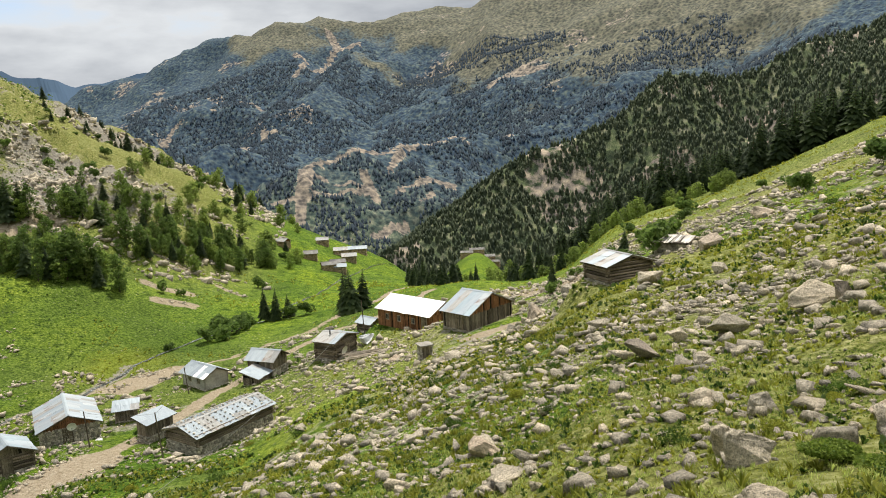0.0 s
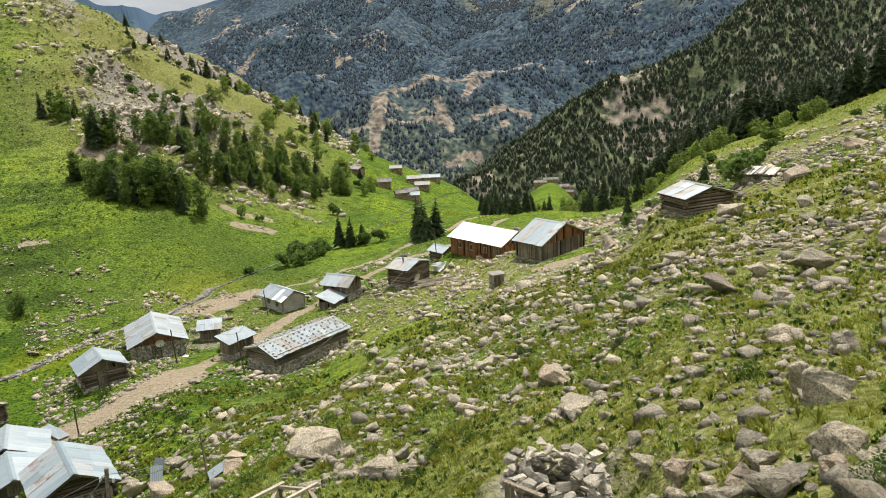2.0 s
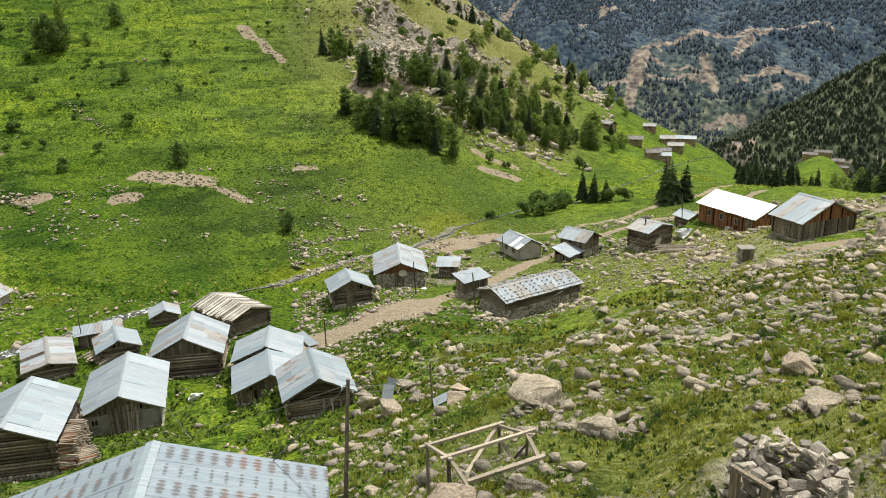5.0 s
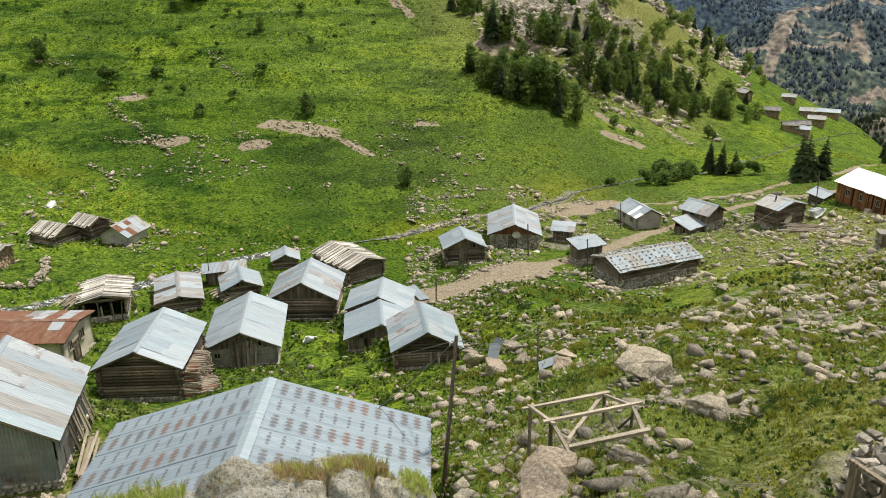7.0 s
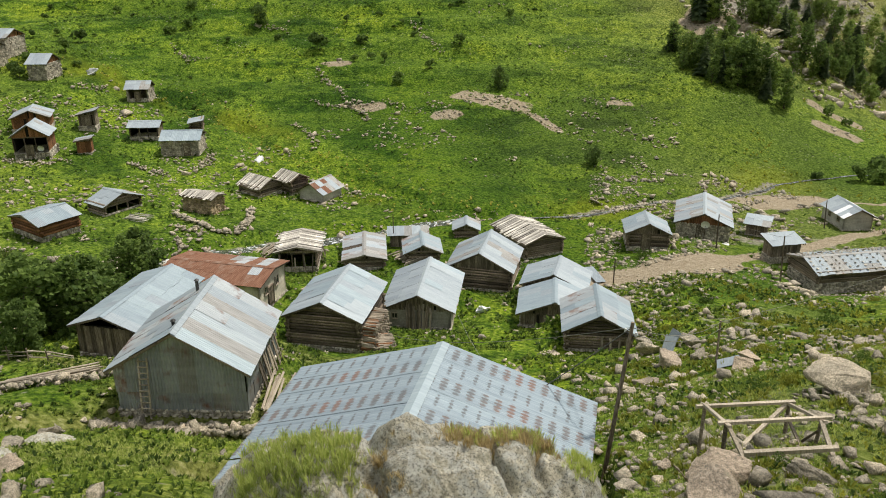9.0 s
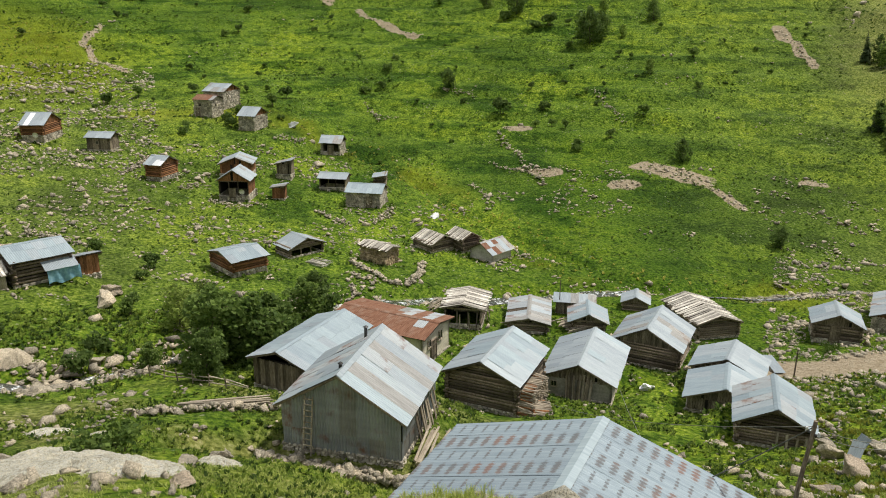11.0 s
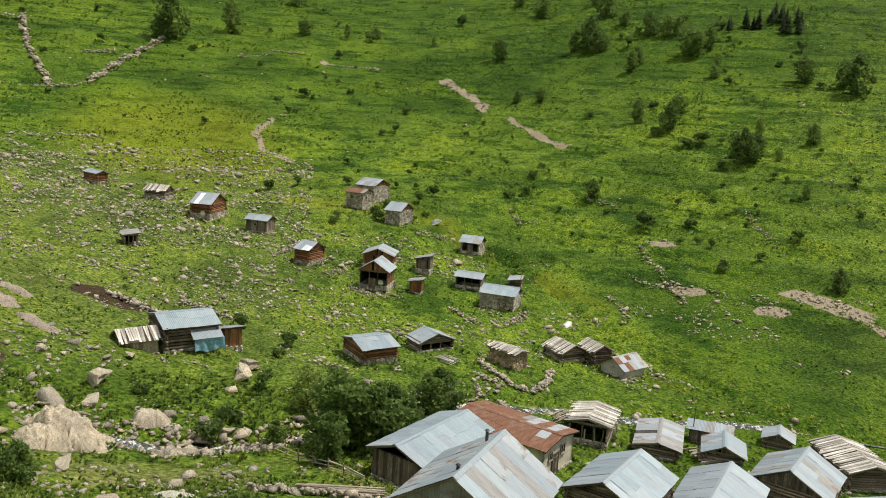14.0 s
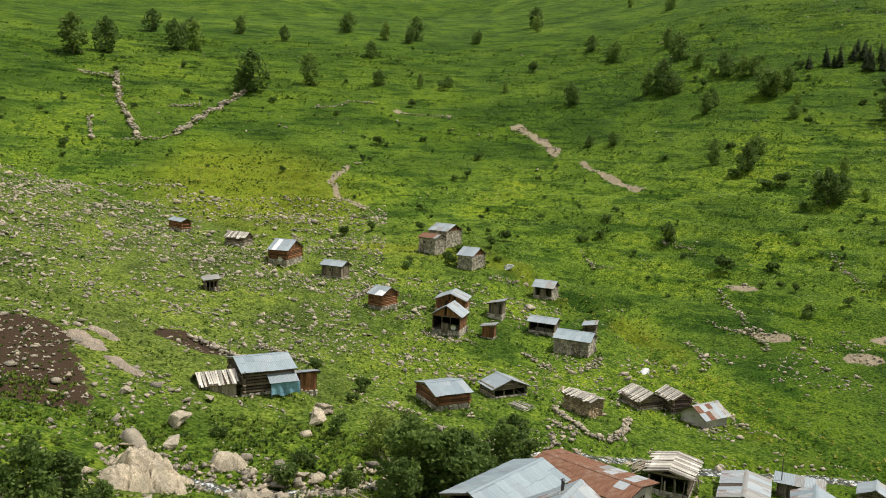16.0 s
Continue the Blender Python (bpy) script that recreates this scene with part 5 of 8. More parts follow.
def broadleaf(name, high, spread, leaves, material, label, size=0.28, low=0.14):
    """A tree leafed nearly to the ground: wavering trunk, rising limbs, leaf clusters on each, gaps between."""
    root = thing(name, Matrix.Identity(4), label, "tree", "trees on the slopes")
    t, crown = Heap(), Heap()
    bend = [Vector((0, 0, -0.6))]
    for k in range(1, 7):
        bend.append(bend[-1] + Vector((rng.uniform(-0.03, 0.03) * high, rng.uniform(-0.03, 0.03) * high, (high * 0.86 + 0.6) / 6)))
    for k in range(6):
        t.rod(bend[k], bend[k + 1], high * 0.02 * (1 - k / 6.5), high * 0.02 * (1 - (k + 1) / 6.5), 6)
    limbs = 22
    for k in range(limbs):
        u = low + (0.95 - low) * k / (limbs - 1)
        i = min(5, int(u * 6))
        q = bend[i].lerp(bend[i + 1], u * 6 - i)
        a = k * 2.4 + rng.uniform(-0.5, 0.5)
        wide = spread * (math.sin(math.pi * (0.10 + 0.74 * u)) ** 0.7) * rng.uniform(0.5, 1.1)
        e = q + Vector((math.cos(a) * wide, math.sin(a) * wide, high * rng.uniform(0.02, 0.09)))
        t.rod(q, e, high * 0.007, high * 0.002, 4)
        leaf_cloud(crown, e, spread * rng.uniform(0.26, 0.42), int(leaves * 0.6 / limbs), size, 0.9)
        leaf_cloud(crown, q.lerp(e, 0.55), spread * rng.uniform(0.28, 0.4), int(leaves * 0.35 / limbs), size, 0.9)
    leaf_cloud(crown, bend[6] + Vector((0, 0, high * 0.04)), spread * 0.28, int(leaves * 0.06), size, 1.6)
    part("trunk", t, BARK, root)
    part("crown", crown, material, root)
    return root


def conifer(name, high, spread, tiers, label, material=None):
    root = thing(name, Matrix.Identity(4), label, "tree", "conifers")
    t = Heap()
    t.rod((0, 0, -0.6), (0, 0, high * 0.96), high * 0.02, high * 0.004, 6)
    c = Heap()
    for k in range(tiers):
        u = k / (tiers - 1)
        z = high * (0.10 + 0.88 * u)
        n = max(5, int(15 * (1 - u) + 4))
        reach = spread * (1 - u) ** 0.85 + 0.04 * high * (1 - u) + 0.05
        for q in range(n):
            a = 6.283 * (q + rng.random() * 0.7) / n
            rr = reach * rng.uniform(0.6, 1.12)
            d = Vector((math.cos(a), math.sin(a), 0))
            s = Vector((-d.y, d.x, 0))
            drop = rr * rng.uniform(0.15, 0.5)
            p = Vector((0, 0, z + rng.uniform(-0.02, 0.02) * high))
            tip = p + d * rr - Vector((0, 0, drop))
            midp = p + d * rr * 0.55 - Vector((0, 0, drop * 0.35))
            wd = rr * 0.27 + 0.05
            c.add([p, midp + s * wd, tip, midp - s * wd, midp + Vector((0, 0, wd * 0.5))], [(0, 1, 4), (1, 2, 4), (2, 3, 4), (3, 0, 4)])
    part("trunk", t, BARK, root)
    part("crown", c, material or NEEDLE, root)
    return root


def shrub(name, high, spread, leaves, material, label, size=0.16):
    root = thing(name, Matrix.Identity(4), label, "shrub", "shrubs on the slopes")
    t, c = Heap(), Heap()
    for k in range(6):
        a = rng.uniform(0, 6.28)
        e = Vector((math.cos(a) * spread * rng.uniform(0.2, 0.7), math.sin(a) * spread * rng.uniform(0.2, 0.7), high * rng.uniform(0.4, 0.8)))
        t.rod((0, 0, -0.3), e, 0.03, 0.012, 4)
        leaf_cloud(c, e, spread * rng.uniform(0.3, 0.5), leaves // 6, size, min(1.0, high / spread))
    part("stem", t, BARK, root)
    part("foliage", c, material, root)
    return root


# ------------------------------------------------------------------ stones
def boulder_shape(level, seed, cuts=7, rough=0.085):
    """An angular lump: the hull of a few points, split and roughened by level."""
    r = random.Random(seed)
    bm = bmesh.new()
    for _ in range((8, 9, 9, 8, 9, 14)[level]):
        d = Vector((r.gauss(0, 1), r.gauss(0, 1), r.gauss(0, 1))).normalized() * r.uniform(0.82, 1.08)
        bm.verts.new((max(-0.86, min(0.86, d.x)), max(-0.86, min(0.86, d.y)), max(-0.8, min(0.72, d.z))))
    res = bmesh.ops.convex_hull(bm, input=bm.verts)
    bmesh.ops.delete(bm, geom=list({g for g in res["geom_interior"] + res["geom_unused"] if isinstance(g, bmesh.types.BMVert)}), context="VERTS")
    if level >= 3:
        bmesh.ops.bevel(bm, geom=bm.edges[:], offset=0.05, segments=1, affect="EDGES")
        bmesh.ops.triangulate(bm, faces=bm.faces[:])
        for _ in range(level - 2):
            bmesh.ops.subdivide_edges(bm, edges=[e for e in bm.edges if e.calc_length() > 0.13], cuts=1)
            bmesh.ops.triangulate(bm, faces=bm.faces[:])
        bm.normal_update()
        for p in bm.verts:
            q = noise.fractal(p.co * 2.1 + Vector((seed * 3.1, 0, 0)), 0.9, 2.0, 5)
            p.co += p.normal * rough * 1.2 * q
    bmesh.ops.triangulate(bm, faces=bm.faces[:])
    bm.verts.index_update()
    v = np.array([p.co[:] for p in bm.verts])
    f = [tuple(p.index for p in q.verts) for q in bm.faces]
    bm.free()
    return v, f


def boulder(x, y, sx, sy, sz, turn=0.0, seed=1, sink=0.3, level=4, material=None, label="big grey lichened granite boulder lying in the turf", tilt=0.0, z=None, name="boulder"):
    v, f = boulder_shape(level, seed)
    v = v * np.array([sx, sy, sz])
    me = bpy.data.meshes.new(name)
    me.from_pydata(v.tolist(), [], f)
    me.polygons.foreach_set("use_smooth", np.zeros(len(f), bool))
    me.materials.append(material or ROCK)
    ob = new(name, me)
    g = float(land(x, y)) if z is None else z
    ob.matrix_basis = pose(x, y, g + sz * (1 - 2 * sink), tilt, 0, turn)
    return tagged(ob, label, "boulder", "boulders on the slope")


def rock_top(x, y, lumps, seed, rough=0.16):
    """Height of a rock mass over the plan: blended lumps (x, y, top, half length, half width, turn, drop), split by joints."""
    best = np.full(np.shape(x), -1e3)
    wx, wy = x + (fbm(x, y, 0.9, 3, seed) - 0.5) * 0.5, y + (fbm(x, y, 0.9, 3, seed + 1) - 0.5) * 0.5
    for cx, cy, top, ru, rv, turn, drop in lumps:
        c, s = math.cos(radians(turn)), math.sin(radians(turn))
        u, v = ((wx - cx) * c + (wy - cy) * s) / ru, (-(wx - cx) * s + (wy - cy) * c) / rv
        best = np.maximum(best, top - drop * (np.abs(u) ** 2.6 + np.abs(v) ** 2.6))
    best = best + (fbm(x, y, 1.1, 5, seed + 2) - 0.5) * rough * 2.2 + (fbm(x, y, 0.28, 4, seed + 3, True) - 0.5) * rough * 0.75
    joint = np.abs(fbm(x + y * 0.4, y, 1.6, 3, seed + 4) - 0.5)
    return best - soft(0.035, 0.0, joint) * rough * 1.1


def rock_mass(name, lumps, label, seed, step=0.05, rough=0.16, on_land=False, material=None, category="rock outcrop"):
    reach = max(max(l[3], l[4]) for l in lumps) * 1.25
    x0, x1 = min(l[0] for l in lumps) - reach, max(l[0] for l in lumps) + reach
    y0, y1 = min(l[1] for l in lumps) - reach, max(l[1] for l in lumps) + reach
    X, Y = np.meshgrid(np.arange(x0, x1, step), np.arange(y0, y1, step), indexing="ij")
    ground = land(X, Y)
    Z = rock_top(X, Y, lumps, seed, rough) + (ground if on_land else 0)
    low = ground - 0.35
    Z = np.maximum(Z, low)
    na, nb = X.shape
    ok = Z > low + 0.01
    i, j = np.meshgrid(np.arange(na - 1), np.arange(nb - 1), indexing="ij")
    use = (ok[:-1, :-1] | ok[1:, :-1] | ok[:-1, 1:] | ok[1:, 1:])
    i, j = i[use], j[use]
    quads = np.stack([i * nb + j, (i + 1) * nb + j, (i + 1) * nb + j + 1, i * nb + j + 1], 1)
    ids, back = np.unique(quads, return_inverse=True)
    P = np.stack([X.ravel(), Y.ravel(), Z.ravel()], 1)[ids]
    me = bpy.data.meshes.new(name)
    me.from_pydata(P.tolist(), [], back.reshape(-1, 4).tolist())
    me.polygons.foreach_set("use_smooth", np.ones(len(me.polygons), bool))
    me.materials.append(material or ROCK)
    return tagged(new(name, me), label, category)


def scatter_mesh(name, shapes, places, material, label, category):
    """Many small pieces joined: places are rows of x, y, z, sx, sy, sz, turn, tilt."""
    V, F, k = [], [], 0
    places = np.asarray(places)
    for i, (v, f) in enumerate(shapes):
        x, y, z, sx, sy, sz, turn, tilt = [c[:, None] for c in places[i::len(shapes)].T]
        if not len(x):
            continue
        qx, qy, qz = v[None, :, 0] * sx, v[None, :, 1] * sy, v[None, :, 2] * sz
        qy, qz = qy * np.cos(tilt) - qz * np.sin(tilt), qy * np.sin(tilt) + qz * np.cos(tilt)
        c, s = np.cos(turn), np.sin(turn)
        V.append(np.stack([qx * c - qy * s + x, qx * s + qy * c + y, qz + z], -1).reshape(-1, 3))
        F.append((np.array(f)[None] + (k + len(v) * np.arange(len(x)))[:, None, None]).reshape(-1, len(f[0])))
        k += len(V[-1])
    V, F = np.concatenate(V), np.concatenate(F)
    me = bpy.data.meshes.new(name)
    me.vertices.add(len(V))
    me.vertices.foreach_set("co", V.ravel())
    me.loops.add(F.size)
    me.loops.foreach_set("vertex_index", F.ravel().astype(np.int32))
    me.polygons.add(len(F))
    me.polygons.foreach_set("loop_start", (np.arange(len(F)) * F.shape[1]).astype(np.int32))
    me.update(calc_edges=True)
    me.validate()
    me.materials.append(material)
    return tagged(new(name, me), label, category, kind="stuff")

# ------------------------------------------------------------------ the place
PADS += [
    (-14.70, 12.60, -16.40, -146.0, 4.75, 3.25, 1.2),
    (-34.71, 15.20, -21.74, 44.8, 3.26, 3.06, 2.6),
    (-49.75, 17.98, -25.62, 34.9, 2.25, 4.08, 2.6),
    (-56.14, 27.38, -28.51, 124.0, 2.56, 4.43, 2.6),
    (-45.18, 30.97, -28.55, 35.9, 2.80, 3.33, 2.6),
    (-45.43, 40.10, -29.87, 40.3, 2.77, 3.78, 2.6),
    (-48.11, 50.28, -31.09, 33.4, 2.97, 2.93, 2.6),
    (-36.06, 45.92, -29.27, 39.0, 2.72, 2.17, 2.6),
    (-39.22, 50.05, -30.33, 31.4, 2.63, 1.96, 2.6),
    (-30.04, 43.33, -27.67, 40.9, 2.36, 2.48, 2.6),
    (-54.24, 63.56, -33.14, 73.1, 2.46, 3.47, 2.6),
    (-64.56, 40.14, -31.55, 50.9, 1.96, 2.50, 2.6),
    (-62.18, 46.50, -32.17, 52.2, 2.01, 3.21, 2.6),
    (-44.35, 72.02, -32.45, 40.6, 2.21, 1.97, 2.6),
    (-43.89, 83.64, -33.40, 29.7, 3.00, 4.04, 2.6),
    (-24.97, 78.46, -32.43, -33.1, 2.40, 5.14, 2.6),
    (-34.23, 102.66, -34.84, 50.2, 1.95, 2.72, 2.6),
    (-25.35, 101.69, -33.43, 70.3, 1.81, 2.07, 2.6),
    (-15.55, 99.07, -30.60, 63.1, 2.52, 1.59, 2.6),
    (-12.51, 113.30, -31.37, 49.6, 1.32, 1.46, 2.6),
    (-4.98, 108.08, -29.31, 49.0, 3.21, 5.03, 2.6),
    (2.94, 91.11, -24.92, 47.0, 4.03, 2.12, 2.6),
    (14.70, 68.11, -15.12, 27.2, 2.49, 1.65, 2.6),
    (-168.91, 43.17, -21.92, 133.5, 3.22, 2.33, 2.6),
    (-162.89, 38.74, -22.79, 134.7, 1.98, 2.10, 2.6),
    (-154.46, 45.26, -24.56, 136.7, 2.83, 1.73, 2.6),
    (-144.29, 57.98, -28.93, 142.2, 2.01, 2.03, 2.6),
    (-132.18, 35.68, -28.69, 65.2, 2.67, 2.52, 2.6),
    (-120.07, 32.06, -29.84, 59.5, 2.39, 2.17, 2.6),
    (-123.55, 49.78, -30.92, 140.7, 1.65, 2.34, 2.6),
    (-114.18, 51.52, -31.72, 141.3, 2.28, 2.84, 2.6),
    (-130.29, 22.81, -27.74, 132.6, 2.18, 1.44, 2.6),
    (-148.46, 16.58, -25.45, 144.1, 1.65, 2.22, 2.6),
    (-156.26, 7.60, -24.21, 150.9, 3.37, 2.00, 2.6),
    (-167.43, -1.46, -22.12, 149.8, 1.67, 2.20, 2.6),
    (-170.34, -13.42, -19.73, 122.3, 1.07, 2.59, 2.6),
    (-81.38, 1.65, -25.50, -164.8, 2.98, 2.62, 2.6),
    (-83.28, 21.84, -28.67, -167.8, 2.64, 2.10, 2.6),
    (-89.96, 31.36, -30.09, 102.9, 2.50, 1.58, 2.6),
    (-87.24, 40.94, -31.88, 112.8, 1.20, 2.26, 2.6),
    (-92.22, 51.86, -33.02, 98.9, 2.06, 2.09, 2.6),
    (-90.59, 55.66, -33.30, 94.8, 1.47, 1.72, 2.6),
    (-86.05, 57.33, -33.46, -162.3, 2.02, 2.18, 2.6),
]

PADS += [(-38.8, 87.4, -33.6, 0, 1.6, 1.2, 1.5), (-32.0, 78.6, -32.3, 0, 1.5, 1.5, 1.5), (0.3, 11.7, -7.4, 0, 0.8, 0.8, 1.2), (-30.8, 11.3, -22.0, 44.8, 3.6, 2.2, 4.5)]
build_ground()
build_water(UPSTREAM, 2.0, "stream", "clear mountain stream foaming over stones")
build_water(BROOK[12:], 0.38, "brook", "narrow brook running through the meadow", QUIET)
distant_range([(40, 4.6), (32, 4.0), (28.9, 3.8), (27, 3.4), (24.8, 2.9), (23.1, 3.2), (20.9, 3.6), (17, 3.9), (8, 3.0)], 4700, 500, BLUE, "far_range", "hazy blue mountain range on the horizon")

# ------------------------------------------------------------------ huts and houses
big_house = hut("grey corrugated sheet roof house dug into the slope, rust marked", -14.70, 12.60, -16.40, -146.0, 10.00, 7.00, 1.57, 2.44, walls="stone", foot=1.0, gable="board", cover="spot", mix=(), sheet=0.92, pitch=0.085, category="house", name="house", skirt=1.2)
house_clad = hut("house clad in dull corrugated sheet with patched metal roof", -34.71, 15.20, -21.74, 44.8, 7.02, 6.61, 2.13, 2.35, walls="sheet", foot=0.06, gable="sheet", cover="tin", mix=(("old", 0.06), ("patch", 0.2), ("blue", 0.15)), pipes=((-0.25, -2.2, 0.35), (-0.5, 2.0, 0.7)), props=((1, 0.12, 0.62, 12, -0.3, 2.1),), category="house", name="house", pitch=0.15)
hut("weathered board shed with a smooth grey metal roof", -49.75, 17.98, -25.62, 34.9, 5.00, 8.66, 0.86, 2.26, walls="board", foot=0.1, gable=None, cover="blue", mix=(("tin", 0.3),), category="shed", name="shed")
hut("cream rendered house under a rusty red sheet roof", -56.14, 27.38, -28.51, 124.0, 5.62, 9.36, 0.50, 2.70, walls="plaster", foot=0, gable="plaster", wall_mat=CREAM, cover="rust", mix=(("patch", 0.12), ("old", 0.08)), windows=((0, 0.3, 1.45, 0.6, 0.7), (0, 0.72, 1.45, 0.5, 0.6)), front_door=(0, 0.52, 0.0), dishes=((2, 0.5, 2.6, 0.5),), category="house", name="house")
hut("dark log hut with a shiny patched metal roof", -45.18, 30.97, -28.55, 35.9, 6.09, 7.16, 1.36, 2.64, walls="log", foot=0.12, gable="log", cover="tin", mix=(("blue", 0.45),))
hut("low grey rendered hut with boarded gable and metal roof", -45.43, 40.10, -29.87, 40.3, 6.03, 8.05, 1.36, 1.69, walls="plaster", foot=0, gable="board", cover="tin", mix=(("blue", 0.1),), windows=((0, 0.82, 0.85, 0.4, 0.4),), props=((0, 0.3, 0.66, 15, -0.1, 2.3),))
hut("log hut with dark boarded gable and grey metal roof", -48.11, 50.28, -31.09, 33.4, 6.45, 6.36, 1.68, 2.18, walls="log", foot=0.1, gable="board", cover="tin", mix=(("old", 0.2), ("blue", 0.15)))
hut("pale boarded hut with a stepped metal roof", -36.06, 45.92, -29.27, 39.0, 5.94, 4.83, 1.15, 1.29, walls="board", foot=0.2, gable="board", cover="blue", mix=(("tin", 0.4),))
hut("log hut adjoining a boarded hut, shiny metal roof", -39.22, 50.05, -30.33, 31.4, 5.75, 4.42, 1.19, 2.30, walls="log", foot=0.2, gable="board", cover="tin", mix=(("blue", 0.3),))
hut("small log hut with blue-grey roof and rusty edge sheets", -30.04, 43.33, -27.67, 40.9, 5.21, 5.45, 1.37, 1.61, walls="log", foot=0.12, gable="log", cover="blue", mix=(("patch", 0.25), ("tin", 0.2)), props=((0, 0.1, 0.45, 4, 0.0, 1.5),))
hut("ramshackle log barn with a bleached shingle roof", -54.24, 63.56, -33.14, 73.1, 5.42, 7.45, 0.86, 1.76, walls="log", foot=0.1, gable="log", planks=True, miss=0.06, category="barn", name="barn")
hut("open-fronted log hut under loose bleached roof planks", -64.56, 40.14, -31.55, 50.9, 4.42, 5.49, 0.49, 2.22, walls="log", foot=0.2, gable=None, planks=True, miss=0.1, props=((1, 0.1, 0.6, 6, 0.0, 2.0), (0, 0.1, 0.9, 4, 0.0, 2.0)), open_walls=(0,))
hut("half-collapsed log hut with stained sheet and plank roof", -62.18, 46.50, -32.17, 52.2, 4.53, 6.93, 0.51, 1.21, walls="log", foot=0.2, gable="board", cover="old", mix=(("rust", 0.06), ("patch", 0.2), ("tin", 0.3)), miss=0.05)
hut("small log hut on stone footing beside the track", -44.35, 72.02, -32.45, 40.6, 4.92, 4.45, 1.14, 2.14, walls="log", foot=0.25, gable="board", cover="tin", mix=(("blue", 0.3),), front_door=(0, 0.45, 0.15))
hut("stone hut with brown boarded gable and rust-streaked roof", -43.89, 83.64, -33.40, 29.7, 6.51, 8.58, 1.34, 2.01, walls="stone", foot=1.0, gable="red", cover="tin", mix=(("patch", 0.3), ("old", 0.15)), front_door=(0, 0.47, 0.05), dishes=((0, 0.47, 2.2, 0.5),))
byre = hut("long low stone and log byre, roof weighted with stones", -24.97, 78.46, -32.43, -33.1, 5.40, 10.79, 0.80, 2.20, walls="log", foot=0.5, gable="log", cover="old", mix=(("tin", 0.6),), category="barn", name="barn")
hut("pale rendered cottage with a plain light metal roof", -34.23, 102.66, -34.84, 50.2, 4.40, 5.94, 1.08, 1.72, walls="plaster", foot=0, gable="plaster", wall_mat=WHITEWALL, cover="tin", mix=(("white", 0.15),), windows=((3, 0.2, 0.8, 0.5, 0.6), (3, 0.6, 0.8, 0.5, 0.6)), category="cottage", name="cottage")
hut("small stone hut with two stepped grey metal roofs", -25.35, 101.69, -33.43, 70.3, 4.12, 4.64, 1.10, 2.27, walls="board", foot=0.5, gable="board", cover="tin", mix=(("old", 0.3),))
hut("log cabin with patched tin roof and satellite dish", -15.55, 99.07, -30.60, 63.1, 5.54, 3.68, 0.71, 2.52, walls="log", foot=0.12, gable="log", cover="old", mix=(("tin", 0.5),), pipes=((-0.8, 0.2, 0.7),), dishes=((0, 0.75, 1.3, 0.6),), front_door=(0, 0.35, 0.2))
hut("tiny log shed with a grey metal roof", -12.51, 113.30, -31.37, 49.6, 3.13, 3.42, 0.68, 1.41, walls="log", foot=0.0, cover="tin", mix=(("blue", 0.3),), category="shed", name="shed")
hut("long reddish boarded house with a bright white metal roof", -4.98, 108.08, -30.31, 49.0, 6.91, 10.57, 1.45, 3.43, walls="board", wall_mat=REDBOARD, foot=0.12, gable="red", cover="white", mix=(), windows=((3, 0.28, 2.1, 0.5, 0.7), (3, 0.55, 2.1, 0.5, 0.7), (3, 0.78, 2.1, 0.5, 0.7)), front_door=(3, 0.05, 1.4), category="house", name="house")
hut("large weathered board barn with grey and rusty metal roof", 2.94, 91.11, -24.92, 47.0, 8.56, 4.74, 1.87, 2.16, walls="board", foot=0.12, gable="red", cover="tin", mix=(("blue", 0.3), ("patch", 0.15), ("old", 0.1)), front_door=(3, 0.25, 0.2), category="barn", name="barn")
hut("low log hut with a patchy silver roof among boulders", 14.70, 68.11, -15.12, 27.2, 5.47, 3.79, 0.77, 1.63, walls="log", foot=0.1, gable="log", cover="old", mix=(("tin", 0.55),))
hut("two-storey stone and timber house with grey metal roof", -168.91, 43.17, -21.92, 133.5, 6.93, 5.15, 1.34, 3.63, walls="stone", foot=1.0, gable="red", cover="tin", mix=(("old", 0.3),), windows=((3, 0.3, 2.3, 0.6, 0.7), (0, 0.7, 2.3, 0.6, 0.7)), category="house", name="house", fine=False, group="huts of the upper hamlet", pitch=0.18)
hut("small stone house with a dull reddish metal roof", -162.89, 38.74, -22.79, 134.7, 4.46, 4.70, 0.74, 3.54, walls="stone", foot=1.0, gable="stone", cover="rust", mix=(("old", 0.5),), windows=((3, 0.6, 2.2, 0.6, 0.6), (3, 0.2, 2.2, 0.6, 0.6), (0, 0.6, 2.2, 0.5, 0.6)), front_door=(3, 0.7, 0.05), category="house", name="house", fine=False, group="huts of the upper hamlet", pitch=0.18)
hut("stone cottage with red-boarded gable and tin roof", -154.46, 45.26, -24.56, 136.7, 6.15, 3.97, 1.45, 2.84, walls="stone", foot=1.0, gable="red", cover="tin", mix=(("blue", 0.2),), windows=((0, 0.65, 1.7, 0.5, 0.6),), category="cottage", name="cottage", fine=False, group="huts of the upper hamlet", pitch=0.18)
hut("small stone hut with dark opening and metal roof", -144.29, 57.98, -28.93, 142.2, 4.51, 4.55, 1.17, 2.41, walls="stone", foot=1.0, gable="board", cover="tin", mix=(("old", 0.3),), front_door=(3, 0.4, 0.1), fine=False, group="huts of the upper hamlet", pitch=0.18, open_walls=(3,))
hut("timber hut with a broad grey metal roof", -132.18, 35.68, -28.69, 65.2, 5.83, 5.53, 1.14, 2.33, wall_mat=REDBOARD, walls="board", foot=0.3, gable="red", cover="tin", mix=(("old", 0.2),), fine=False, group="huts of the upper hamlet", pitch=0.18)
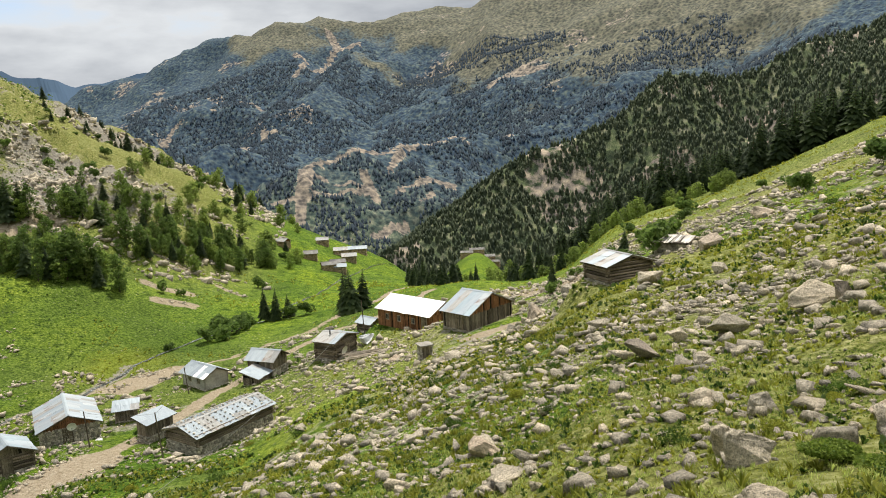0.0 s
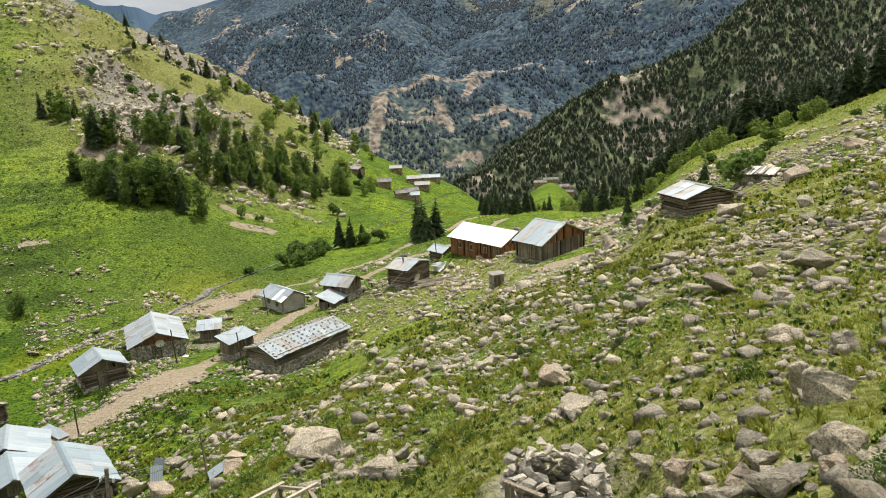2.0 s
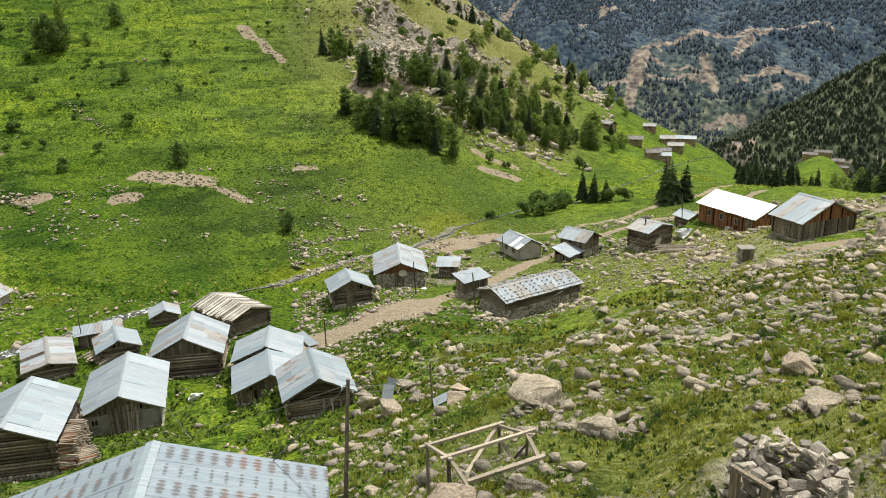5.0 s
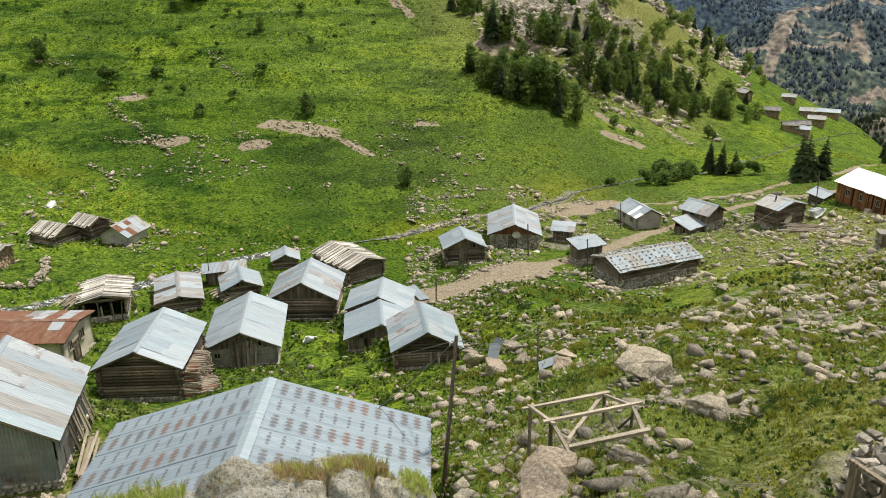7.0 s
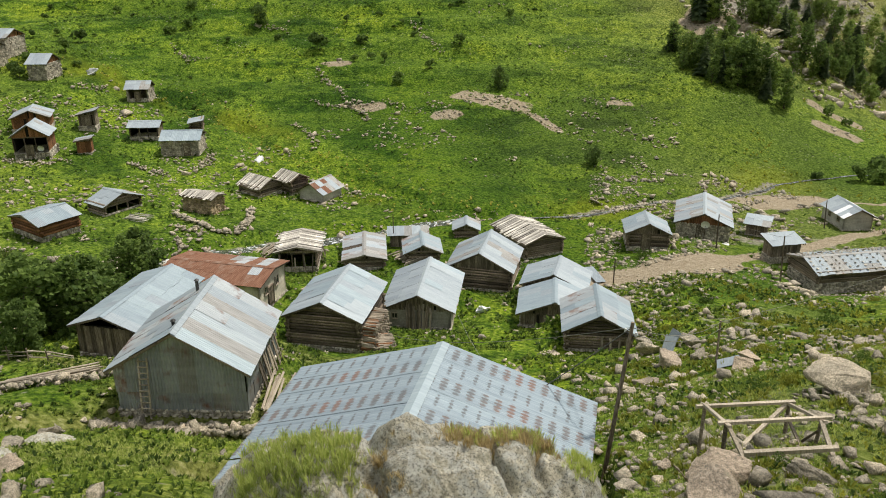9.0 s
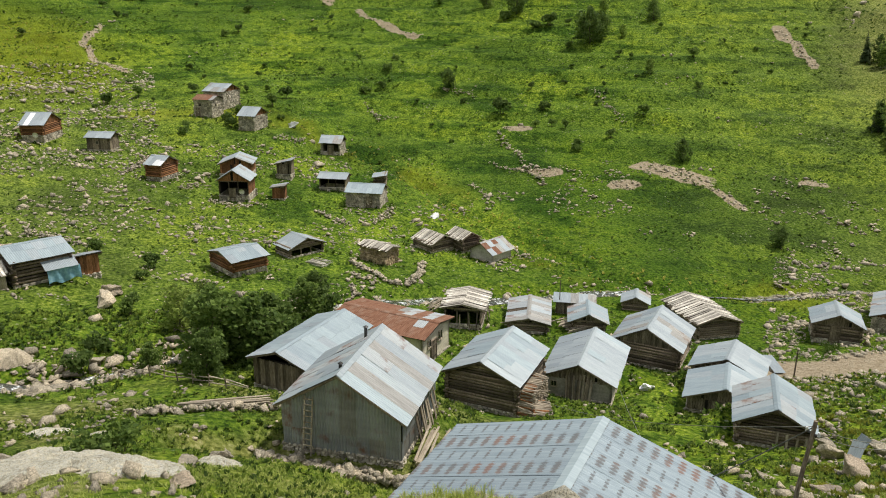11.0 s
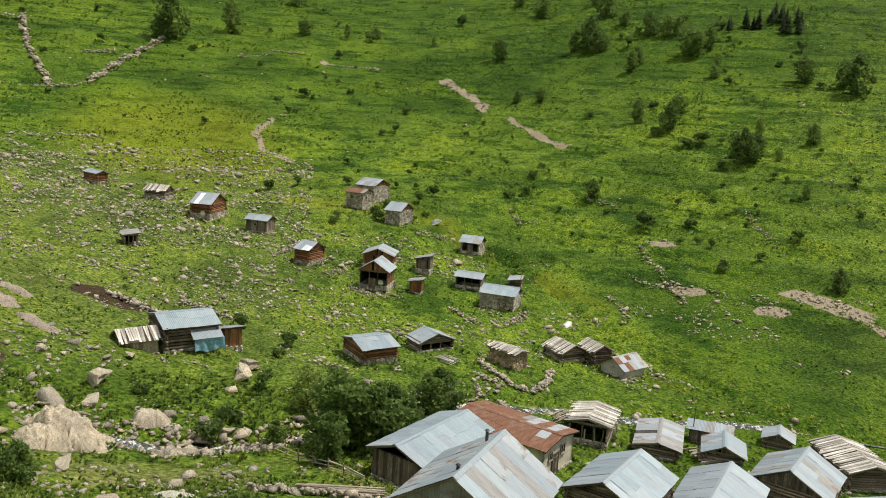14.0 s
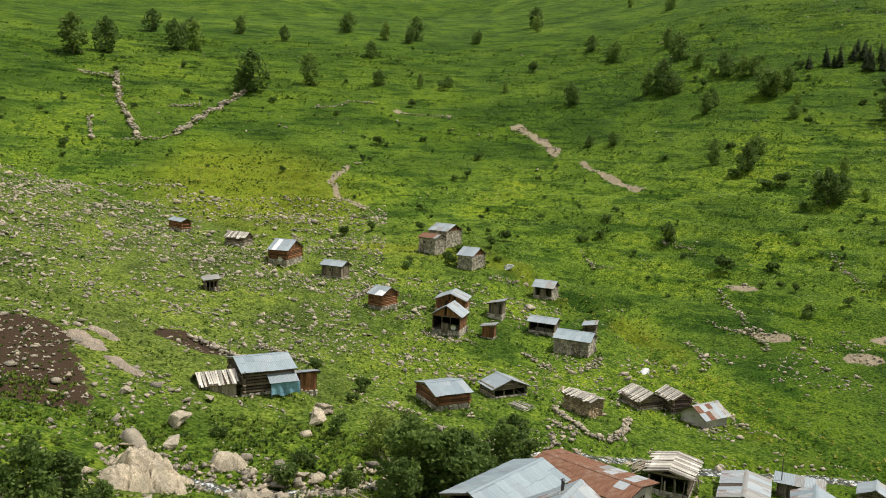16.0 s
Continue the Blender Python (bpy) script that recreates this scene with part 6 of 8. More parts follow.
hut("timber hut with porch, dish and broad metal roof", -120.07, 32.06, -29.84, 59.5, 5.28, 4.85, 1.64, 3.32, wall_mat=REDBOARD, walls="board", foot=0.35, gable="red", cover="tin", mix=(("old", 0.2),), dishes=((0, 0.2, 1.7, 0.45),), front_door=(0, 0.45, 0.3), fine=False, group="huts of the upper hamlet", pitch=0.18, open_walls=(0,))
hut("timber hut on stone footing with grey metal roof", -123.55, 49.78, -30.92, 140.7, 3.79, 5.18, 0.72, 2.16, walls="board", foot=0.3, gable="red", cover="tin", mix=(("old", 0.25),), fine=False, group="huts of the upper hamlet", pitch=0.18, open_walls=(3,))
hut("stone hut with a pale blue metal roof", -114.18, 51.52, -31.72, 141.3, 5.06, 6.17, 1.03, 2.45, walls="stone", foot=1.0, gable="board", cover="blue", mix=(), front_door=(3, 0.25, 0.0), windows=((3, 0.3, 1.5, 0.4, 0.4),), fine=False, group="huts of the upper hamlet", pitch=0.18)
hut("orange-brown log hut with a light metal roof", -130.29, 22.81, -27.74, 132.6, 4.87, 3.39, 1.12, 2.62, walls="log", wall_mat=REDBOARD, foot=0.25, gable="red", cover="tin", mix=(("white", 0.2),), fine=False, group="huts of the upper hamlet", pitch=0.18)
hut("grey board hut with a plain tin roof", -148.46, 16.58, -25.45, 144.1, 3.80, 4.94, 0.81, 2.30, walls="board", foot=0.1, gable="board", cover="tin", mix=(), windows=((3, 0.5, 1.2, 0.4, 0.5),), fine=False, group="huts of the upper hamlet", pitch=0.18)
hut("orange timber hut on stones with a silver roof", -156.26, 7.60, -24.21, 150.9, 7.24, 4.51, 1.75, 3.04, walls="log", wall_mat=REDBOARD, foot=0.4, gable="red", cover="tin", mix=(("blue", 0.2), ("white", 0.15)), dishes=((3, 0.3, 1.4, 0.5),), fine=False, group="huts of the upper hamlet", pitch=0.18)
hut("low stone and log hut with bleached plank roof", -167.43, -1.46, -22.12, 149.8, 3.84, 4.90, 1.12, 1.63, walls="log", foot=0.4, gable="log", planks=True, fine=False, group="huts of the upper hamlet", pitch=0.18)
hut("tiny log hut with a light metal roof", -170.34, -13.42, -19.73, 122.3, 2.65, 5.69, 0.54, 2.15, wall_mat=REDBOARD, walls="log", foot=0.3, gable="red", cover="tin", mix=(), fine=False, group="huts of the upper hamlet", pitch=0.18)
tarp_barn = hut("timber barn with blue-grey metal roof and tarpaulin front", -81.38, 1.65, -25.50, -164.8, 6.47, 5.73, 0.81, 2.49, walls="log", foot=0.1, gable="board", cover="blue", mix=(("tin", 0.3),), category="barn", name="barn", fine=False, group="huts of the upper hamlet", pitch=0.18)
hut("dark reddish log hut raised on stones", -83.28, 21.84, -28.67, -167.8, 5.78, 4.70, 0.68, 1.83, walls="log", wall_mat=REDBOARD, foot=0.3, gable="board", cover="blue", mix=(("tin", 0.4),), fine=False, group="huts of the upper hamlet", pitch=0.18)
hut("low log shelter with grey metal roof", -89.96, 31.36, -30.09, 102.9, 5.51, 3.67, 1.05, 1.23, walls="log", foot=0.15, gable="log", cover="tin", mix=(("old", 0.3),), fine=False, group="huts of the upper hamlet", pitch=0.18, open_walls=(0,))
hut("low hut with plank roof and ochre stone gable", -87.24, 40.94, -31.88, 112.8, 2.89, 5.02, 0.35, 2.02, walls="stone", foot=1.0, foot_mat=WARMSTONE, gable="log", planks=True, fine=False, group="huts of the upper hamlet", pitch=0.18)
hut("log hut with a bleached plank roof", -92.22, 51.86, -33.02, 98.9, 4.62, 4.69, 1.07, 1.16, walls="log", foot=0.15, gable="log", planks=True, fine=False, group="huts of the upper hamlet", pitch=0.18)
hut("narrow log granary with bleached plank roof", -90.59, 55.66, -33.30, 94.8, 3.44, 3.95, 0.88, 1.88, walls="log", foot=0.1, gable="log", planks=True, category="granary", name="granary", fine=False, group="huts of the upper hamlet", pitch=0.18)
hut("low white shed with rusty and silver roof sheets", -86.05, 57.33, -33.46, -162.3, 4.54, 4.86, 1.30, 1.16, walls="plaster", wall_mat=WHITEWALL, foot=0, gable="plaster", cover="old", mix=(("rust", 0.4), ("tin", 0.2)), category="shed", name="shed", fine=False, group="huts of the upper hamlet", pitch=0.18)


# lean-to sheds
SHED = dict(category="shed", name="shed", lean=True, walls="board", foot=0.1, gable="board", cover="tin", mix=(("old", 0.3),))
hut("small dark board shed with a sloping metal roof", -38.8, 87.4, -33.6, 108, 2.4, 3.0, 0.55, 1.5, **SHED)
hut("narrow board store raised on stones beside the track", -32.0, 78.6, -32.35, 148, 2.4, 3.9, 0.5, 2.2, **{**SHED, "foot": 0.35})
hut("long grey lean-to with a metal roof", -62.2, 52.6, -32.4, 140, 2.2, 4.6, 0.3, 1.6, **SHED)
hut("tall narrow timber store on a stone base", -130.4, 43.4, -29.6, 57, 3.2, 2.8, 0.7, 2.6, fine=False, group="huts of the upper hamlet", **{**SHED, "foot": 0.3})
hut("tiny brown timber store", -120.0, 38.8, -30.6, 57, 2.6, 2.4, 0.4, 2.0, fine=False, group="huts of the upper hamlet", **{**SHED, "wall_mat": REDBOARD})
hut("log store behind a stone hut, tin roof", -124.0, 58.6, -31.5, 60, 2.6, 4.0, 0.4, 2.0, fine=False, group="huts of the upper hamlet", **{**SHED, "walls": "log"})
hut("dark open shed half sunk in the stony slope", -125.0, -5.2, -23.7, 97, 2.6, 4.0, 0.25, 1.9, fine=False, group="huts of the upper hamlet", open_walls=(0, 1), **{**SHED, "walls": "log", "cover": "old"})
hut("low stone hut with a flat plank roof among boulders", 21.4, 74.4, -14.3, 60, 2.8, 3.6, 0.25, 1.3, planks=True, fine=False, **{**SHED, "walls": "stone", "foot": 1.0, "gable": "stone"})
hut("small far hut with a grey metal roof", -60.5, 60.0, -32.7, 45, 3.2, 3.0, 0.7, 1.2, walls="log", foot=0.1)
hut("white roofed shed half collapsed beside a ruin", -57.6, 50.6, -31.6, 52, 4.0, 4.2, 0.9, 1.0, walls="log", foot=0.1, cover="blue", mix=(("tin", 0.3), ("patch", 0.2)))
hut("lean-to with a metal roof against the shed", -43.6, 16.2, -24.2, 46, 2.3, 2.6, 0.8, 1.0, **{**SHED, "walls": "sheet", "gable": None})
hut("boarded lean-to against the stone hut", -25.9, 98.6, -33.6, 160, 2.9, 4.4, 0.8, 1.2, **{**SHED, "gable": None})
hut("brown lean-to beside the barn", -81.6, 6.0, -26.2, 15, 2.4, 3.2, 0.5, 1.8, fine=False, group="huts of the upper hamlet", **{**SHED, "wall_mat": REDBOARD})

# hamlet farther down the valley
FAR = dict(fine=False, group="huts of the far hamlet", category="hut", walls="stone", foot=1.0, gable="red", cover="dull", mix=(), foot_mat=WARMSTONE, pitch=0.3, sheet=1.4, deep=1.6)
for x, y, w, L, turn, tone in ((-50.3, 233.6, 3.2, 3.6, 62, "old"), (-41.4, 228, 3.4, 4.4, 100, "dull"), (-41.8, 253.6, 3.2, 4.2, 95, "old"), (-34.6, 217.5, 3.2, 4.4, 112, "dull"), (-31.4, 218, 3.0, 3.6, 96, "tin"),
                               (-33.0, 224, 3.4, 4.6, 105, "dull"), (-35.0, 246, 3.4, 4.6, 96, "old"), (-33.0, 252, 3.2, 4.2, 97, "tin"), (-31.6, 240, 3.4, 4.8, 97, "old"), (-30.6, 263, 3.4, 4.6, 94, "tin")):
    hut("small stone hut with a grey roof in a cluster", x, y, float(land(x, y)) - 0.2, turn, w, L, w * 0.24, 2.0, **{**FAR, "cover": tone})
for x, y, w, L, turn in ((12.5, 594, 6, 10, 85), (20.5, 604, 6, 12, 92), (29.5, 611, 7, 11, 95), (34.5, 603, 5, 8, 80)):
    hut("distant stone hut on a green spur", x, y, float(land(x, y)), turn, w, L, w * 0.2, 3.4, **FAR)

# stones that weigh down the byre's roof
stone_shapes = [boulder_shape(2, 60 + k) for k in range(6)]
stone_meshes = []
for v_, f_ in stone_shapes:
    me_ = bpy.data.meshes.new("stone")
    me_.from_pydata(v_.tolist(), [], f_)
    me_.materials.append(MASON)
    stone_meshes.append(me_)
bw, bl, br, bh = 5.40, 10.79, 0.80, 2.20
for side in (-1, 1):
    for row in (0.14, 0.33, 0.52, 0.71, 0.9):
        for k in range(13):
            px = side * bw / 2 * row
            part("roof_stone", stone_meshes[(k + int(row * 20)) % 6], None, byre, "", pose(px, -bl / 2 + bl * (k + 0.5 + rng.uniform(-0.2, 0.2)) / 13, bh + br * (1 - row) + 0.09, 0, 0, rng.uniform(0, 360)) @ Matrix.Diagonal((0.19, 0.15, 0.10, 1)))

# ------------------------------------------------------------------ things round the huts
def ladder(x, y, z, turn, lean, high, rungs):
    root = thing("ladder", pose(x, y, z, 0, 0, turn) @ pose(0, 0, 0, -lean, 0, 0), "grey wooden ladder leaning on a sheet-clad wall", "ladder")
    for s in (-0.21, 0.21):
        h = Heap()
        h.rod((s, 0, 0), (s, 0, high), 0.05, 0.045, 6)
        part("rail", h, PALE, root)
    for k in range(rungs):
        h = Heap()
        h.rod((-0.26, -0.03, 0.25 + (high - 0.4) * k / (rungs - 1)), (0.26, -0.03, 0.25 + (high - 0.4) * k / (rungs - 1) + rng.uniform(-0.02, 0.02)), 0.036, 0.036, 6)
        part("rung", h, PALE, root)


ladder(-33.41, 11.55, -21.82, 44.8, 9, 3.1, 10)


def pole(x, y, high, lean_x=0.0, lean_y=0.0, r=0.1, label="weathered wooden utility pole with wires", arms=True):
    g = float(land(x, y))
    root = thing("utility_pole", pose(x, y, g), label, "pole", "utility poles")
    h = Heap()
    top = (lean_x, lean_y, high)
    h.rod((0, 0, -0.5), top, r, r * 0.75, 8)
    part("shaft", h, LOG, root)
    if arms:
        a = Heap()
        a.rod((lean_x * 0.93 - 0.18, lean_y * 0.93, high * 0.93), (lean_x * 0.93 + 0.18, lean_y * 0.93, high * 0.93), 0.025)
        part("bracket", a, PIPE, root)
        for s in (-0.18, 0.18):
            i = Heap()
            i.rod((lean_x * 0.93 + s, lean_y * 0.93, high * 0.93), (lean_x * 0.93 + s, lean_y * 0.93, high * 0.93 + 0.12), 0.04, 0.03, 8)
            part("insulator", i, WHITEPAINT, root)
    return Vector((x + lean_x * 0.97, y + lean_y * 0.97, g + high * 0.97))


def wire(a, b, sag, r=0.012, name="cable", label="thin cable hanging between poles"):
    cu = bpy.data.curves.new(name, "CURVE")
    cu.dimensions, cu.bevel_depth, cu.bevel_resolution = "3D", r, 1
    sp = cu.splines.new("POLY")
    sp.points.add(14)
    for k in range(15):
        u = k / 14
        p = Vector(a).lerp(Vector(b), u)
        sp.points[k].co = (p.x, p.y, p.z - sag * 4 * u * (1 - u), 1)
    cu.materials.append(WIRE)
    tagged(new(name, cu), label, "cable", "cables of the village")


top1 = pole(-11.5, 17.5, 5.4, 0.25, 0.45, 0.075)
top2 = pole(-16.5, 34.7, 2.6, -0.1, 0.0, 0.07, "thin wooden post on the stony slope", False)
top3 = pole(-38.4, 57.6, 2.6, 0, 0, 0.07, "thin wooden post beside the dirt track", False)
top4 = pole(-37.1, 74.4, 3.8, -0.2, 0, 0.08, "slim wooden pole beside the brown hut", False)
top5 = pole(-28.3, 70.6, 4.6, -0.35, 0, 0.08, "slim wooden pole in front of the byre", False)
top6 = pole(-34.7, 97.1, 3.6, -0.3, 0, 0.08, "slim wooden pole beside the pale cottage", False)
top7 = pole(-12.6, 107.2, 5.2, -0.3, 0.4, 0.07, "slim bare pole beside the white roofed house", False)
top8 = pole(-62.8, 51.0, 3.8, 0, 0, 0.06, "thin pole above the lean-to roof", False)
top9 = pole(-84.4, -1.5, 4.2, 0, 0, 0.06, "thin pole behind the barn", False)
wire(top1, top2, 0.5)
wire(top1 + Vector((0, 0, -0.2)), top2 + Vector((0.1, 0, -0.3)), 0.5)
wire(top2, (-8, 62, -16), 0.8)
wire(top1, (-14.5, 17.2, float(land(-14.5, 17.2)) + 2.2), 0.05, 0.018)
wire((-14.5, 17.2, -14.6), (-34.5, 33.5, -24.2), 0.6)
wire(top5, top6, 0.6)
wire(top5, top4, 0.3)
wire((-40, 30.5, -26.5), top1, 0.7)


def timber_frame():
    """Bare frame of an unfinished shelter: two beams on posts, with rafters, braces and a low bar."""
    ox, oy = -6.6, 16.4
    g = float(land(ox, oy))
    root = thing("open_shelter", pose(ox, oy, g), "bare wooden frame of squared bleached timbers", "shelter")

    def bar(name, a, b, t=0.045, material=PALE):
        a, b = Vector(a) - Vector((ox, oy, g)), Vector(b) - Vector((ox, oy, g))
        d = b - a
        m = Matrix.Translation(a) @ d.to_track_quat("X", "Z").to_matrix().to_4x4()
        h = Heap()
        h.box(0, d.length, -t, t, -t * 0.75, t * 0.75, None, 0.006)
        part(name, h, material, root, "", m)

    def foot(x, y):
        return (x, y, float(land(x, y)) - 0.15)

    a, b, c, d = (-7.95, 16.3, -11.0), (-6.6, 18.0, -11.0), (-6.72, 14.9, -10.2), (-5.34, 16.66, -10.2)
    for p in (a, b, c, d):
        bar("post", foot(p[0] + rng.uniform(-0.05, 0.05), p[1]), (p[0], p[1], p[2] + 0.03), 0.042, BOARD)
    bar("beam", (-8.1, 16.15, -10.97), (-6.5, 18.12, -10.95))
    bar("beam", (-6.85, 14.75, -10.17), (-5.2, 16.8, -10.15))
    bar("rafter", (-8.05, 16.42, -11.0), (-6.55, 14.7, -10.1))
    bar("rafter", b, (-5.2, 16.5, -10.15))
    bar("brace", (-6.65, 17.9, -11.05), foot(-6.9, 15.6))
    bar("brace", (-6.7, 14.95, -10.25), foot(-5.75, 14.2))
    bar("brace", (-5.35, 16.6, -10.2), foot(-4.3, 15.0))
    bar("brace", (-6.55, 17.9, -11.3), foot(-5.3, 16.0), 0.035, BOARD)
    bar("brace", (-5.36, 16.6, -10.5), foot(-5.9, 16.7), 0.035, BOARD)
    bar("low_bar", (-6.0, 14.35, float(land(-6.0, 14.35)) + 0.3), (-4.55, 15.5, float(land(-4.55, 15.5)) + 0.32), 0.06)


timber_frame()


def stone_ring():
    """Ruined dry-stone pen with a door frame of two boards."""
    cx, cy = 0.35, 11.8
    g = float(land(cx, cy))
    root = thing("stone_pen", pose(cx, cy, g), "round ruined dry-stone pen with grey board doorposts", "stone pen")
    n = 0
    for row in range(7):
        z = 0.02 + row * 0.125
        rad = 0.86 - row * 0.022
        count = 17
        for k in range(count):
            a = 6.283 * (k + 0.5 * (row % 2) + rng.uniform(-0.15, 0.15)) / count
            face = math.degrees(a)
            if abs((face - 235 + 180) % 360 - 180) < 20 and row < 6:
                continue
            if row > 5 and rng.random() < 0.45:
                continue
            for ring in (0.0, -0.22):
                s = rng.uniform(0.85, 1.25)
                part("stone", stone_meshes[n % 6], None, root, "", pose((rad + ring) * math.cos(a), (rad + ring) * math.sin(a), z + rng.uniform(-0.02, 0.02), rng.uniform(-12, 12), rng.uniform(-12, 12), math.degrees(a) + 90 + rng.uniform(-15, 15)) @ Matrix.Diagonal((0.155 * s, 0.12 * s, 0.082 * s, 1)))
                n += 1
    d = Vector((math.cos(radians(235)), math.sin(radians(235)), 0))
    s = Vector((-d.y, d.x, 0))
    for q in (-0.27, 0.27):
        h = Heap()
        p = d * 0.9 + s * q
        m = Matrix.Translation(p) @ pose(0, 0, 0, 0, 0, 235)
        h.box(-0.025, 0.025, -0.075, 0.075, -0.15, 0.72, None, 0.01)
        part("doorpost", h, BOARD, root, "", m)
    h = Heap()
    h.box(-0.04, 0.04, -0.38, 0.36, 0.73, 0.77, None, 0.01)
    part("lintel", h, BOARD, root, "", Matrix.Translation(d * 0.88) @ pose(0, 0, 0, 0, 0, 235))


stone_ring()


def log_pile(x, y, z, turn, long, count, wide, label, slope=0.0, material=None, r=0.07):
    root = thing("timber_pile", pose(x, y, z, 0, 0, turn), label, "timber pile", "timber piles")
    for k in range(count):
        h = Heap()
        l = long * rng.uniform(0.6, 1.0)
        row = k % max(1, int(count / 3))
        zz = r + 0.11 * (k // max(1, int(count / 3)))
        y0 = -wide / 2 + wide * row / max(1, count / 3 - 1)
        h.rod((-l / 2 + rng.uniform(-0.3, 0.3), y0 + rng.uniform(-0.2, 0.2), zz + rng.uniform(0, 0.05)), (l / 2, y0 + rng.uniform(-0.2, 0.2), zz + slope * l + rng.uniform(0, 0.08)), r * rng.uniform(0.7, 1.2), r * 0.7, 6)
        part("pole", h, material or PALE, root)


# loose planks beside the cabin, firewood and poles by the near huts
log_pile(-11.4, 93.6, float(land(-11.4, 93.6)), 12, 5.5, 18, 2.0, "heap of loose reddish planks beside the cabin", 0.05, PALE, 0.08)
log_pile(-41.4, 9.6, float(land(-41.4, 9.6)), 70, 6.0, 14, 1.2, "long bleached poles laid along the bank", 0.0)
log_pile(-30.4, 17.2, float(land(-30.4, 17.2)), 130, 3.0, 12, 1.2, "bleached boards stacked against the sheet-clad house", 0.25, PALE, 0.09)
log_pile(-57.8, 49.8, float(land(-57.8, 49.8)) + 0.2, 80, 4.5, 30, 3.2, "tumbled bleached rafters of a collapsed roof", 0.12, PALE, 0.07)
log_pile(-61.6, 45.0, float(land(-61.6, 45.0)) + 0.1, 20, 3.4, 18, 2.4, "fallen grey roof timbers beside a hut", 0.15, PALE, 0.07)
log_pile(-68.0, 38.2, float(land(-68.0, 38.2)) + 0.1, 110, 3.0, 14, 1.6, "loose bleached timbers beside an open hut", 0.1, PALE, 0.07)
log_pile(-84.3, 31.8, float(land(-84.3, 31.8)), 30, 3.0, 14, 2.0, "grey boards of a collapsed shelter lying flat", 0.0, PLANK, 0.06)


def draped(name, x, y, z, turn, wide, high, material, label, category, fold=0.15):
    """A hanging or lying sheet with folds and thickness."""
    n, m = 22, 10
    v = []
    for side in (0, 1):
        for j in range(m + 1):
            for i in range(n + 1):
                u, w = i / n, j / m
                q = fold * (math.sin(u * 19 + 2 * w) * 0.5 + math.sin(u * 7.3 + 1.7) * 0.6) * (0.25 + w)
                v.append((wide * (u - 0.5), q - side * 0.015, -high * w * (1 - 0.12 * math.sin(u * 9))))
    k = (n + 1) * (m + 1)
    f = []
    for j in range(m):
        for i in range(n):
            a = j * (n + 1) + i
            f += [(a, a + 1, a + n + 2, a + n + 1), (k + a, k + a + n + 1, k + a + n + 2, k + a + 1)]
    me = bpy.data.meshes.new(name)
    me.from_pydata(v, [], f)
    me.polygons.foreach_set("use_smooth", np.ones(len(f), bool))
    me.materials.append(material)
    ob = new(name, me)
    ob.matrix_basis = pose(x, y, z, 0, 0, turn)
    return tagged(ob, label, category)


draped("tarpaulin", -77.91, 4.07, -24.08, -74.8, 2.98, 1.35, TARP, "faded blue tarpaulin hanging under the barn eave", "tarpaulin")
roof_slope(tarp_barn, (-4.03, 1.45), (-2.88, 2.05), -2.77, 0.20, "tin", ())
hut("low stable of grey poles with a bleached plank roof", -78.95, -2.74, -25.50, -164.8, 3.8, 4.0, 0.9, 1.5, walls="board", wall_mat=PALE, foot=0.1, gable="board", planks=True, fine=False, group="huts of the upper hamlet", category="stable", name="stable")


def heap_cover(x, y, sx, sy, sz, material, label, category, name):
    v, f = boulder_shape(3, int(abs(x * 7)) % 50, 4, 0.25)
    v = v * (sx, sy, sz)
    v[:, 2] = np.maximum(v[:, 2], -0.25 * sz)
    me = bpy.data.meshes.new(name)
    me.from_pydata(v.tolist(), [], f)
    me.materials.append(material)
    ob = new(name, me)
    ob.matrix_basis = pose(x, y, float(land(x, y)) + 0.2 * sz, 0, 0, 20)
    tagged(ob, label, category)


heap_cover(-11.5, 102.9, 1.7, 1.3, 1.1, PLASTIC, "heap wrapped in white plastic sheeting", "covered heap", "covered_mound")
heap_cover(-154.4, 54.0, 2.6, 1.5, 1.3, PLASTIC, "long heap under crumpled white sheeting", "covered heap", "covered_mound")
heap_cover(-105.1, 59.2, 1.0, 1.0, 1.1, PLASTIC, "small round heap under white sheeting", "covered heap", "covered_mound")
heap_cover(-41.2, 43.0, 0.7, 0.9, 0.7, PLASTIC, "bundle wrapped in crumpled clear sheeting", "covered heap", "covered_mound")
heap_cover(-38.3, 78.8, 0.9, 0.5, 0.3, WHITEPAINT, "upturned white tub lying before the hut", "tub", "tub")


def tin_sheet_lying(x, y, turn, tilt, wide=0.9, long=1.8):
    h = ribbed(wide, long, 0.11)
    ob = new("loose_sheet", h.mesh("loose_sheet", TIN))
    ob.matrix_basis = pose(x, y, float(land(x, y)) + 0.12, 0, tilt, turn)
    tagged(ob, "loose grey corrugated sheet lying on stones", "metal sheet", "loose sheets")


tin_sheet_lying(-16.0, 33.8, 30, -25)
tin_sheet_lying(-39.4, 57.9, 150, -4, 1.0, 3.2)
tin_sheet_lying(-21.2, 38.2, 70, -62, 0.8, 1.7)
tin_sheet_lying(-20.6, 37.4, 100, -55, 0.7, 1.5)


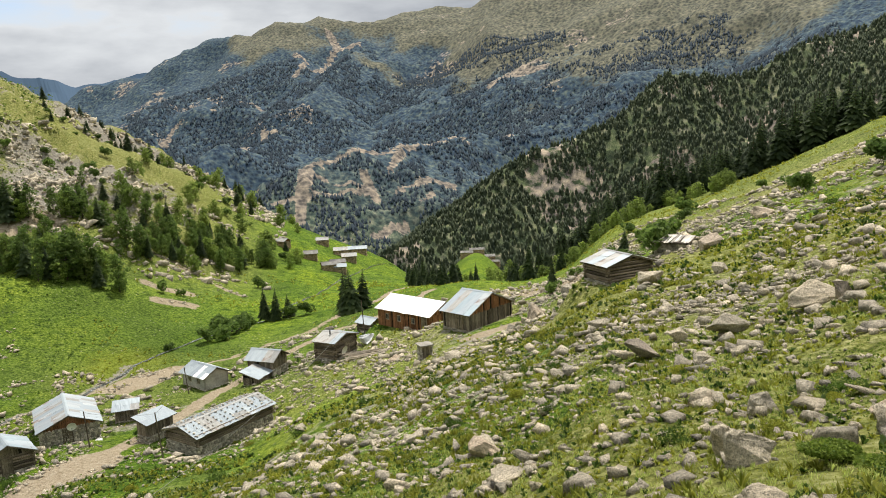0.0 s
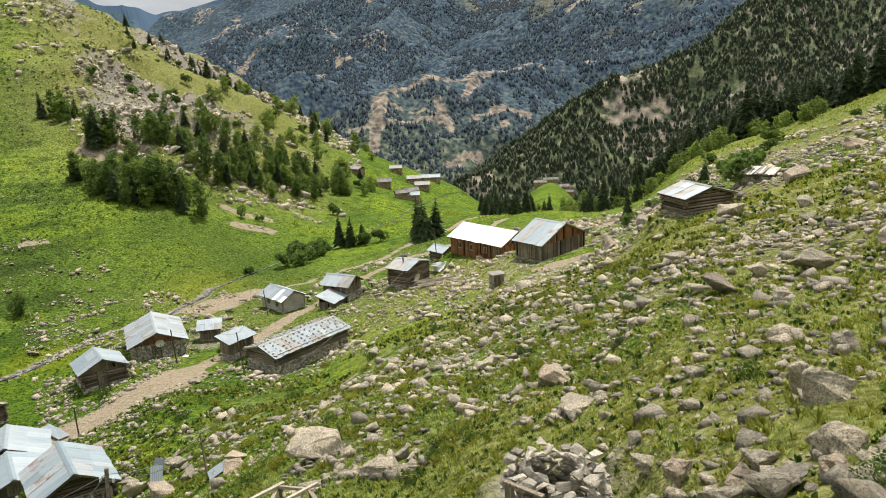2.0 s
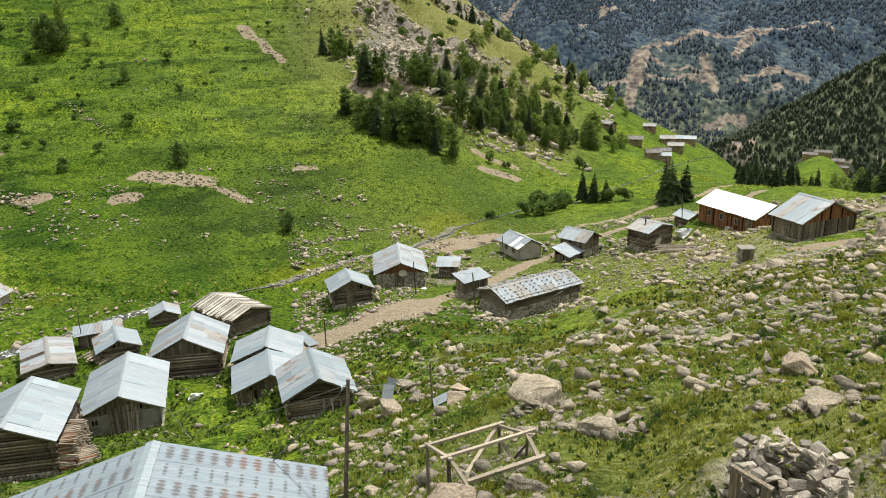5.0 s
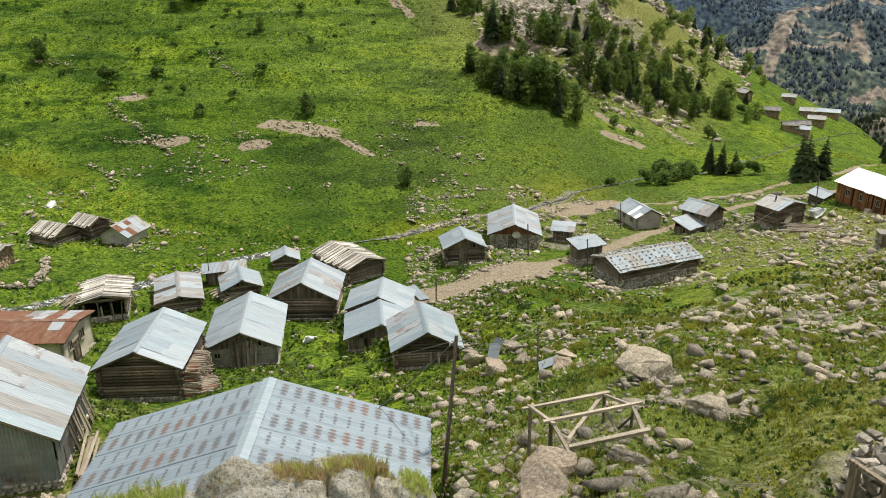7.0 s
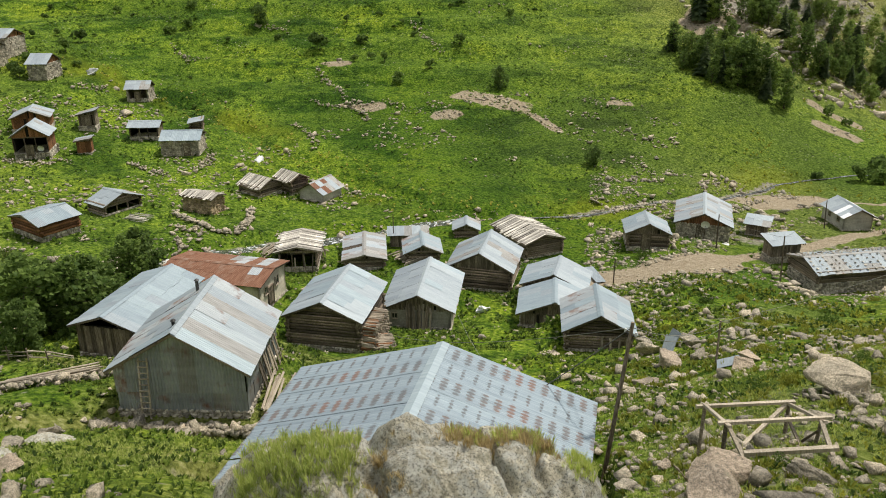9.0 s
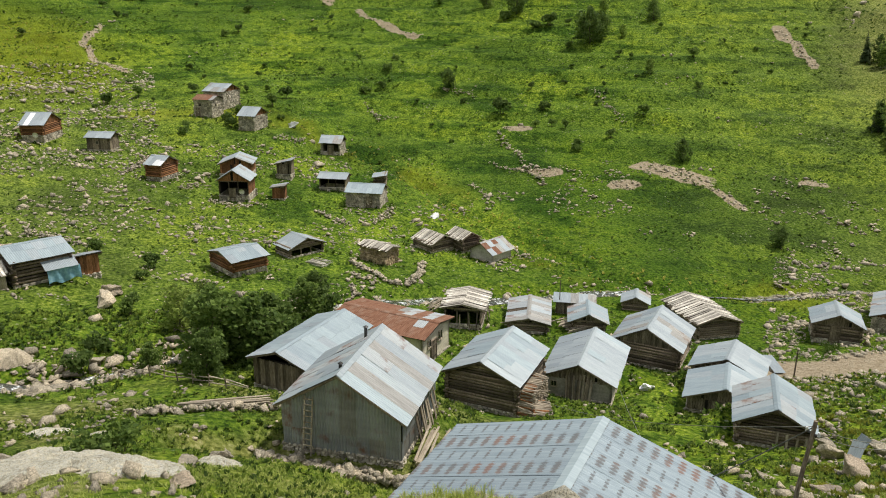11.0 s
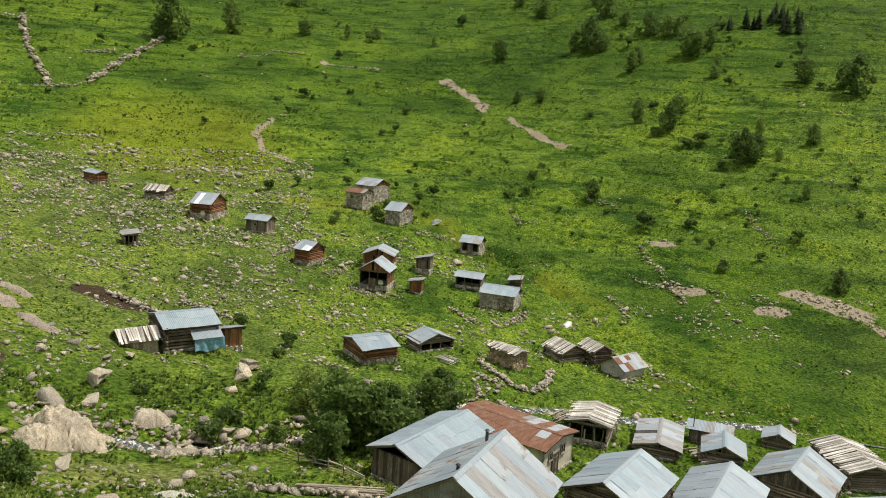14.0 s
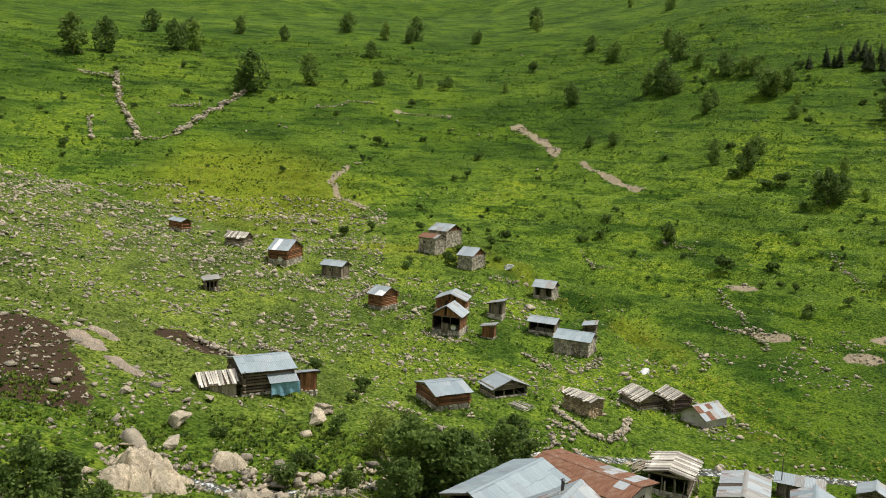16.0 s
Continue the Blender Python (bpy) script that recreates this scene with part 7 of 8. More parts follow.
def stump_oven(x, y):
    g = float(land(x, y))
    root = thing("stone_privy", pose(x, y, g, 0, 0, 25), "little stone and board privy with a flat lid", "privy")
    for k in range(4):
        c = [(-0.55, -0.55), (0.55, -0.55), (0.55, 0.55), (-0.55, 0.55)]
        m, long = wall_frame(*c[k], *c[(k + 1) % 4])
        if k == 0:
            part("door", board_panel(long, 0.0, lambda q: 1.25), BOARD, root, "", m)
        else:
            part("stone_wall", stone_panel(long, -0.5, 1.3, 0.2, 0.2), MASON, root, "", m)
    h = Heap()
    h.box(-0.75, 0.75, -0.75, 0.75, 1.3, 1.38, None, 0.02)
    part("lid", h, PLANK, root)


stump_oven(-3.1, 77.6)

# ------------------------------------------------------------------ boulders
BOULDERS = [(8.2, 77.2, 1.45, 1.0), (11.1, 71.6, 2.0, 0.6), (10.8, 30.4, 1.0, 0.75), (30, 75, 1.5, 0.6), (4.5, 11.9, 0.5, 1.0), (0.5, 26.1, 0.8, 0.7), (7.4, 29.5, 1.1, 0.6), (13.7, 29, 1.3, 0.6)]
BOULDERS += [(6.4, 15.9, 0.43, 0.9), (7.4, 13.2, 0.45, 0.7), (8.8, 46.3, 1.05, 0.6), (14.5, 56.2, 1.3, 0.6), (22.3, 67.3, 1.4, 1.0), (10, 59.1, 0.9, 0.6), (9.2, 31.3, 0.6, 0.7), (-6.6, 82.9, 1.2, 0.5)]
BOULDERS += [(-0.3, 67.9, 1.5, 0.5), (5.5, 76.6, 1.1, 0.6), (14.4, 28.3, 0.7, 0.7), (7.8, 24.5, 0.45, 0.7), (-1.9, 33.8, 0.8, 0.6), (-9.2, 72.6, 1.1, 0.5), (-13.2, 63.9, 1.0, 0.5), (18.3, 52.8, 1.0, 0.6)]
BOULDERS += [(0.7, 24.9, 0.9, 0.7), (1.1, 18.3, 0.7, 0.5), (2.2, 8.8, 0.42, 0.7), (2.1, 10.4, 0.36, 0.7), (-21.7, 41.7, 0.95, 0.7), (-24.2, 40.1, 1.1, 0.8), (-14.8, 35.0, 0.9, 0.6), (1.9, 12.2, 0.4, 0.6)]
BOULDERS += [(-7.5, 24.8, 1.45, 0.62), (-4.9, 10.9, 0.85, 0.6), (-4.3, 13.5, 0.62, 0.5), (-23.3, 39.5, 1.1, 0.8), (-18.6, 31.4, 1.05, 0.6), (-4.2, 19.7, 0.8, 0.5), (-19.1, 38.4, 0.7, 0.7), (-14.7, 33.6, 0.75, 0.7)]
BOULDERS += [(-2.9, 10.8, 0.5, 0.6), (-8.4, 13.9, 0.42, 0.5), (-8.7, 16, 0.45, 0.5), (-4.3, 22.9, 0.55, 0.7), (-21.8, 3.8, 0.6, 0.5), (-18.3, 3, 0.55, 0.5), (-25.6, 5.6, 0.6, 0.6), (-11.6, 19.7, 0.55, 0.4), (-20.1, 36.4, 1.1, 0.7)]
BOULDERS += [(-46.4, -5.3, 1.0, 0.7), (-67.2, -5.1, 1.6, 0.8), (-34.7, -2.3, 1.0, 0.6), (-30.7, -1.1, 0.8, 0.6), (-73.3, 6.6, 1.9, 0.5), (-76.7, 8, 1.5, 0.5)]
BOULDERS += [(-62.6, -5.4, 1.3, 0.7), (-60.2, 4.6, 0.9, 0.8), (-55.2, 4.9, 0.8, 0.7), (-85.5, 2.1, 1.3, 0.6), (-71.6, -10.1, 0.7, 0.7), (-71.2, -14.9, 0.8, 0.7), (-74.5, -3.2, 0.8, 0.8), (-60.5, 3.0, 1.2, 0.7)]
BOULDERS += [(2.45, 9.3, 0.38, 0.7), (2.85, 9.6, 0.34, 0.6), (2.75, 8.3, 0.5, 0.6), (3.2, 8.0, 0.34, 0.6), (3.55, 9.0, 0.4, 0.7), (4.5, 13.1, 0.5, 1.0), (-5.6, 12.5, 0.8, 0.7)]
for k, (bx, by, half, tall) in enumerate(BOULDERS):
    boulder(bx, by, half, half * rng.uniform(0.65, 0.9), half * tall, rng.uniform(-30, 30), 3 + k, 0.28, 4 if half > 0.9 or math.hypot(bx, by) < 30 else 3, ROCK if k % 3 else ROCKWARM)

# the lookout outcrop below the viewpoint, seen from above; rows of place along and across it
ALONG, ACROSS = Vector((0.665, 0.747)), Vector((-0.747, 0.665))
CREST = ACROSS * 7.5
OUTCROP = []
for u, v, top, ru, rv, drop in ((0.35, -0.2, -5.02, 1.85, 1.5, 1.7), (-1.15, -0.25, -5.10, 1.5, 1.2, 1.6), (-0.17, 0.05, -4.90, 0.42, 0.34, 0.6), (0.7, -1.4, -5.22, 1.8, 1.1, 1.6), (1.3, -0.15, -5.24, 1.0, 1.0, 1.5), (0.2, -1.9, -5.6, 2.6, 1.3, 2.0)):
    p_ = CREST + ALONG * u + ACROSS * v
    OUTCROP.append((p_.x, p_.y, top, ru, rv, math.degrees(math.atan2(ALONG.y, ALONG.x)), drop))
rock_mass("outcrop", OUTCROP, "large lichened granite outcrop with grass in its cracks", 210, 0.026, 0.20, material=ROCKPALE)
# bare slabs in the turf and rocks in the ravine
SLAB = "broad flat granite slab bare in the thin turf"
rock_mass("rock_slab", [(-27.2, -0.5, 0.45, 5.2, 3.0, 12, 0.6), (-22.6, 2.0, 0.34, 2.8, 1.6, 20, 0.5), (-31.0, -0.6, 0.2, 2.2, 1.6, 0, 0.5)], SLAB, 220, 0.09, 0.14, True, ROCKPALE)
for k, lump in enumerate(((-28.8, 6.0, 0.22, 1.7, 0.9, 30, 0.5), (-24.6, 5.3, 0.25, 1.3, 0.8, 10, 0.5), (-36.0, 2.6, 0.16, 2.2, 1.0, 0, 0.45), (-40.6, 0.4, 0.18, 2.0, 1.1, 30, 0.45))):
    rock_mass("rock_slab", [lump], SLAB, 230 + k, 0.08, 0.12, True, ROCKPALE)
rock_mass("rock_slab", [(-84.6, -15.8, 0.5, 4.2, 1.7, 38, 1.0), (-79.0, -11.2, 0.4, 3.8, 1.2, 40, 0.9), (-88.4, -14.6, 0.4, 2.6, 1.2, 50, 0.9)], "long pale bedrock slab on the hillside", 240, 0.14, 0.25, True, ROCKWARM)
rock_mass("rock_bluff", [(-54.4, -6.2, 1.7, 3.3, 2.0, 35, 2.2), (-51.8, -7.4, 1.2, 2.4, 1.8, 10, 1.8), (-56.0, -4.4, 0.9, 1.8, 1.3, 40, 1.3)], "big grooved granite bluff beside the falling stream", 250, 0.08, 0.5, True)
for k, lump in enumerate(((-61.6, -8.2, 0.9, 1.6, 0.9, 35, 1.3), (-60.6, -1.0, 1.0, 1.1, 1.6, 20, 1.4), (-55.0, 0.2, 0.7, 0.8, 1.4, 0, 1.1))):
    rock_mass("rock_bluff", [lump], "rough granite rock at the side of the stream", 260 + k, 0.09, 0.25, True)


def rail_fence(line, label):
    """Rough split-rail fence: crooked posts, two loose rails to each bay."""
    root = thing("rail_fence", Matrix.Identity(4), label, "fence")
    for p, q in zip(line[:-1], line[1:]):
        n = max(1, round(math.hypot(q[0] - p[0], q[1] - p[1]) / 1.5))
        for k in range(n):
            a = Vector((p[0] + (q[0] - p[0]) * k / n, p[1] + (q[1] - p[1]) * k / n, 0))
            b = Vector((p[0] + (q[0] - p[0]) * (k + 1.25) / n, p[1] + (q[1] - p[1]) * (k + 1.25) / n, 0))
            a.z, b.z = float(land(a.x, a.y)), float(land(b.x, b.y))
            h = Heap()
            h.rod(a - Vector((0, 0, 0.3)), a + Vector((rng.uniform(-0.12, 0.12), rng.uniform(-0.12, 0.12), rng.uniform(0.7, 1.0))), 0.055, 0.045, 6)
            part("post", h, BOARD, root)
            for hz in (0.3, 0.62):
                h = Heap()
                h.rod(a + Vector((0.05, 0.05, hz + rng.uniform(-0.08, 0.08))), b + Vector((0, 0, hz + rng.uniform(-0.12, 0.1))), 0.045, 0.035, 6)
                part("rail", h, PALE, root)


rail_fence([(-57.0, 5.6), (-54.2, 7.4), (-49.5, 9.4), (-45.0, 11.6)], "crooked grey split-rail fence above the stream")


def firewood(x, y, z, turn, long, deep, high, label):
    """Split billets stacked with their ends outwards."""
    root = thing("firewood_stack", pose(x, y, z, 0, 0, turn), label, "firewood", "firewood stacks")
    billets = []
    for k in range(6):
        h = Heap()
        h.rod((-deep / 2, 0, 0), (deep / 2 + 0.12 * (k % 3), 0.02 * (k - 3), 0), 0.06 + 0.012 * (k % 3), 0.055, 5)
        billets.append(h.mesh("billet", PALE if k % 3 else REDBOARD))
    rows_ = int(high / 0.105)
    for j in range(rows_):
        span = long * (1 - 0.35 * j / rows_)
        for i in range(int(span / 0.125)):
            part("billet", billets[rng.randrange(6)], None, root, "", pose(rng.uniform(-0.12, 0.12), -span / 2 + 0.125 * i + rng.uniform(-0.02, 0.02), 0.06 + 0.105 * j, rng.uniform(0, 90), rng.uniform(-7, 7), rng.uniform(-9, 9)))


firewood(-41.96, 32.06, -28.40, 35.9, 4.6, 0.9, 1.8, "tall stack of split orange-brown firewood by the log hut")
firewood(-40.49, 31.65, -28.60, 60.9, 3.0, 1.1, 0.9, "low heap of pale split firewood beside a stack")

# ------------------------------------------------------------------ trees
def plant(kinds, places, low=0.75, high=1.25, sink=0.0):
    for k, (x, y, s) in enumerate(places):
        ob = kinds[k % len(kinds)]
        g = float(land(x, y))
        s *= rng.uniform(low, high)
        c = copy_thing(ob, pose(x, y, g - sink * s, rng.uniform(-3, 3), rng.uniform(-3, 3), rng.uniform(0, 360)))
        c.scale = (s * rng.uniform(0.88, 1.12), s * rng.uniform(0.88, 1.12), s)


def gone(kinds):
    for ob in kinds:
        for o in (*ob.children_recursive, ob):
            bpy.data.objects.remove(o)


BIRCHY = [broadleaf("tree", 9, 2.3, 1500, LEAFDARK, "slender green broadleaf tree on the steep slope", 0.25), broadleaf("tree", 8, 2.2, 1400, LEAF, "slender green broadleaf tree on the steep slope", 0.24),
          broadleaf("tree", 10, 2.2, 1500, LEAFDARK, "slender green broadleaf tree on the steep slope", 0.26)]
PALETREE = [broadleaf("tree", 6, 2.2, 800, LEAFPALE, "pale green young tree in a thicket", 0.28), broadleaf("tree", 5, 1.9, 700, LEAFPALE, "pale green young tree in a thicket", 0.26)]
FIRS = [conifer("conifer", 11, 2.6, 20, "dark green fir tree"), conifer("conifer", 12, 2.4, 22, "dark green fir tree"), conifer("conifer", 9, 2.7, 17, "dark green fir tree")]
BUSHES = [shrub("shrub", 2.2, 1.7, 480, LEAFDARK, "round dark green shrub in the meadow", 0.22), shrub("shrub", 1.6, 1.5, 420, LEAFDARK, "round dark green shrub in the meadow", 0.2),
          shrub("shrub", 3.0, 1.6, 520, LEAFDARK, "upright green shrub in the meadow", 0.24)]
LOWBUSH = [shrub("low_bush", 0.7, 0.9, 1500, HERBDARK, "low dark green bush among the stones", 0.042), shrub("low_bush", 0.5, 1.1, 1500, HERBWARM, "low bright green bush among the stones", 0.042)]

# thicket on the far slope above the brook
THICKET = [(-107, 173, 2.6, 7, 0.75), (-92, 165, 1.4, 4, 0.9), (-89, 147, 1.2, 3, 0.75), (-82, 144, 2.2, 8, 0.75), (-74, 145, 2.4, 12, 0.95), (-70.5, 150, 2.4, 11, 0.95), (-79, 155, 2.6, 9, 0.85),
           (-84, 176, 3.4, 12, 0.8), (-84, 187, 3, 7, 0.65), (-70, 171, 2.6, 9, 0.75), (-75, 190, 3.6, 11, 0.65), (-67, 187, 3, 10, 0.7), (-62, 194, 2.6, 8, 0.75), (-56.5, 193, 2.2, 7, 0.7),
           (-51, 205, 2.4, 7, 0.7), (-63, 178, 2.2, 6, 0.65), (-66, 202, 3.6, 11, 0.6), (-54, 200, 2.2, 6, 0.7), (-60, 208, 4, 8, 0.55)]
spots = [(x + rng.gauss(0, wide), y + rng.gauss(0, wide), size) for x, y, wide, count, size in THICKET for _ in range(count)]
plant(BIRCHY, [p for k, p in enumerate(spots) if k % 6], 0.55, 1.05)
plant(FIRS, [p for k, p in enumerate(spots) if k % 6 == 0], 0.6, 0.95)
plant(PALETREE, [(x + rng.gauss(0, wide * 1.3), y + 2 + rng.gauss(0, wide * 1.3), size) for x, y, wide, count, size in THICKET for _ in range(2)], 0.5, 1.0)
plant(FIRS, [(-93, 164, 0.85), (-91.5, 166, 0.75), (-49, 230, 0.35), (-58, 214, 0.45), (-66, 214, 0.4)], 0.9, 1.1)
# along the far crest
plant(FIRS, [(-math.sin(radians(a)) * r, math.cos(radians(a)) * r, 0.6) for a, r in ((rng.uniform(13, 27), rng.uniform(262, 320)) for _ in range(40))], 0.5, 1.1)
plant(PALETREE, [(-math.sin(radians(a)) * r, math.cos(radians(a)) * r, 0.9) for a, r in ((rng.uniform(11, 22), rng.uniform(215, 300)) for _ in range(45))], 0.6, 1.1)
plant(BUSHES, [(-math.sin(radians(a)) * r, math.cos(radians(a)) * r, 1.0) for a, r in ((rng.uniform(12, 30), rng.uniform(165, 280)) for _ in range(60))], 0.5, 1.2)
# firs and scrub down by the brook
plant(FIRS, [(-33.6, 144.2, 0.55), (-35.7, 144.5, 0.55), (-18.2, 138, 0.9), (-16.6, 140, 0.75), (-19.9, 141, 0.7), (-31.5, 146, 0.5)], 0.9, 1.1)
plant(BUSHES, [(-39.2 + rng.gauss(0, 2.2), 137 + rng.gauss(0, 3), 1.3) for _ in range(9)] + [(-41.8, 128.8, 0.9), (-48.2, 127.8, 0.8), (-30.8, 143.8, 1.2), (-28, 146, 1.0)], 0.8, 1.3)
# trees behind the white roof and down the side valley
plant(FIRS, [(-math.sin(radians(a)) * r, math.cos(radians(a)) * r, 0.75) for a, r in ((rng.uniform(-9, 3.4), rng.uniform(158, 225)) for _ in range(46))], 0.5, 1.0)
plant(PALETREE, [(-math.sin(radians(a)) * r, math.cos(radians(a)) * r, 1.0) for a, r in ((rng.uniform(-14, -1), rng.uniform(165, 225)) for _ in range(26))], 0.6, 1.15)
# fir wood behind the near shoulder
plant(FIRS, [(-math.sin(radians(a)) * r, math.cos(radians(a)) * r, 1.0) for a, r in ((rng.uniform(-31, -6.5), rng.uniform(196, 228)) for _ in range(150))], 0.8, 1.3)
plant(PALETREE, [(-math.sin(radians(a)) * r, math.cos(radians(a)) * r, 1.0) for a, r in ((rng.uniform(-20, -7), rng.uniform(184, 206)) for _ in range(60))], 0.4, 0.75)
plant(BUSHES, [(23.8, 85.5, 1.2), (15.5, 96, 0.8), (19.5, 74.6, 1.3), (22, 88, 1.0), (17.5, 81, 0.9), (30, 100, 0.8), (36, 80, 1.0), (40, 92, 0.9), (34, 112, 1.0), (44, 110, 0.8), (27, 118, 0.8), (41, 74, 1.0), (46, 84, 1.0), (12.2, 92, 0.9)])
plant(FIRS, [(12.4, 96, 0.3), (13.2, 101, 0.3), (20.6, 92, 0.28)])
# meadow shrubs and single trees across the valley
ROUNDTREE = [broadleaf("tree", 6, 2.0, 1300, LEAFDARK, "single dark green tree on the meadow slope", 0.24), broadleaf("tree", 6, 2.6, 1500, LEAFDARK, "broad dark green tree on the meadow slope", 0.26),
             broadleaf("tree", 6, 1.7, 1100, LEAF, "single green tree on the meadow slope", 0.23)]
# place and height of the trees on the upper slope, then of those lower down
HIGH_TREES = [(-324, 2, 15), (-324, -3, 8), (-337, 25, 13), (-386, 57, 8), (-339, 54, 6), (-338, 72, 6), (-355, 158, 7), (-331, 158, 9), (-321, 179, 9), (-300, 173, 12), (-282, 171, 6),
              (-355, -70, 17), (-366, -59, 15), (-382, -32, 12), (-389, -24, 13), (-427, 84, 8), (-339, 85, 4.5), (-321, 105, 4.5), (-343, 125, 4)]
SLOPE_TREES = [(-288, 122, 8), (-274, 146, 9), (-272, 151, 11), (-266, 152, 8), (-237, 148, 7), (-241, 154, 5), (-264, 172, 8), (-258, 175, 9), (-255, 178, 7), (-235, 169, 9), (-232, 171, 8), (-235, 177, 7),
               (-213, 164, 4), (-201, 130, 8), (-190, 133, 7.5), (-198, 141, 6), (-164, 135, 6.5), (-158, 133, 8.5), (-158, 136, 6.5), (-170, 147, 5), (-158, 154, 5.5), (-193, 181, 7)]
NEAR_TREES = [(-184, 187, 8), (-177, 185, 10), (-166, 97, 4.5), (-134, 131, 3.4), (-246, 111, 4), (-240, 117, 4), (-155, 141, 4), (-102, 109.8, 4.2), (-71.8, 99, 3.0), (-220, 170, 4)]
plant(ROUNDTREE, [(x, y, h / 6) for x, y, h in HIGH_TREES + SLOPE_TREES + NEAR_TREES], 0.92, 1.08)
# the wood's lower edge high on the slope
plant(ROUNDTREE, [(-430 + rng.gauss(0, 12), -60 + 26 * k + rng.gauss(0, 8), rng.uniform(1.2, 2.0)) for k in range(14)], 0.8, 1.2)
plant(FIRS, [(-236 + rng.gauss(0, 8), 205 + rng.gauss(0, 7), 0.7) for _ in range(16)], 0.7, 1.1)
plant(BUSHES, [(-190, 129, 1.3), (-178, 130, 1.4), (-175, 133, 1.2), (-217, 123, 0.9), (-206, 138, 1.0), (-187, 182, 1.0), (-315, -22, 1.2), (-336, 82, 1.8), (-341, 124, 1.9), (-214, 198, 1.5)], 0.9, 1.1)
wild = []
while len(wild) < 260:
    a, r = rng.uniform(30, 107), rng.uniform(150, 420)
    x, y = -math.sin(radians(a)) * r, math.cos(radians(a)) * r
    if value_noise(np.array([x / 45 + 900]), np.array([y / 45 + 900]), 77)[0] > 0.42 and not (84 < a < 107 and r < 235):
        wild.append((x, y, rng.choice((0.4, 0.5, 0.6, 0.7, 0.8, 1.1))))
plant(BUSHES, wild, 0.7, 1.2)
# trees at the stream below the near huts
NEARTREE = [broadleaf("tree", 6.0, 2.1, 2600, LEAFDARK, "leafy green tree beside the stream", 0.2), broadleaf("tree", 5.2, 2.0, 2400, LEAFDARK, "leafy green tree beside the stream", 0.19)]
plant(NEARTREE, [(-55.4, 12.0, 1.0), (-54, 14.6, 1.0), (-57.5, 13.0, 1.05), (-62.9, 23, 0.9), (-60.8, 21, 0.8), (-56, 17, 0.95), (-59, 8.2, 0.45), (-35.2, -8.8, 0.55), (-37.5, -7.6, 0.5), (-39.5, -6.6, 0.45), (-50, 10.4, 0.6)], 0.9, 1.1)
plant(PALETREE, [(-65.8, 11.8, 0.75), (-67.5, 13, 0.6), (-70, 15, 0.5)], 0.9, 1.1)
plant(BUSHES, [(-59.1, 2.9, 0.9), (-63, 5, 0.8), (-70.5, 8.5, 0.7), (-27.5, 2.6, 0.55), (-28.6, 1.6, 0.5), (-69.5, 17, 0.8), (-52, 20, 0.7), (-66, -2, 0.6), (-89, 8, 0.7), (-84, 13, 0.7), (-80, 11, 0.6)], 0.9, 1.1)
low = []
while len(low) < 70:
    a, r = rng.uniform(-31, 60), 7 + 75 * rng.random() ** 1.3
    x, y = -math.sin(radians(a)) * r, math.cos(radians(a)) * r
    if all(math.hypot(x - p[0], y - p[1]) > max(p[4], p[5]) + 1.5 for p in PADS) and float(to_line(np.array([x]), np.array([y]), ROAD)[0]) > 3:
        low.append((x, y, 0.40 + 0.010 * r))
plant(LOWBUSH, low, 0.6, 1.1, 0.22)
gone(ROUNDTREE + BIRCHY + PALETREE + FIRS + BUSHES + LOWBUSH + NEARTREE)
shrub("juniper", 0.34, 1.05, 9000, HERB, "spreading green juniper among the stones", 0.026).matrix_basis = pose(5.6, 10.6, float(land(5.6, 10.6)) - 0.12, -12, 8)

# ------------------------------------------------------------------ stones, herbs and far woods
grid = np.random.RandomState(5)


def polar_spots(count, a0, a1, r0, r1, power=0.5):
    a = grid.uniform(a0, a1, count)
    r = (r0 ** (1 / power) + (r1 ** (1 / power) - r0 ** (1 / power)) * grid.uniform(0, 1, count)) ** power
    return -np.sin(np.radians(a)) * r, np.cos(np.radians(a)) * r, a, r


def clear_of(x, y, margin=0.3, road=True):
    ok = np.ones(len(x), bool)
    for px, py, pz, turn, hw, hl, skirt in PADS:
        c, s = math.cos(radians(turn)), math.sin(radians(turn))
        lx, ly = (x - px) * c + (y - py) * s, -(x - px) * s + (y - py) * c
        ok &= (np.abs(lx) > hw + margin) | (np.abs(ly) > hl + margin)
    if road:
        ok &= (to_line(x, y, ROAD) > 2.2) & (to_line(x, y, TRACK) > 1.4)
    return ok


def strew(name, x, y, size, shapes, material, label, flat=(0.45, 0.8), sink=0.34):
    z = land(x, y)
    sx = size * grid.uniform(0.8, 1.3, len(x))
    sy = size * grid.uniform(0.6, 1.0, len(x))
    sz = size * grid.uniform(*flat, len(x))
    rows = np.column_stack([x, y, z + sz * (1 - 2 * sink), sx, sy, sz, grid.uniform(0, 6.28, len(x)), grid.normal(0, 0.25, len(x))])
    scatter_mesh(name, shapes, rows, material, label, "stones")


FINE = [boulder_shape(2, 100 + k) for k in range(16)]
COARSE = [boulder_shape(0, 130 + k) for k in range(12)]
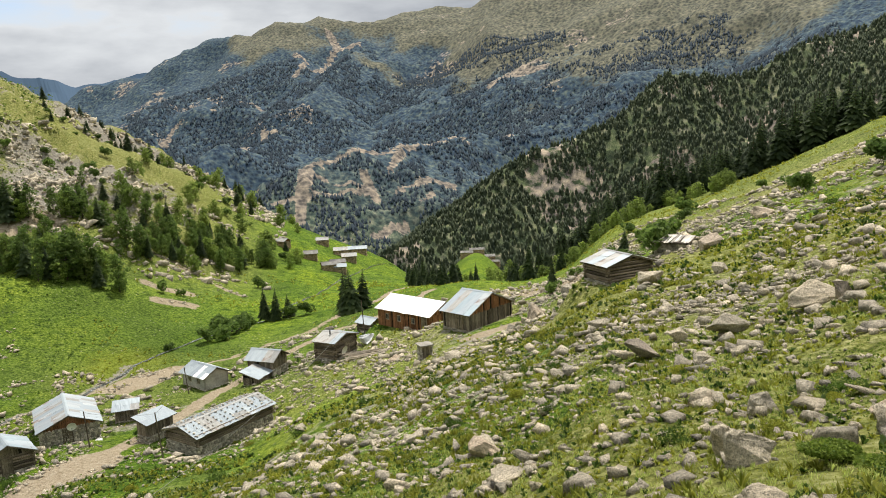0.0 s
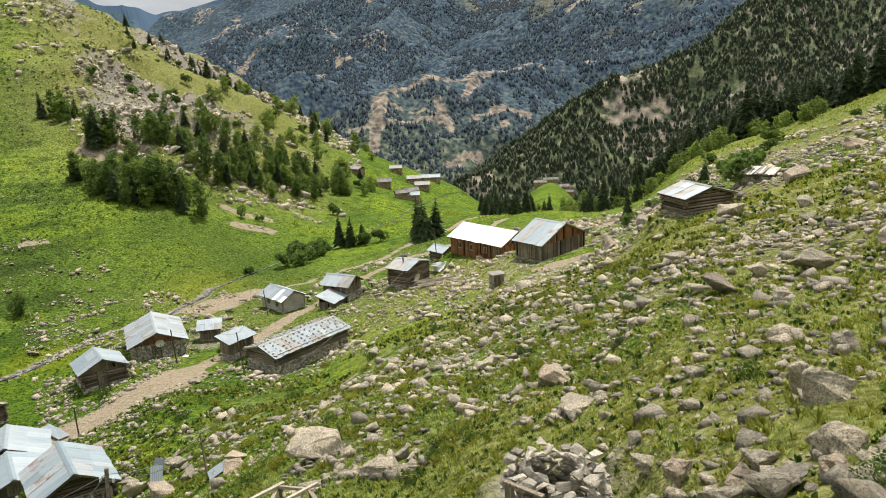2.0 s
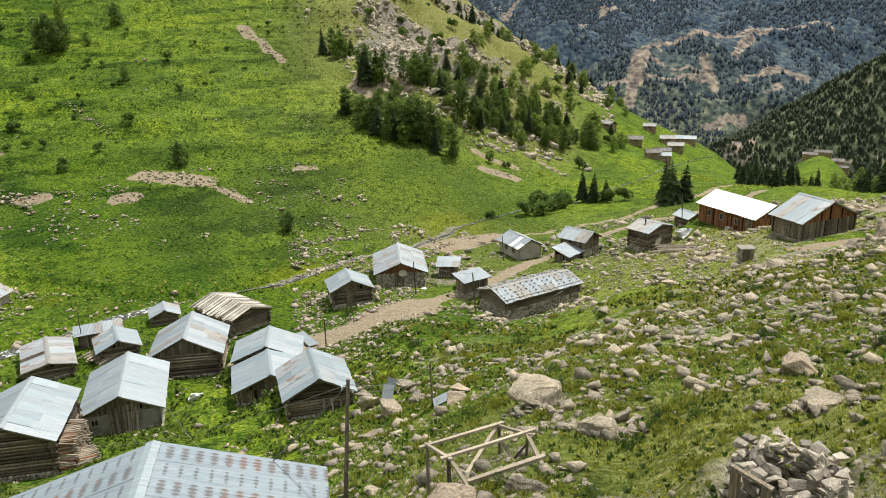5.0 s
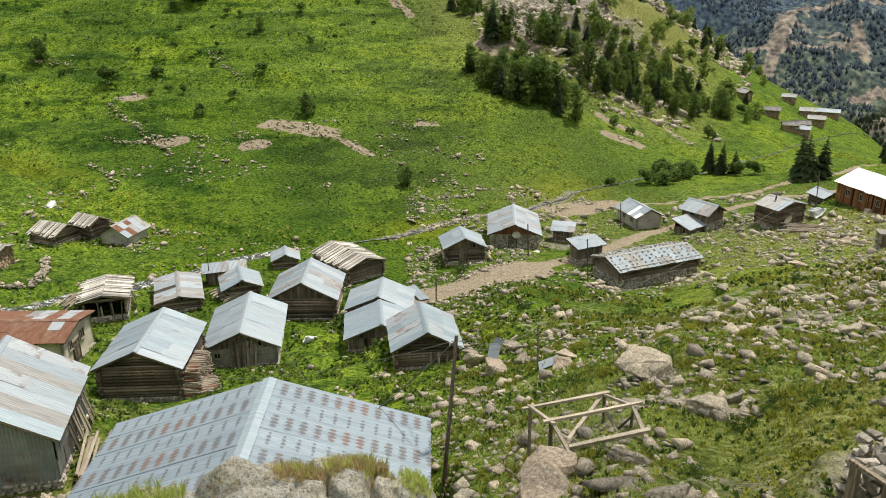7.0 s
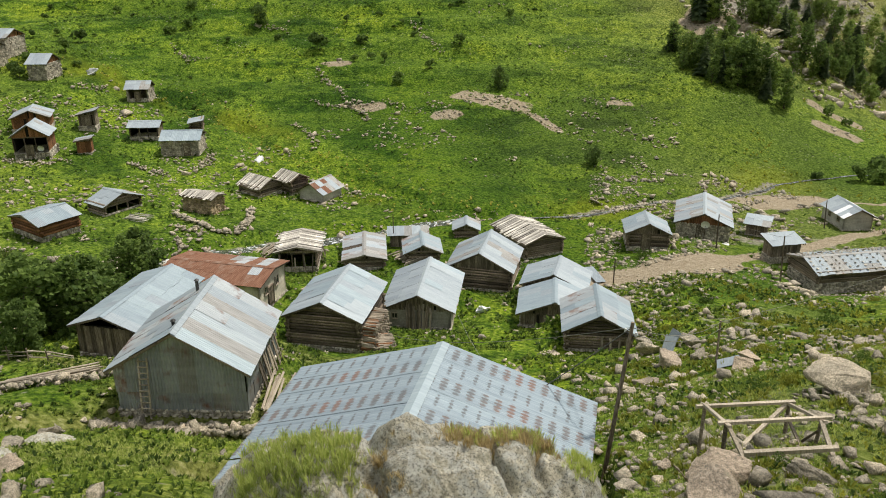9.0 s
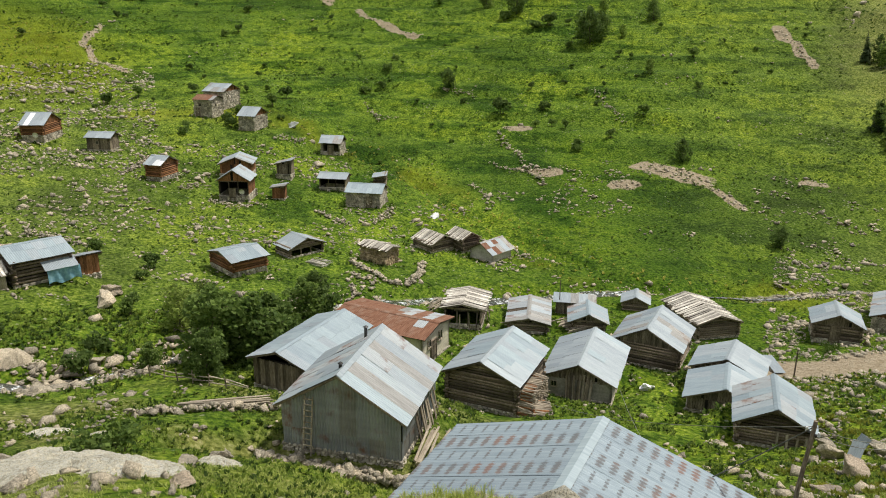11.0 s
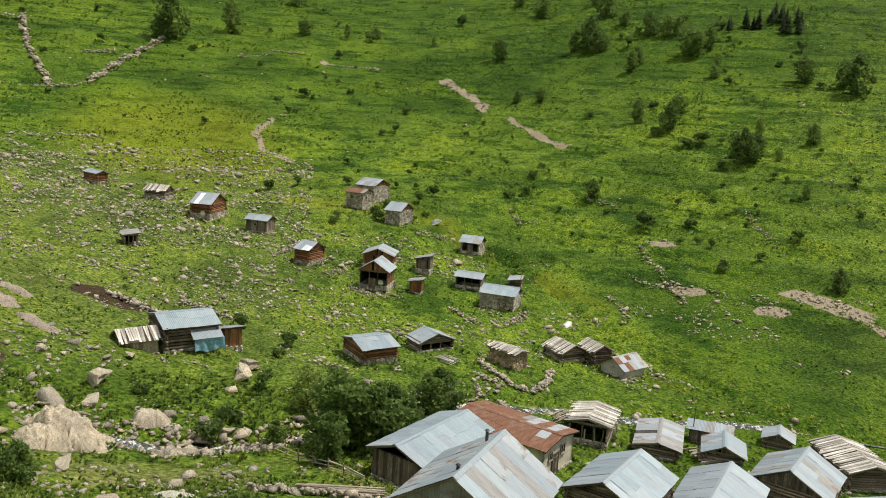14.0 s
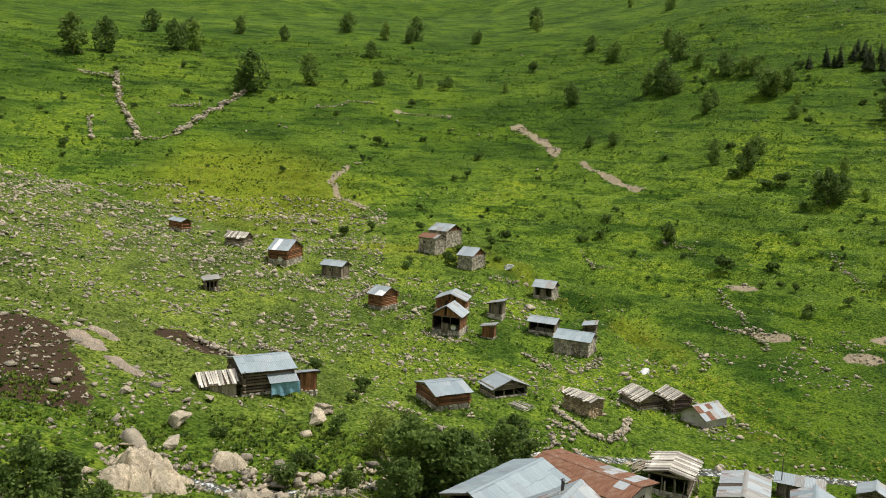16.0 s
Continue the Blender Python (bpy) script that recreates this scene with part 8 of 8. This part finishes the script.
# stony near slope
x, y, a, r = polar_spots(60000, -34, 36, 7, 125, 0.62)
patch = fbm(x, y, 9, 3, 31) * 0.65 + fbm(x, y, 2.6, 2, 38) * 0.35
keep = (patch > 0.478 - 0.05 * soft(0, -25, a) + 0.04 * soft(60, 110, r) - 0.02 * grid.uniform(-1, 2, len(x))) & clear_of(x, y) & (np.hypot(x - 0.35, y - 11.8) > 1.6)
x, y, r = x[keep], y[keep], r[keep]
size = np.exp(grid.normal(math.log(0.092), 0.80, len(x))).clip(0.03, 0.66) * (0.70 + 0.0046 * r)
near_ = r < 42
strew("stones", x[near_], y[near_], size[near_], FINE, ROCK, "countless pale granite stones strewn over the turf", (0.35, 0.8))
strew("stones", x[~near_], y[~near_], size[~near_] * 1.1, COARSE, ROCK, "countless pale granite stones strewn over the turf")
# round the huts, along the streams and on the hamlet's slope
x, y, a, r = polar_spots(40000, 30, 108, 12, 215, 0.62)
patch = fbm(x, y, 12, 3, 39) * 0.6 + fbm(x, y, 3, 2, 40) * 0.4
stream_d = np.minimum(to_line(x, y, UPSTREAM), to_line(x, y, BROOK[13:18]) + 2.2)
keep = ((patch > 0.585 - 0.125 * soft(72, 88, a) * soft(55, 75, r) - 0.06 * soft(60, 72, a) * soft(70, 90, r) + 0.07 * soft(58, 48, a) * soft(62, 76, r) - 0.13 * soft(56, 40, r) * soft(44, 54, a)) | (stream_d < 3.2)) & clear_of(x, y) & ~((r > 150) & (a < 80))
x, y, r = x[keep], y[keep], r[keep]
strew("stones", x, y, np.exp(grid.normal(math.log(0.2), 0.5, len(x))).clip(0.07, 0.9) * (0.7 + 0.004 * r), COARSE, ROCK, "grey stones scattered in the meadow and stream")
x, y, a, r = polar_spots(5200, 70, 100, 48, 78, 0.6)
keep = to_line(x, y, UPSTREAM) < 3.0
strew("stones", x[keep], y[keep], np.exp(grid.normal(math.log(0.28), 0.5, keep.sum())).clip(0.1, 0.9), COARSE, ROCK, "rounded wet stones lining the stream bed")


def stone_row(line, wide, size, step, name="dry_stone_wall", label="low tumbled dry-stone wall", high=2):
    """A field wall: stones heaped along a line."""
    xs, ys = [], []
    for p, q in zip(line[:-1], line[1:]):
        n = max(2, int(math.hypot(q[0] - p[0], q[1] - p[1]) / step))
        for k in range(n):
            for _ in range(high):
                xs.append(p[0] + (q[0] - p[0]) * k / n + grid.normal(0, wide / 2))
                ys.append(p[1] + (q[1] - p[1]) * k / n + grid.normal(0, wide / 2))
    x, y = np.array(xs), np.array(ys)
    s = np.exp(grid.normal(math.log(size), 0.3, len(x)))
    z = land(x, y) + s * 0.3 + grid.uniform(0, size * 1.6, len(x)) * 0.8
    rows = np.column_stack([x, y, z, s * 1.2, s * 0.9, s * 0.7, grid.uniform(0, 6.28, len(x)), grid.normal(0, 0.3, len(x))])
    ob = scatter_mesh(name, COARSE, rows, ROCK, label, "stone wall")
    ob["kind"] = "structure"


stone_row([(-85.4, 36.4), (-80, 36.3), (-76.1, 36.6), (-75.1, 38.6), (-79.8, 43), (-85.7, 46.5)], 0.5, 0.26, 0.35, high=4)
stone_row([(-75.3, 31.9), (-67.1, 29.2)], 0.5, 0.24, 0.4, high=3)
stone_row([(-333, -50), (-295, -43), (-262, -33)], 1.0, 0.6, 0.7, high=3)
stone_row([(-267, -22), (-293, -14), (-324, -1)], 1.2, 0.7, 0.7, high=3)
stone_row([(-272, -49), (-250, -44.4)], 0.9, 0.5, 0.7)
stone_row([(-256, -36.6), (-265, -25.3), (-267, -21.5)], 0.8, 0.45, 0.7)
stone_row([(-300, -27), (-303, -17)], 1.0, 0.5, 0.6, high=3)
stone_row([(-307, 25), (-312, 38), (-317, 50)], 0.9, 0.45, 0.8)
stone_row([(-326, -62), (-329, -54), (-328, -48)], 1.2, 0.5, 0.6, high=3)
stone_row([(-40.6, 4.8), (-40, 9), (-39.4, 12.4)], 0.5, 0.22, 0.3, high=4)
stone_row([(-137, 92), (-128, 90), (-118, 86), (-108, 84)], 1.0, 0.32, 0.8)
stone_row([(-96, -6), (-91, -1), (-90, 3)], 0.6, 0.3, 0.4, high=3)
for line in ([(-131.7, 17.6), (-140.7, 23.1)], [(-117.8, 27.0), (-115.2, 29.8), (-115.9, 34.8)], [(-147.2, 48.0), (-149.4, 54.2)], [(-104.4, 48.5), (-110.9, 54.7)], [(-99.2, 1.5), (-93.2, 7.4)],
             [(-79.7, 14.8), (-77.1, 17.9)], [(-79.3, 33.8), (-74.9, 35.0)], [(-112, 42), (-104, 44)], [(-128, 28), (-124, 24)]):
    stone_row(line, 0.9, 0.24, 0.35, label="low line of pale rubble between the huts", high=3)
for line in ([(-125, 82.8), (-119, 83.2), (-116, 87.5)], [(-172.8, 77.8), (-161.5, 76.3), (-160.8, 80.7)], [(-113.5, 90.9), (-107, 91.6)], [(-117.9, 73.7), (-107.3, 71.4), (-104.4, 68.3)],
             [(-136.2, 117), (-128.1, 114.1), (-120.4, 112)], [(-166.8, 96), (-156.8, 98.9)]):
    stone_row(line, 0.8, 0.26, 0.6, label="broken line of stones along an old terrace", high=2)
stone_row([(-34.4, 9.4), (-28.9, 14.9)], 0.35, 0.24, 0.2, "retaining_wall", "low dry-stone retaining wall before the house", 7)


def tuft_shape(blades, high, spread, wide):
    v, f = [], []
    for k in range(blades):
        a = rng.uniform(0, 6.28)
        d = np.array([math.cos(a), math.sin(a)])
        s = np.array([-d[1], d[0]]) * wide * rng.uniform(0.7, 1.3)
        lean, h = spread * rng.uniform(0.3, 1.0), high * rng.uniform(0.6, 1.15)
        b = d * spread * 0.25 * rng.random()
        m = b + d * lean * 0.45
        t = b + d * lean
        n = len(v)
        v += [(*(b - s * 0.5), -0.05), (*(b + s * 0.5), -0.05), (*(m + s), h * 0.62), (*(m - s), h * 0.62), (*t, h)]
        f += [(n, n + 1, n + 2), (n, n + 2, n + 3), (n + 3, n + 2, n + 4)]
    return np.array(v), f


HERBS = [tuft_shape(7, 0.8, 0.9, 0.22) for _ in range(8)]
CLUMPS = [tuft_shape(4, 0.75, 1.0, 0.34) for _ in range(8)]
BLADES = [tuft_shape(16, 1.0, 0.55, 0.035) for _ in range(8)]


def sow(name, x, y, size, shapes, material, label, lift=0.0):
    z = land(x, y) + lift
    s = size * grid.uniform(0.7, 1.35, len(x))
    rows = np.column_stack([x, y, z, s, s, s * grid.uniform(0.7, 1.2, len(x)), grid.uniform(0, 6.28, len(x)), grid.normal(0, 0.15, len(x))])
    scatter_mesh(name, shapes, rows, material, label, "plants")


x, y, a, r = polar_spots(52000, -34, 106, 5, 72, 0.72)
keep = clear_of(x, y, 0.1) & (fbm(x, y, 4, 3, 61) > 0.44)
x, y, r = x[keep], y[keep], r[keep]
half = grid.uniform(0, 1, len(x)) < 0.72
sunny = np.degrees(np.arctan2(-x, y)) < 24 + grid.normal(0, 6, len(x))
warm, lush = half & sunny, half & ~sunny
sow("herbs", x[warm], y[warm], 0.045 + 0.0026 * r[warm], HERBS, HERBWARM, "yellow-green herbs and turf on the sunny slope")
sow("herbs", x[lush], y[lush], 0.065 + 0.0030 * r[lush], HERBS, HERB, "bright green meadow herbs covering the slope")
sow("herbs", x[~half], y[~half], 0.07 + 0.0034 * r[~half], HERBS, HERBDARK, "dark green nettles and dock in clumps")
x, y, a, r = polar_spots(52000, 26, 107, 62, 420, 0.62)
keep = clear_of(x, y, 0.1) & (fbm(x, y, 14, 4, 62) * 0.6 + fbm(x, y, 3.5, 2, 67) * 0.4 > grid.uniform(0.44, 0.64, len(x)))
x, y, r = x[keep], y[keep], r[keep]
sow("herbs", x, y, 0.14 + 0.0013 * r, CLUMPS, HERBDARK, "dark green herb clumps over the far meadow")
x, y, a, r = polar_spots(70000, 26, 107, 62, 420, 0.62)
keep = clear_of(x, y, 0.1) & (fbm(x, y, 20, 4, 69) * 0.6 + fbm(x, y, 4, 2, 70) * 0.4 > grid.uniform(0.40, 0.60, len(x)))
x, y, r = x[keep], y[keep], r[keep]
sow("herbs", x, y, 0.10 + 0.0010 * r, CLUMPS, MEADOWLEAF, "fresh green herbs thick over the far meadow")
x, y, a, r = polar_spots(7000, -34, 26, 62, 200, 0.6)
keep = clear_of(x, y, 0.1) & (fbm(x, y, 10, 3, 63) > 0.52)
sow("herbs", x[keep], y[keep], 0.16 + 0.0012 * r[keep], HERBS, HERBWARM, "yellow green herb clumps between the stones")
# yellow flowers in the wet meadow
x, y, a, r = polar_spots(9000, 36, 106, 80, 250, 0.6)
keep = (soft(42, 18, np.hypot((x + 222) * 0.8, (y - 2) * 1.1)) + soft(9, 2, to_line(x, y, BROOK[4:18])) > grid.uniform(0.2, 1.2, len(x))) & clear_of(x, y)
sow("flowers", x[keep], y[keep], 0.22 + 0.0008 * r[keep], HERBS, FLOWER, "yellow flowers crowding the damp meadow")
# short grass of the near slope
SHORT = [tuft_shape(9, 0.9, 0.7, 0.05) for _ in range(8)]
x, y, a, r = polar_spots(30000, -34, 100, 5, 36, 0.72)
keep = clear_of(x, y, 0.1) & (np.hypot(x - 0.35, y - 11.8) > 1.0) & (fbm(x, y, 2.5, 3, 68) > 0.48 + 0.04 * soft(30, 60, a))
sow("grass", x[keep], y[keep], 0.075 + 0.0022 * r[keep], SHORT, GRASS, "short yellow-green grass between the stones")
SPRIGS = [tuft_shape(4, 0.8, 0.9, 0.07) for _ in range(8)]
x, y, a, r = polar_spots(34000, -34, 28, 5, 46, 0.7)
keep = clear_of(x, y, 0.1) & (np.hypot(x - 0.35, y - 11.8) > 1.0) & (fbm(x, y, 3.2, 3, 96) > 0.40)
sow("grass", x[keep], y[keep], 0.040 + 0.0009 * r[keep], SPRIGS, HERBWARM, "fine yellow-green turf blades on the stony slope")
# small heaps of cleared stones
for hx, hy, wide, count in ((1.3, 18.6, 0.75, 70), (-4.3, 20.3, 0.8, 50), (-7.2, 23.6, 0.7, 40), (11.5, 42, 2.2, 110), (16.5, 40, 2.6, 120)):
    strew("stones", hx + grid.normal(0, wide, count), hy + grid.normal(0, wide * 0.6, count), np.exp(grid.normal(math.log(0.17), 0.35, count)), FINE, ROCK, "small heap of pale stones cleared from the turf", (0.5, 0.9), 0.2)
x, y, a, r = polar_spots(26000, -34, 44, 5, 34, 0.62)
keep = clear_of(x, y, 0.1) & (np.hypot(x - 0.35, y - 11.8) > 1.0) & (fbm(x, y, 1.8, 3, 99) > 0.44)
sow("herbs", x[keep], y[keep], 0.026 + 0.0015 * r[keep], CLUMPS, HERB, "small-leaved green herbs matting the turf")
# ferns in clusters
x, y, a, r = polar_spots(420, -34, 34, 6, 60, 0.6)
x, y = np.repeat(x, 9) + grid.normal(0, 0.32, 9 * len(x)), np.repeat(y, 9) + grid.normal(0, 0.32, 9 * len(y))
keep = clear_of(x, y, 0.2) & (np.hypot(x - 0.35, y - 11.8) > 1.1)
sow("ferns", x[keep], y[keep], 0.13 + 0.0030 * np.hypot(x, y)[keep], [tuft_shape(14, 0.8, 0.95, 0.10) for _ in range(6)], HERBWARM, "bright green fern clumps between the stones")
# rubble and nettles round the huts
rx, ry = [], []
for px, py, pz, turn, hw, hl, skirt in PADS:
    c, s = math.cos(radians(turn)), math.sin(radians(turn))
    for _ in range(90):
        u, v = grid.uniform(-hw - 1.9, hw + 1.9), grid.uniform(-hl - 1.9, hl + 1.9)
        if (abs(u) > hw + 0.15 or abs(v) > hl + 0.15) and px * px + py * py > 400:
            rx.append(px + u * c - v * s)
            ry.append(py + u * s + v * c)
rx, ry = np.array(rx), np.array(ry)
keep = clear_of(rx, ry, 0.12, False) & (fbm(rx, ry, 2.4, 2, 97) > 0.42)
rx, ry = rx[keep], ry[keep]
half = grid.uniform(0, 1, len(rx)) < 0.6
strew("stones", rx[half], ry[half], np.exp(grid.normal(math.log(0.15), 0.45, half.sum())).clip(0.06, 0.5), COARSE, ROCK, "loose pale rubble at the feet of the huts")
sow("herbs", rx[~half], ry[~half], 0.42 + 0 * rx[~half], HERBS, HERBDARK, "dark nettles growing round the huts")
# gravel on the screes
gx, gy = [], []
for line, wide in SCREES:
    for p, q in zip(line[:-1], line[1:]):
        for _ in range(int(9 * math.hypot(q[0] - p[0], q[1] - p[1]) * wide / 3)):
            u = grid.uniform()
            gx.append(p[0] + (q[0] - p[0]) * u + grid.normal(0, wide * 0.55))
            gy.append(p[1] + (q[1] - p[1]) * u + grid.normal(0, wide * 0.55))
strew("gravel", np.array(gx), np.array(gy), np.exp(grid.normal(math.log(0.24), 0.45, len(gx))).clip(0.1, 0.9), COARSE, ROCK, "pale broken stones of the scree patches")
# grass on the outcrop
def tufts(u0, u1, v0, v1, count, tall, material, label):
    u, v = grid.uniform(u0, u1, count), grid.uniform(v0, v1, count)
    u, v = u + grid.normal(0, 0.08, count), v + grid.normal(0, 0.08, count)
    x, y = CREST.x + ALONG.x * u + ACROSS.x * v, CREST.y + ALONG.y * u + ACROSS.y * v
    z = rock_top(x, y, OUTCROP, 210, 0.20)
    ok = fbm(x, y, 0.45, 2, 66) > 0.40
    x, y, z = x[ok], y[ok], z[ok]
    s = tall * grid.uniform(0.5, 1.2, len(x))
    scatter_mesh("grass", BLADES, np.column_stack([x, y, z - 0.01, s, s, s, grid.uniform(0, 6.28, len(x)), grid.normal(0, 0.12, len(x))]), material, label, "grass")


BLADES = [tuft_shape(18, 1.0, 0.6, 0.022) for _ in range(8)]
tufts(-2.0, -0.75, -0.7, 0.02, 420, 0.15, GRASS, "tall yellow-green grass growing on the outcrop")
tufts(-2.0, -1.1, -1.5, -0.6, 300, 0.15, GRASS, "tall yellow-green grass growing on the outcrop")
tufts(0.25, 1.35, -0.22, 0.14, 330, 0.13, DRYGRASS, "dry straw-coloured grass tufts in rock cracks")
tufts(0.3, 1.4, -0.15, 0.2, 200, 0.13, GRASS, "yellow-green grass tufts in rock cracks")
tufts(-0.6, -0.2, -0.75, -0.3, 120, 0.11, DRYGRASS, "dry straw-coloured grass tufts in rock cracks")
tufts(1.5, 1.9, -0.5, -0.1, 120, 0.12, GRASS, "yellow-green grass tufts in rock cracks")

# woods on the far spur and mountains
FAR_TREE = []
for k in range(5):
    v, f = [(0, 0, 1.0)], []
    for lvl, (zz, rad) in enumerate(((0.55, 0.16), (0.0, 0.27))):
        for q in range(5):
            aa = 6.283 * (q + 0.5 * lvl) / 5 + k
            v.append((rad * math.cos(aa) * rng.uniform(0.7, 1.3), rad * math.sin(aa) * rng.uniform(0.7, 1.3), zz + rng.uniform(-0.06, 0.06)))
    f += [(0, 1 + q, 1 + (q + 1) % 5) for q in range(5)]
    for q in range(5):
        f += [(1 + q, 6 + q, 6 + (q + 1) % 5), (1 + q, 6 + (q + 1) % 5, 1 + (q + 1) % 5)]
    FAR_TREE.append((np.array(v), f))


def woods(count, a0, a1, r0, r1, size, keep_above, seed, label):
    x, y, a, r = polar_spots(count, a0, a1, r0, r1, 0.6)
    ok = (fbm(x, y, 130, 4, seed) * 0.6 + fbm(x, y, 35, 3, seed + 1) * 0.4) > keep_above
    ok &= (r > 720) | (a < -6)
    for line, wide in FAR_LINES:
        ok &= to_line(x, y, line) > wide * 0.9
    x, y = x[ok], y[ok]
    z = land(x, y)
    ok = z < 150 + 330 * (fbm(x, y, 260, 3, seed + 2) - 0.3) + 130 * soft(-60, -700, x)
    x, y, z = x[ok], y[ok], z[ok]
    s = size * grid.uniform(0.55, 1.2, len(x))
    rows = np.column_stack([x, y, z - 1, s * 1.15, s * 1.15, s, grid.uniform(0, 6.28, len(x)), 0 * s])
    scatter_mesh("far_woods", FAR_TREE, rows, FARWOOD if r1 < 1400 else HAZEWOOD, label, "woods")


woods(32000, -34, 12, 520, 1350, 9, 0.31, 71, "dense dark fir woods on the rocky spur")
# single cones, too far off to show more
FAR_TREE = [(np.array([(0, 0, 1.0)] + [(0.3 * math.cos(1.571 * q + k), 0.3 * math.sin(1.571 * q + k), 0.0) for q in range(4)]), [(0, 1 + q, 1 + (q + 1) % 4) for q in range(4)]) for k in range(4)]
woods(80000, -34, 28, 1350, 3300, 10.5, 0.45, 73, "woods on the distant mountain, haze tinted into their colour")
# outcrops on the rocky crest across the valley, loose rock on its slopes
x, y, a, r = polar_spots(9000, 12, 36, 172, 330, 0.6)
keep = fbm(x, y, 30, 5, 32) * 0.7 + fbm(x, y, 7, 3, 98) * 0.3 + 0.12 * soft(180, 250, r) > 0.60
strew("stones", x[keep], y[keep], np.exp(grid.normal(math.log(0.62), 0.55, keep.sum())).clip(0.25, 1.9), COARSE, ROCK, "grey rock outcrops on the dry crest", (0.5, 1.1), 0.44)
x, y, a, r = polar_spots(3000, 30, 107, 135, 400, 0.6)
keep = (fbm(x, y, 22, 4, 64) > 0.56) & clear_of(x, y)
strew("stones", x[keep], y[keep], np.exp(grid.normal(math.log(0.3), 0.5, keep.sum())).clip(0.1, 1.2), COARSE, ROCK, "pale loose rocks on the green terraces")
